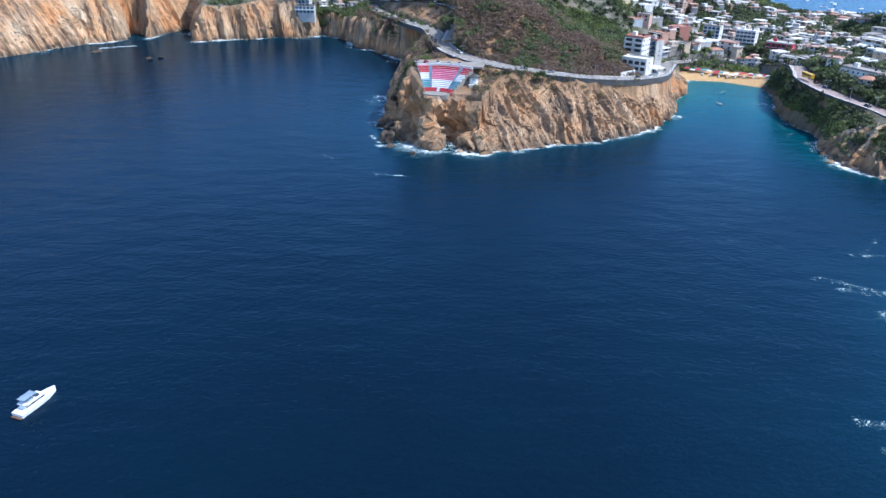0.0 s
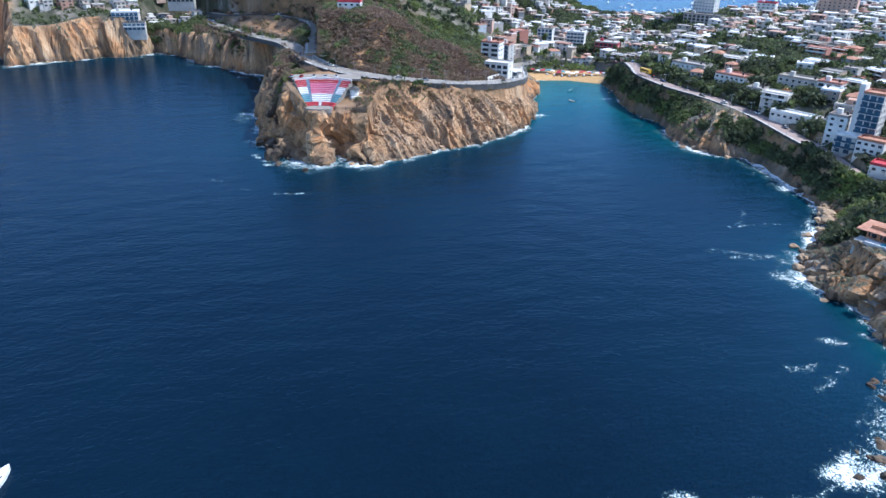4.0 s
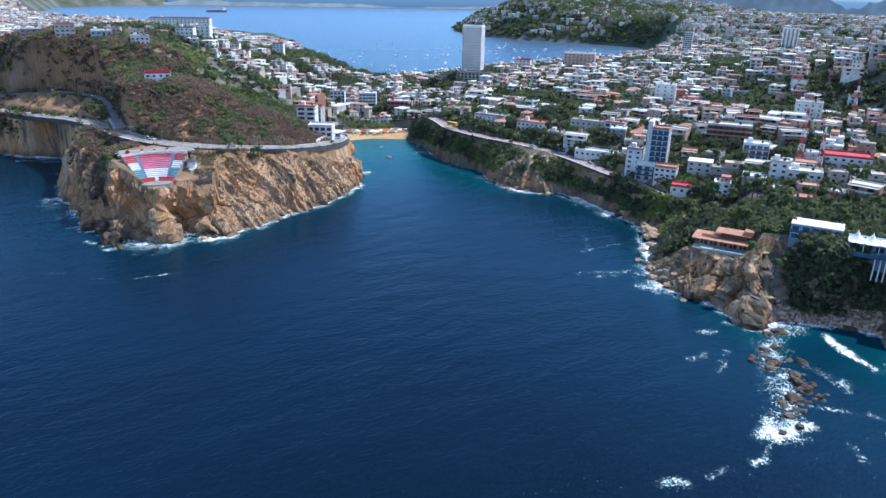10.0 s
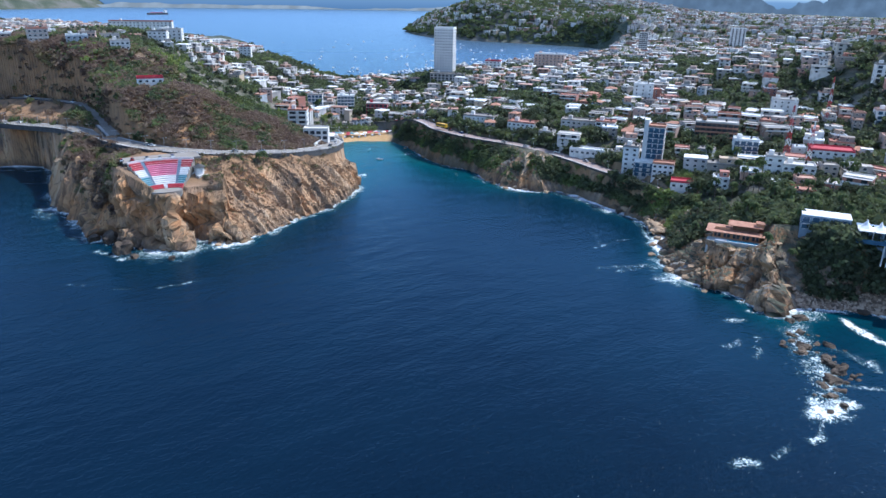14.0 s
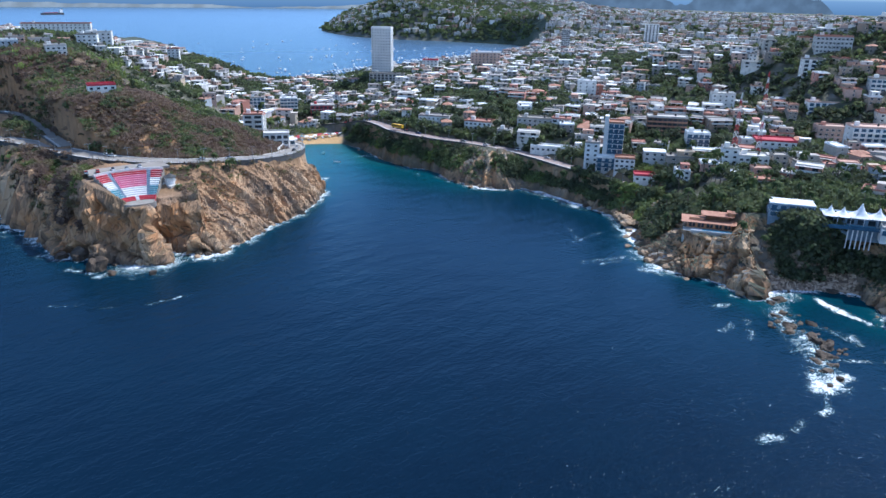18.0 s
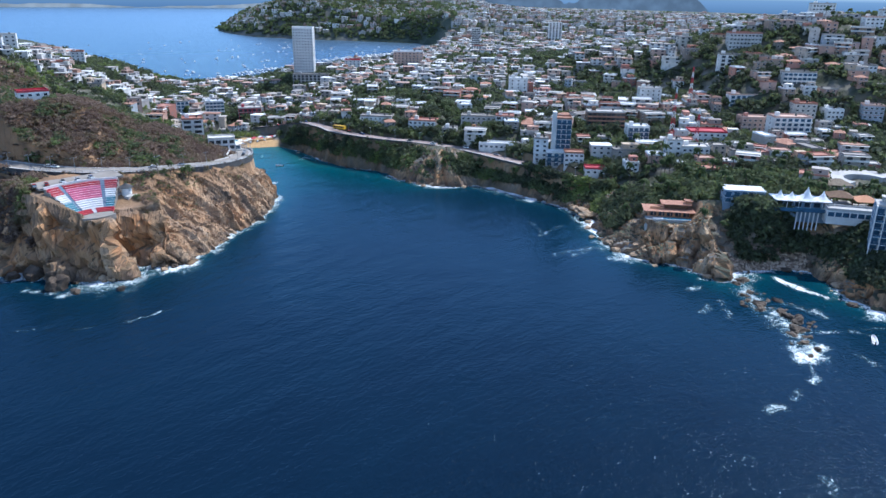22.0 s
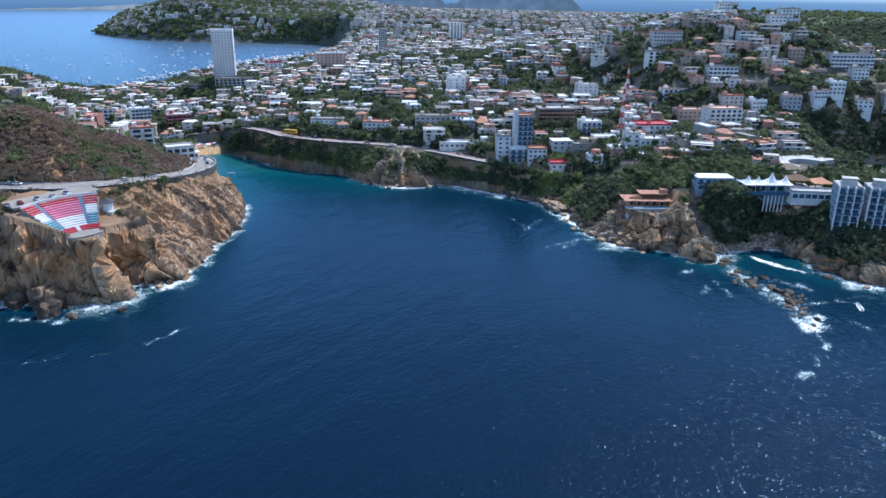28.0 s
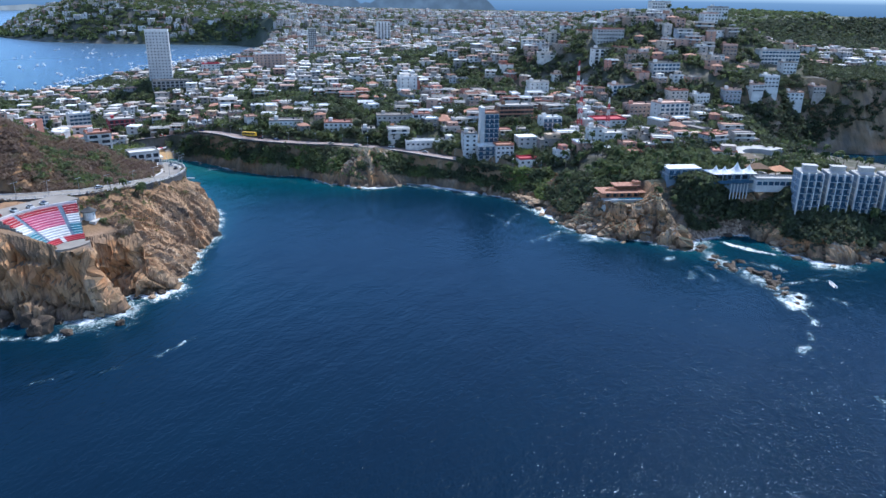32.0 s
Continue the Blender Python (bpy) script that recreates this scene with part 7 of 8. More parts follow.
# single trees and palms
def tree(seed, r, h):
    q = np.random.default_rng(seed)
    t = thing("tree", 0, 0, 0, 0, "broad green tree with a short forked trunk", "tree", "single trees")
    bm = bmesh.new()
    cyl(bm, 0, 0, -1, h * .55, .32, .2, 8)
    for k in range(4):
        a = k * 1.6 + q.random()
        lo = len(bm.verts)
        cyl(bm, 0, 0, 0, h * .45, .15, .07, 6)
        bm.verts.ensure_lookup_table()
        bmesh.ops.transform(bm, matrix=Matrix.Translation((0, 0, h * .5)) @ Matrix.Rotation(a, 4, "Z") @ Matrix.Rotation(.75, 4, "X"), verts=bm.verts[lo:])
    part("trunk", bm, M_TRUNK, t)
    v = leaf_cloud(420, 11, .085, q, .7, .45) * r + (0, 0, h)
    me = np_mesh("crown", v, np.arange(len(v)).reshape(-1, 4), M_LEAF, {"tone": np.full(len(v), q.uniform(.15, .75))})
    part("crown", me, None, t)
    return t


def palm(seed, h):
    q = np.random.default_rng(seed)
    t = thing("palm_tree", 0, 0, 0, 0, "slender coconut palm with a ragged crown of fronds", "palm tree", "palms")
    bm = bmesh.new()
    lean = q.uniform(-.9, .9, 2)
    rows = []
    for k in range(7):
        f = k / 6
        rows.append([bm.verts.new((lean[0] * f * f + (.24 - .1 * f) * math.cos(a), lean[1] * f * f + (.24 - .1 * f) * math.sin(a), -1 + (h + 1) * f)) for a in [math.pi / 3 * i for i in range(6)]])
    for a, b in zip(rows[:-1], rows[1:]):
        for i in range(6):
            bm.faces.new((a[i], a[(i + 1) % 6], b[(i + 1) % 6], b[i]))
    part("trunk", bm, M_TRUNK, t)
    V, F, T = [], [], []
    for k in range(18):
        a, up, ln = k * 2.4 + q.normal(0, .15), q.uniform(-.1, .95), q.uniform(2.4, 3.4)
        ca, sa = math.cos(a), math.sin(a)
        pts = []
        for j in range(6):
            f = j / 5
            rr, zz = ln * f * (1 - .12 * f), ln * (up * f - 1.05 * f * f)
            wd = .62 * math.sin(math.pi * (.12 + .85 * f)) + .04
            for sg in (-1, 0, 1):
                pts.append((lean[0] + rr * ca - sg * wd * sa, lean[1] + rr * sa + sg * wd * ca, h + zz - abs(sg) * wd * .45))
        o = len(V)
        V += pts
        for j in range(5):
            for sg in range(2):
                F.append((o + 3 * j + sg, o + 3 * j + sg + 1, o + 3 * j + sg + 4, o + 3 * j + sg + 3))
        T += [q.uniform(.1, .9)] * len(pts)
    part("crown", np_mesh("crown", np.array(V), np.array(F), M_PALM, {"tone": np.array(T)}), None, t)
    return t


trees = [tree(s, r, h) for s, r, h in ((1, 3.6, 4.6), (2, 4.4, 5.4), (3, 3.0, 3.8), (4, 5.0, 5.6))]
palms = [palm(s, h) for s, h in ((5, 8.0), (6, 10.0), (7, 11.5), (8, 6.5))]


def plant(protos_, spot, used=[]):
    """Sets single plants down; the first of each kind is itself used."""
    for k, (px, py, pz) in enumerate(spot):
        p = protos_[k % len(protos_)]
        m = pose(px, py, pz, 0, 0, prng.uniform(0, 360))
        sc = prng.uniform(.85, 1.2)
        if p.name not in used:
            used.append(p.name)
            p.matrix_basis = m
        else:
            copy_thing(p, m @ Matrix.Diagonal((sc, sc, sc, 1)))


x, y, z = spots(225, 330, 150, 560, 420, lambda x, y: ~seaward(x, y), 1.5, 0, 17, 11)
plant(trees, list(zip(x, y, z))[:110])
x1, y1, z1 = spots(150, 290, 40, 240, 260, lambda x, y: np.ones(len(x), bool), 1.5, 0, 12, 12)
x2, y2, z2 = spots(240, 420, 240, 600, 300, lambda x, y: np.ones(len(x), bool), 1.0, 0, 16, 13)
x3, y3, z3 = spots(185, 300, 535, 640, 140, lambda x, y: np.ones(len(x), bool), 1.0, 0, 16, 14)
plant(palms, (list(zip(x1, y1, z1))[:75] + list(zip(x2, y2, z2))[:60] + list(zip(x3, y3, z3))[:25]))
x4, y4, z4 = spots(560, 680, 60, 320, 90, lambda x, y: land(x, y, False)[0] > 82, 1.0, 0, 16, 15)
plant(palms, list(zip(x4, y4, z4 + 1.5))[:40])
for px, py in ((52, 404), (57, 401), (46, 406), (61, 402)):
    plant(palms, [(px, py - 8, gz(px, py - 8))])

# planted terrace beside the theatre and the scrubby brow of the cliff
q = np.random.default_rng(61)
x, y = q.uniform(14, 70, 420), q.uniform(372, 404, 420)
d = coast_field(x, y)[0]
k = (np.hypot(x - 3, y - 392) > 19) & (np.hypot(x - 22.5, y - 390) > 4.5) & off_roads(x, y, 2) & (d > 13) & (fbm(x / 8, y / 8, 2, 66) > -.2)
x, y = x[k], y[k]
z = land(x, y)[0]
scatter("terrace_bushes", "brown scrub and green bushes beside the kiosk", x, y, z - .2, q.uniform(.6, 1.5, len(x)), q.random(len(x)), M_SCRUB, 50, .15, 5)
k = q.random(len(x)) < .22
scatter("terrace_shrubs", "small green shrubs planted beside the theatre", x[k], y[k], z[k], q.uniform(.8, 1.7, k.sum()), .4 + .4 * q.random(k.sum()), M_LEAF, 60, .15, 6)


# ---------- rocks ----------
def boulder(seed, label, mt, name="rock"):
    r = np.random.default_rng(seed)
    bm = bmesh.new()
    bmesh.ops.create_icosphere(bm, subdivisions=3, radius=1)
    cuts = [(Vector(r.normal(0, 1, 3)).normalized(), r.uniform(.45, .85)) for _ in range(12)]
    off = Vector(r.uniform(0, 50, 3))
    for v in bm.verts:
        for nrm, lim in cuts:
            d = v.co.dot(nrm)
            if d > lim:
                v.co -= nrm * (d - lim) * .9
        v.co *= 1 + .38 * noise.noise(v.co * 1.9 + off) + .20 * noise.noise(v.co * 4.8 + off)
        v.co.z *= .8
    me = done(bm, name, mt)
    return tagged(new(name, me), label, "rock", "shore rocks")


rocks = [boulder(s, "dark wave-washed rock standing in the surf", M_ROCK2) for s in (1, 2, 3)] + [boulder(s, "tan boulder on the shore", M_ROCK3) for s in (4, 5, 6, 7)]
rr = np.random.default_rng(17)
_set = []


def set_rock(k, x, y, z, sx, sy, sz):
    m = pose(x, y, z, rr.uniform(-15, 15), rr.uniform(-15, 15), rr.uniform(0, 360)) @ Matrix.Diagonal((sx, sy, sz, 1))
    if k not in _set:
        _set.append(k)
        rocks[k].matrix_basis = pose(x, y, z, 0, 0, rr.uniform(0, 360))
        rocks[k].data.transform(Matrix.Diagonal((2.2, 2.0, 1.8, 1)))
    else:
        copy_thing(rocks[k], m @ Matrix.Diagonal((1 / 2.2, 1 / 2.0, 1 / 1.8, 1)))


for k in range(7):
    set_rock(k, (-10, -20, 20, 150, 160, 172, 205)[k], (352, 378, 356, 150, 185, 215, 345)[k], .4, 1, 1, 1)
for _ in range(26):
    f = rr.random()
    set_rock(int(rr.integers(3, 7)), 200 + 16 * f + rr.normal(0, 2), 226 + 22 * f + rr.normal(0, 3), 2.2 + rr.random(), *(rr.uniform(1.2, 3.0) * np.array((1.5, 1.1, .8))))
set_rock(1, -229, 585, .3, 6, 3.5, 2.2), set_rock(2, -222, 592, .2, 3.5, 2.4, 1.6), set_rock(0, -282, 612, .2, 7, 4, 2)
set_rock(0, -24.5, 374, 1.0, 5.6, 4.6, 7.0), set_rock(1, -17, 384, 2.0, 6.5, 5.0, 7.5), set_rock(2, -23, 394, 1.5, 5.5, 5.0, 6.0)
set_rock(1, -22, 366, .3, 3.2, 2.5, 2.2), set_rock(2, -16, 375, .4, 2.6, 2, 1.6), set_rock(0, -30, 402, 1.0, 3.5, 3.6, 3.0)
for x, y, s in ((155, 136, 2.6), (150, 137, 1.8), (142, 130, 2.2), (138, 132, 1.7), (132, 125, 3.0), (128, 123, 2.6), (140, 119, 2.2), (129, 115, 2.3), (126, 113, 2.8), (122, 108, 2.8), (115, 107, 3.0), (109, 108, 1.9), (104, 104, 2.0), (101, 99, 1.9), (123, 104, 1.5), (94, 100, 1.2)):
    set_rock(int(rr.integers(3)), x, y, .1, s * 1.25, s * .95, s * .85)
    for _ in range(3):
        q = s * rr.uniform(.3, .65)
        set_rock(int(rr.integers(3)), x + rr.normal(0, 1.0) * s, y + rr.normal(0, 1.0) * s, -.1, q * 1.4, q, q * .8)
cs = [COAST_HEADLAND, COAST_INLET[3:], COAST_COVES[:9], COAST_QUEBRADA[7:19]]
for line, cnt, mx in zip(cs, (36, 56, 34, 16), (2.8, 2.6, 2.8, 3.0)):
    for _ in range(cnt):
        k = int(rr.integers(len(line) - 1))
        f = rr.random()
        x, y = line[k][0] * (1 - f) + line[k + 1][0] * f + rr.normal(0, 2.0), line[k][1] * (1 - f) + line[k + 1][1] * f + rr.normal(0, 2.0)
        s = rr.uniform(.7, mx)
        set_rock(int(rr.integers(3)) if rr.random() < .5 else int(rr.integers(3, 7)), x, y, max(0, gz(x, y)) * .8, s * 1.2, s, s * .85)
# tumbled boulders on the rocky point
for _ in range(45):
    x, y = rr.uniform(152, 196), rr.uniform(140, 236)
    d = coast_field([x], [y])[0][0]
    if 1.5 < d < 26 and not taken(np.array([x]), np.array([y]), 0)[0]:
        s = rr.uniform(.8, 2.3)
        set_rock(int(rr.integers(3, 7)), x, y, gz(x, y) - .35 * s, s * 1.9, s * 1.1, s * .55)


def cobbles():
    """Cobble beach in the little cove, one heap of stones."""
    bm = bmesh.new()
    bmesh.ops.create_icosphere(bm, subdivisions=1, radius=1)
    bv = np.array([v.co for v in bm.verts])
    bf = np.array([[v.index for v in f.verts] for f in bm.faces])
    bm.free()
    n = 2000
    f, g = rr.random(n), np.abs(rr.normal(0, 6.5, n))
    x, y = 167 + 21 * f + g * .85 + rr.normal(0, 1.5, n), 141 - 28 * f + g * .5 + rr.normal(0, 1.5, n)
    z = land(x, y)[0]
    V, F = [], []
    for k in np.nonzero((z > -.6) & (z < 9))[0]:
        s = rr.uniform(.5, 1.5)
        F.append(bf + len(V) * len(bv))
        V.append(bv * (s * rr.uniform(.8, 1.5), s * rr.uniform(.7, 1.2), s * .7) * rr.uniform(.85, 1.15, bv.shape) + (x[k], y[k], z[k] + .2))
    tagged(new("cobble_beach", np_mesh("cobble_beach", np.concatenate(V), np.concatenate(F), M_COBBLE)), "heaped tan cobbles and boulders in the small cove", "stones", kind="stuff")


cobbles()


# ---------- vehicles ----------
def car():
    c = thing("car", 0, 0, 0, 0, "small parked car with dark windows", "car", "cars on the roads")
    bm = bmesh.new()
    box(bm, -2.1, 2.1, -.85, .85, .35, .95)
    bmesh.ops.bevel(bm, geom=bm.edges[:], offset=.12, segments=2, affect="EDGES")
    part("body", bm, M_CAR, c)
    bm = bmesh.new()
    v = box(bm, -1.3, 1.1, -.75, .75, .95, 1.45)
    for q in v[4:]:
        q.co.x *= .7
        q.co.y *= .85
    part("cabin", bm, M_GLASS, c, "dark glazed cabin")
    bm = bmesh.new()
    box(bm, -.85, .7, -.6, .6, 1.45, 1.5)
    part("roof", bm, M_CAR, c)
    for x in (-1.3, 1.3):
        for y in (-.8, .8):
            bm = bmesh.new()
            cyl(bm, 0, 0, -.1, .1, .33, .33, 10)
            bmesh.ops.rotate(bm, verts=bm.verts, matrix=Matrix.Rotation(math.pi / 2, 3, "X"))
            bmesh.ops.translate(bm, verts=bm.verts, vec=(x, y, .33))
            part("wheel", bm, M_DARK, c)
    return c


cars = car()
cars.matrix_basis = pose(-4, 409, 35.5, 0, 0, 70)
for x, y, z, r in ((3, 408, 35.5, 75), (9, 406, 35.5, 72), (15, 405, 35.5, 80), (-9, 410, 35.5, 70)):
    copy_thing(cars, pose(x, y, z, 0, 0, r))
for pts, half, cnt in ((ROAD_COAST, 2.0, 14), (ROAD_TOWN, 2.0, 12), (ROAD_UPPER, 1.5, 4)):
    P = smooth_line(pts, 3.0)
    for k in range(cnt):
        i = int(rr.integers(2, len(P) - 3))
        t = P[i + 1] - P[i]
        n_ = Vector((t.y, -t.x, 0)).normalized() * half * rr.choice([-1, 1])
        copy_thing(cars, Matrix.Translation(P[i] + n_ + Vector((0, 0, .02))) @ Matrix.Rotation(math.atan2(t.y, t.x), 4, "Z"))
for _ in range(14):
    x, y = rr.uniform(205, 262), rr.uniform(556, 590)
    copy_thing(cars, pose(x, y, gz(x, y) + .1, 0, 0, rr.uniform(0, 360)))


def bus():
    b = thing("bus", 234, 440, 22.8, 0, "yellow bus with dark windows standing at the road bend", "bus")
    bm = bmesh.new()
    box(bm, -5, 5, -1.25, 1.25, .45, 3.0)
    bmesh.ops.bevel(bm, geom=bm.edges[:], offset=.15, segments=2, affect="EDGES")
    part("body", bm, M_YELLOW, b)
    for s in (-1, 1):
        for k in range(6):
            bm = bmesh.new()
            box(bm, -4.4 + 1.5 * k, -3.1 + 1.5 * k, s * 1.26 - .02, s * 1.26 + .02, 1.6, 2.5)
            part("window", bm, M_GLASS, b)
    for x in (-3.2, 3.0):
        for s in (-1, 1):
            bm = bmesh.new()
            cyl(bm, 0, 0, -.15, .15, .5, .5, 12)
            bmesh.ops.rotate(bm, verts=bm.verts, matrix=Matrix.Rotation(math.pi / 2, 3, "X"))
            bmesh.ops.translate(bm, verts=bm.verts, vec=(x, s * 1.12, .5))
            part("wheel", bm, M_DARK, b)
    b.matrix_basis = pose(233, 441, 22.7, 0, 0, 96)


bus()


# ---------- boats ----------
def boat(ln, label, sail=False):
    b = thing("boat", 0, 0, 0, 0, label, "boat", "moored boats")
    bm = bmesh.new()
    rows = []
    for f in np.linspace(0, 1, 7):
        x = ln * (f - .5)
        w = ln * .16 * (1 - max(0, f - .45) ** 2 * 3.2) if f < .99 else .02
        rows.append([bm.verts.new(p) for p in ((x, -w, ln * .11), (x, -w * .75, -.3), (x, w * .75, -.3), (x, w, ln * .11))])
    for a, c in zip(rows[:-1], rows[1:]):
        for k in range(4):
            bm.faces.new((a[k], c[k], c[(k + 1) % 4], a[(k + 1) % 4]))
    bm.faces.new(rows[0][::-1]), bm.faces.new(rows[-1])
    bmesh.ops.recalc_face_normals(bm, faces=bm.faces)
    part("hull", bm, M_BOAT, b)
    bm = bmesh.new()
    v = box(bm, -ln * .2, ln * .16, -ln * .1, ln * .1, ln * .11, ln * .22)
    for q in v[4:]:
        q.co.x *= .75
    part("cabin", bm, M_BOAT, b)
    bm = bmesh.new()
    box(bm, -ln * .16, ln * .12, -ln * .102, ln * .102, ln * .15, ln * .19)
    part("cabin_window", bm, M_GLASS, b)
    if sail:
        bm = bmesh.new()
        cyl(bm, ln * .05, 0, ln * .1, ln * .85, .05, .03, 6)
        part("mast", bm, M_STEEL, b)
    return b


boats = [boat(5.5, "small white motor boat at a mooring"), boat(8, "white motor yacht at a mooring"), boat(9, "white cabin cruiser at a mooring"), boat(13, "large white motor yacht in the bay")]
bset = []


def moor(k, x, y, r):
    m = pose(x, y, .05, 0, 0, r)
    if k in bset:
        copy_thing(boats[k], m)
    else:
        bset.append(k)
        boats[k].matrix_basis = m


nb = 0
while nb < 125:
    x, y = rr.uniform(430, 1150), rr.uniform(870, 1750)
    if rr.random() > math.exp(-max(0, y - 960) / 260):
        continue
    if coast_field([x], [y])[0][0] > -14:
        continue
    moor(int(rr.choice([0, 0, 0, 1, 1, 1, 2, 3])), x, y, rr.normal(30, 25))
    nb += 1
# marina rows along the quay
for k in range(60):
    x, y = 800 + 7.0 * (k % 30) + rr.normal(0, 1), 958 + 24 * (k // 30) + rr.normal(0, 2)
    if coast_field([x], [y])[0][0] < -5:
        moor(int(rr.choice([1, 1, 1, 1, 1, 3, 2])), x, y, 90 + rr.normal(0, 5))
for k in range(36):
    x, y = 560 + 4.6 * k, 915 + .55 * k + rr.normal(0, 3) + 18 * (k % 2)
    if coast_field([x], [y])[0][0] < -5:
        moor(int(rr.choice([1, 1, 1, 1, 1, 3, 2])), x, y, 90 + rr.normal(0, 8))


def skiff(x, y, rot, ln, mt, label):
    """A small open boat with benches."""
    b = thing("skiff", x, y, .05, rot, label, "boat", "open boats")
    bm = bmesh.new()
    rows = []
    for f in np.linspace(0, 1, 7):
        px = ln * (f - .5)
        w = ln * .14 * (1 - max(0, f - .45) ** 2 * 3.2) if f < .99 else .03
        zt = .55 + .35 * f * f
        rows.append([bm.verts.new(p) for p in ((px, -w, zt), (px, -w * .6, -.2), (px, w * .6, -.2), (px, w, zt), (px, w * .85, zt), (px, w * .5, .1), (px, -w * .5, .1), (px, -w * .85, zt))])
    for a, c in zip(rows[:-1], rows[1:]):
        for k in range(8):
            bm.faces.new((a[k], c[k], c[(k + 1) % 8], a[(k + 1) % 8]))
    bm.faces.new(rows[0][::-1]), bm.faces.new(rows[-1])
    bmesh.ops.recalc_face_normals(bm, faces=bm.faces)
    part("hull", bm, mt, b)
    for f in (-.3, -.05, .18):
        bm = bmesh.new()
        box(bm, ln * f - .15, ln * f + .15, -ln * .1, ln * .1, .38, .45)
        part("bench", bm, M_WOOD, b)
    bm = bmesh.new()
    box(bm, -ln * .5 - .35, -ln * .5, -.2, .2, .1, .95)
    part("outboard_motor", bm, M_DARK, b)


skiff(204, 494, 40, 7.5, M_TEAL, "teal open fishing boat moored in the inlet")
skiff(190, 462, 120, 5.5, M_BOAT, "small white open boat in the inlet")
skiff(122, 82, 10, 7.5, M_BOAT, "white open boat beside the reef")


def yacht():
    y = thing("motor_yacht", -101.5, 148.5, 0, 70, "white three-deck motor yacht under way near the cliffs", "yacht")
    ln = 15.0
    bm = bmesh.new()
    rows = []
    for f in np.linspace(0, 1, 10):
        x = ln * (f - .5)
        w = 2.2 * (1 - max(0, f - .5) ** 2 * 3.6) + .02
        rows.append([bm.verts.new(p) for p in ((x, -w, 1.5 + .5 * f), (x, -w * .8, -.5), (x, w * .8, -.5), (x, w, 1.5 + .5 * f))])
    for a, c in zip(rows[:-1], rows[1:]):
        for k in range(4):
            bm.faces.new((a[k], c[k], c[(k + 1) % 4], a[(k + 1) % 4]))
    bm.faces.new(rows[0][::-1]), bm.faces.new(rows[-1])
    bmesh.ops.recalc_face_normals(bm, faces=bm.faces)
    part("hull", bm, M_BOAT, y)
    for nm, q, m, tp in (("main_cabin", (-5, 2.6, -1.75, 1.75, 1.6, 3.3), M_BOAT, .85), ("window_band", (-4.7, 2.1, -1.72, 1.72, 2.4, 2.95), M_GLASS, .92), ("flybridge", (-5.5, .8, -1.6, 1.6, 3.3, 3.6), M_BOAT, 1), ("screen", (-.6, .7, -1.4, 1.4, 3.6, 4.2), M_GLASS, .8), ("hardtop", (-5.2, -.2, -1.5, 1.5, 5.0, 5.15), M_BLUEGREY, 1), ("seats", (-4, -1.5, -1.2, 1.2, 3.6, 4.0), M_BLUEGREY, 1)):
        bm = bmesh.new()
        v = box(bm, *q)
        for p in v[4:]:
            p.co.x = p.co.x * tp
            p.co.y = p.co.y * (1 - (1 - tp) * .4)
        part(nm, bm, m, y)
    for x in (-3.8, -.7):
        for s in (-1.3, 1.3):
            bm = bmesh.new()
            cyl(bm, x, s, 3.6, 5.1, .06, .06, 6)
            part("post", bm, M_STEEL, y)
    bm = bmesh.new()
    box(bm, -8.3, -7.5, -1.9, 1.9, .2, .5)
    part("bathing_platform", bm, M_WOOD, y)
    y.matrix_basis = y.matrix_basis @ Matrix.Diagonal((.8, .8, .8, 1))


yacht()


def ship():
    s = thing("tanker", 1108, 3358, 0, 188, "dark tanker with a white bridge anchored in the bay", "ship")
    for nm, q, m in (("hull", (-48, 48, -7, 7, -1, 8), M_HULL), ("bridge", (-44, -32, -6, 6, 8, 20), M_BOAT), ("funnel", (-46, -44.1, -2, 2, 8, 24), M_DARK), ("deck_pipes", (-25, 35, -1.5, 1.5, 8, 9.5), M_RED)):
        bm = bmesh.new()
        v = box(bm, *q)
        if nm == "hull":
            for k in (1, 2, 5, 6):
                v[k].co.y *= .15
        part(nm, bm, m, s)


ship()

# ---------- street furniture, masts, beach ----------
def lamp(h=7.5):
    l = thing("street_lamp", 0, 0, 0, 0, "tall grey street lamp with two arms", "street lamp", "street lamps")
    bm = bmesh.new()
    cyl(bm, 0, 0, -.3, h, .11, .07, 8)
    part("pole", bm, M_STEEL, l)
    for s in (-1, 1):
        bm = bmesh.new()
        box(bm, min(0, s * 1.5), max(0, s * 1.5), -.05, .05, h - .1, h), box(bm, min(s * 1.1, s * 1.8), max(s * 1.1, s * 1.8), -.14, .14, h - .16, h - .02)
        part("arm", bm, M_STEEL, l)
    return l


lp = lamp()
P1 = offset_line(ROAD_COAST, 5.9, .15, 17.0) + offset_line(ROAD_TOWN, 5.2, .15, 19.0)
lp.matrix_basis = Matrix.Translation(P1[0])
for p in P1[1:]:
    copy_thing(lp, Matrix.Translation(p))


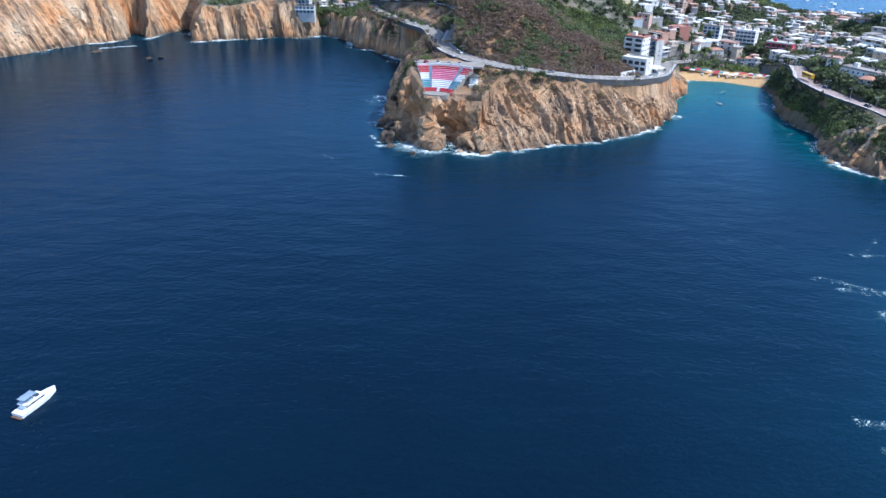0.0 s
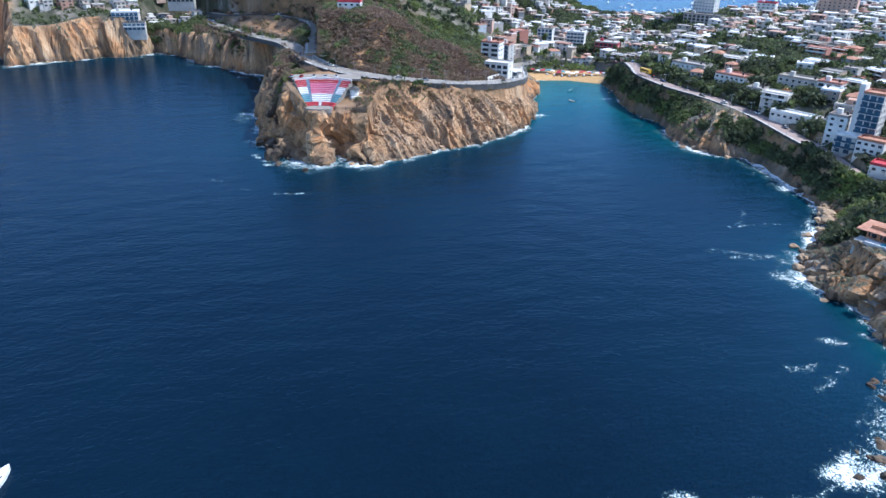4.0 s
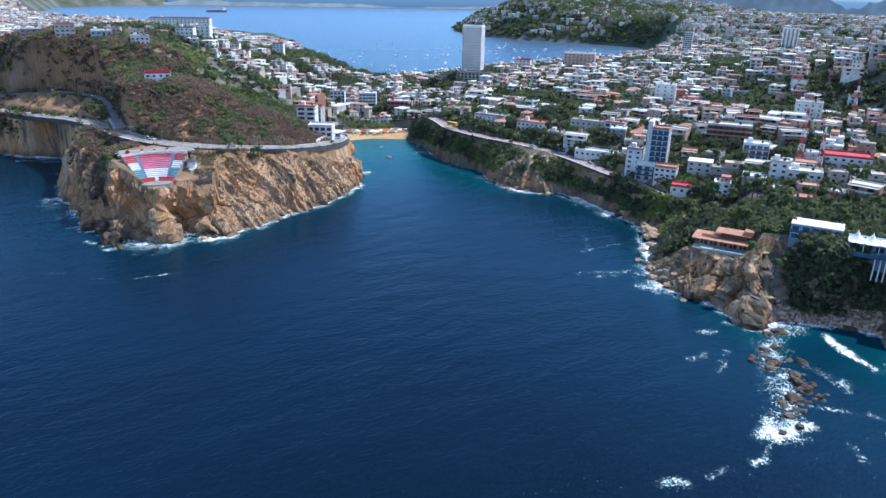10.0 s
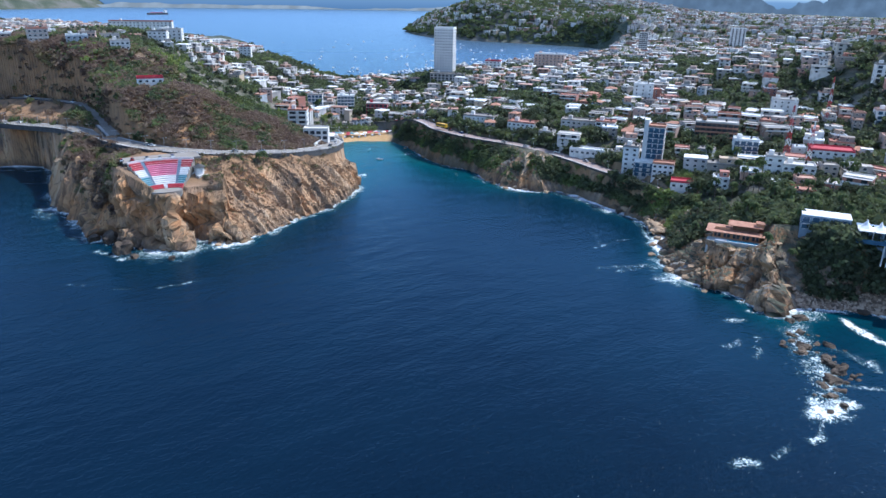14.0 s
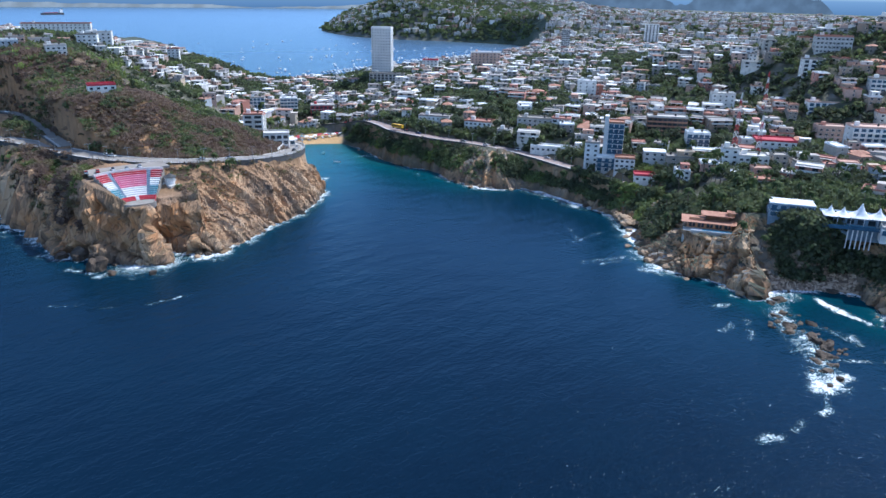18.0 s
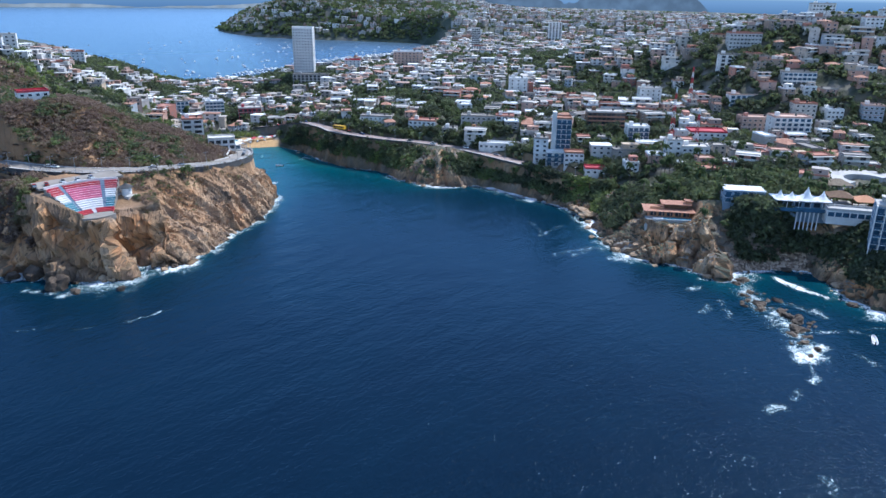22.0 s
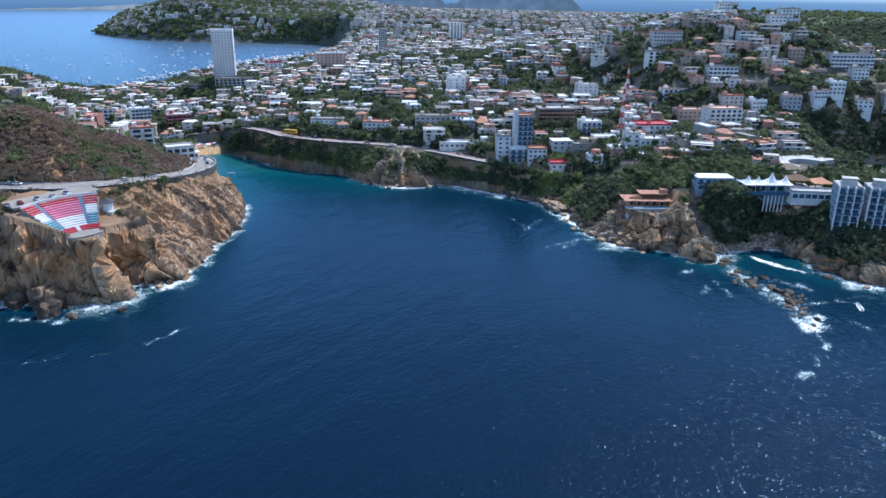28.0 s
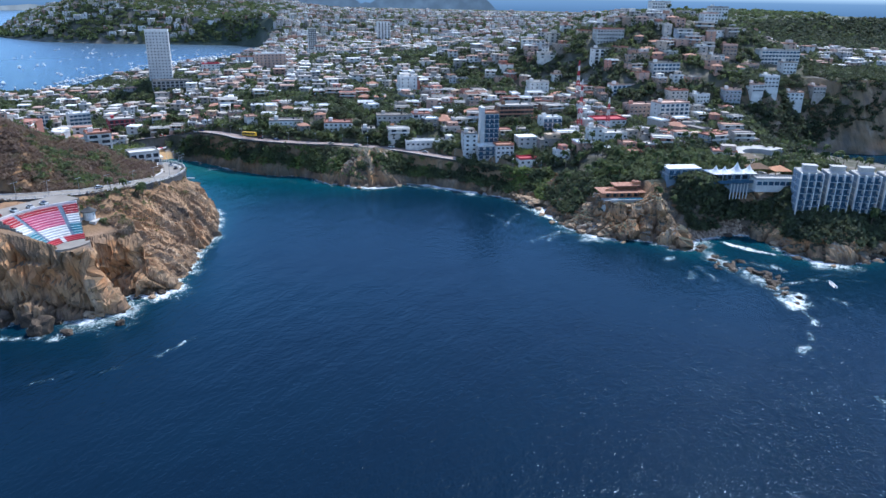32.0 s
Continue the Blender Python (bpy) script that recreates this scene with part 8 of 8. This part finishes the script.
def mast(x, y, z, h):
    m = thing("radio_mast", x, y, z, 20, "red and white lattice radio mast", "mast", "radio masts")
    n = int(h / 4)
    for k in range(n):
        bm = bmesh.new()
        w0, w1 = 1.5 * (1 - k / n) + .25, 1.5 * (1 - (k + 1) / n) + .25
        z0, z1 = k * 4.0, k * 4.0 + 4.0
        c0 = [Vector((sx * w0, sy * w0, z0)) for sx, sy in ((-1, -1), (1, -1), (1, 1), (-1, 1))]
        c1 = [Vector((sx * w1, sy * w1, z1)) for sx, sy in ((-1, -1), (1, -1), (1, 1), (-1, 1))]
        for i in range(4):
            for a, b in ((c0[i], c1[i]), (c0[i], c1[(i + 1) % 4]), (c0[(i + 1) % 4], c1[i]), (c1[i], c1[(i + 1) % 4])):
                d = (b - a)
                u = d.orthogonal().normalized() * .09
                v = d.cross(u).normalized() * .09
                q = [bm.verts.new(e + s1 * u + s2 * v) for e in (a, b) for s1, s2 in ((1, 1), (-1, 1), (-1, -1), (1, -1))]
                for f in range(4):
                    bm.faces.new((q[f], q[(f + 1) % 4], q[4 + (f + 1) % 4], q[4 + f]))
        part("lattice_section", bm, M_RED if k % 2 else M_WHITE, m)


mast(292, 197, 27, 30), mast(312, 218, 28, 36), mast(395, 230, 38, 34)


def parasol(col):
    p = thing("beach_awning", 0, 0, 0, 0, "striped canvas awning on thin poles over the sand", "awning", "beach awnings")
    bm = bmesh.new()
    hip(bm, 3.6, 3.0, 2.3, .7, .1)
    part("canopy", bm, col, p)
    for sx in (-1, 1):
        for sy in (-1, 1):
            bm = bmesh.new()
            cyl(bm, sx * 1.6, sy * 1.3, -.3, 2.2, .05, .05, 6)
            part("pole", bm, M_STEEL, p)
    return p


awn = [parasol(M_RED), parasol(M_CANVAS), parasol(M_TEAL)]
for k in range(26):
    f = k / 25
    x, y = 196 + 52 * f + rr.normal(0, 1.0), 548 - 22 * f + rr.normal(0, 1.4)
    m = pose(x, y, gz(x, y), 0, 0, -25 + rr.normal(0, 6))
    if k < 3:
        awn[k].matrix_basis = m
    else:
        copy_thing(awn[int(rr.integers(3))], m)
for k in range(7):
    x, y = 205 + 5.5 * k, 541 - 2.2 * k
    copy_thing(boats[0], pose(x, y, gz(x, y) + .3, 0, 0, 70 + rr.normal(0, 8)) @ Matrix.Diagonal((.8, .8, .8, 1)))
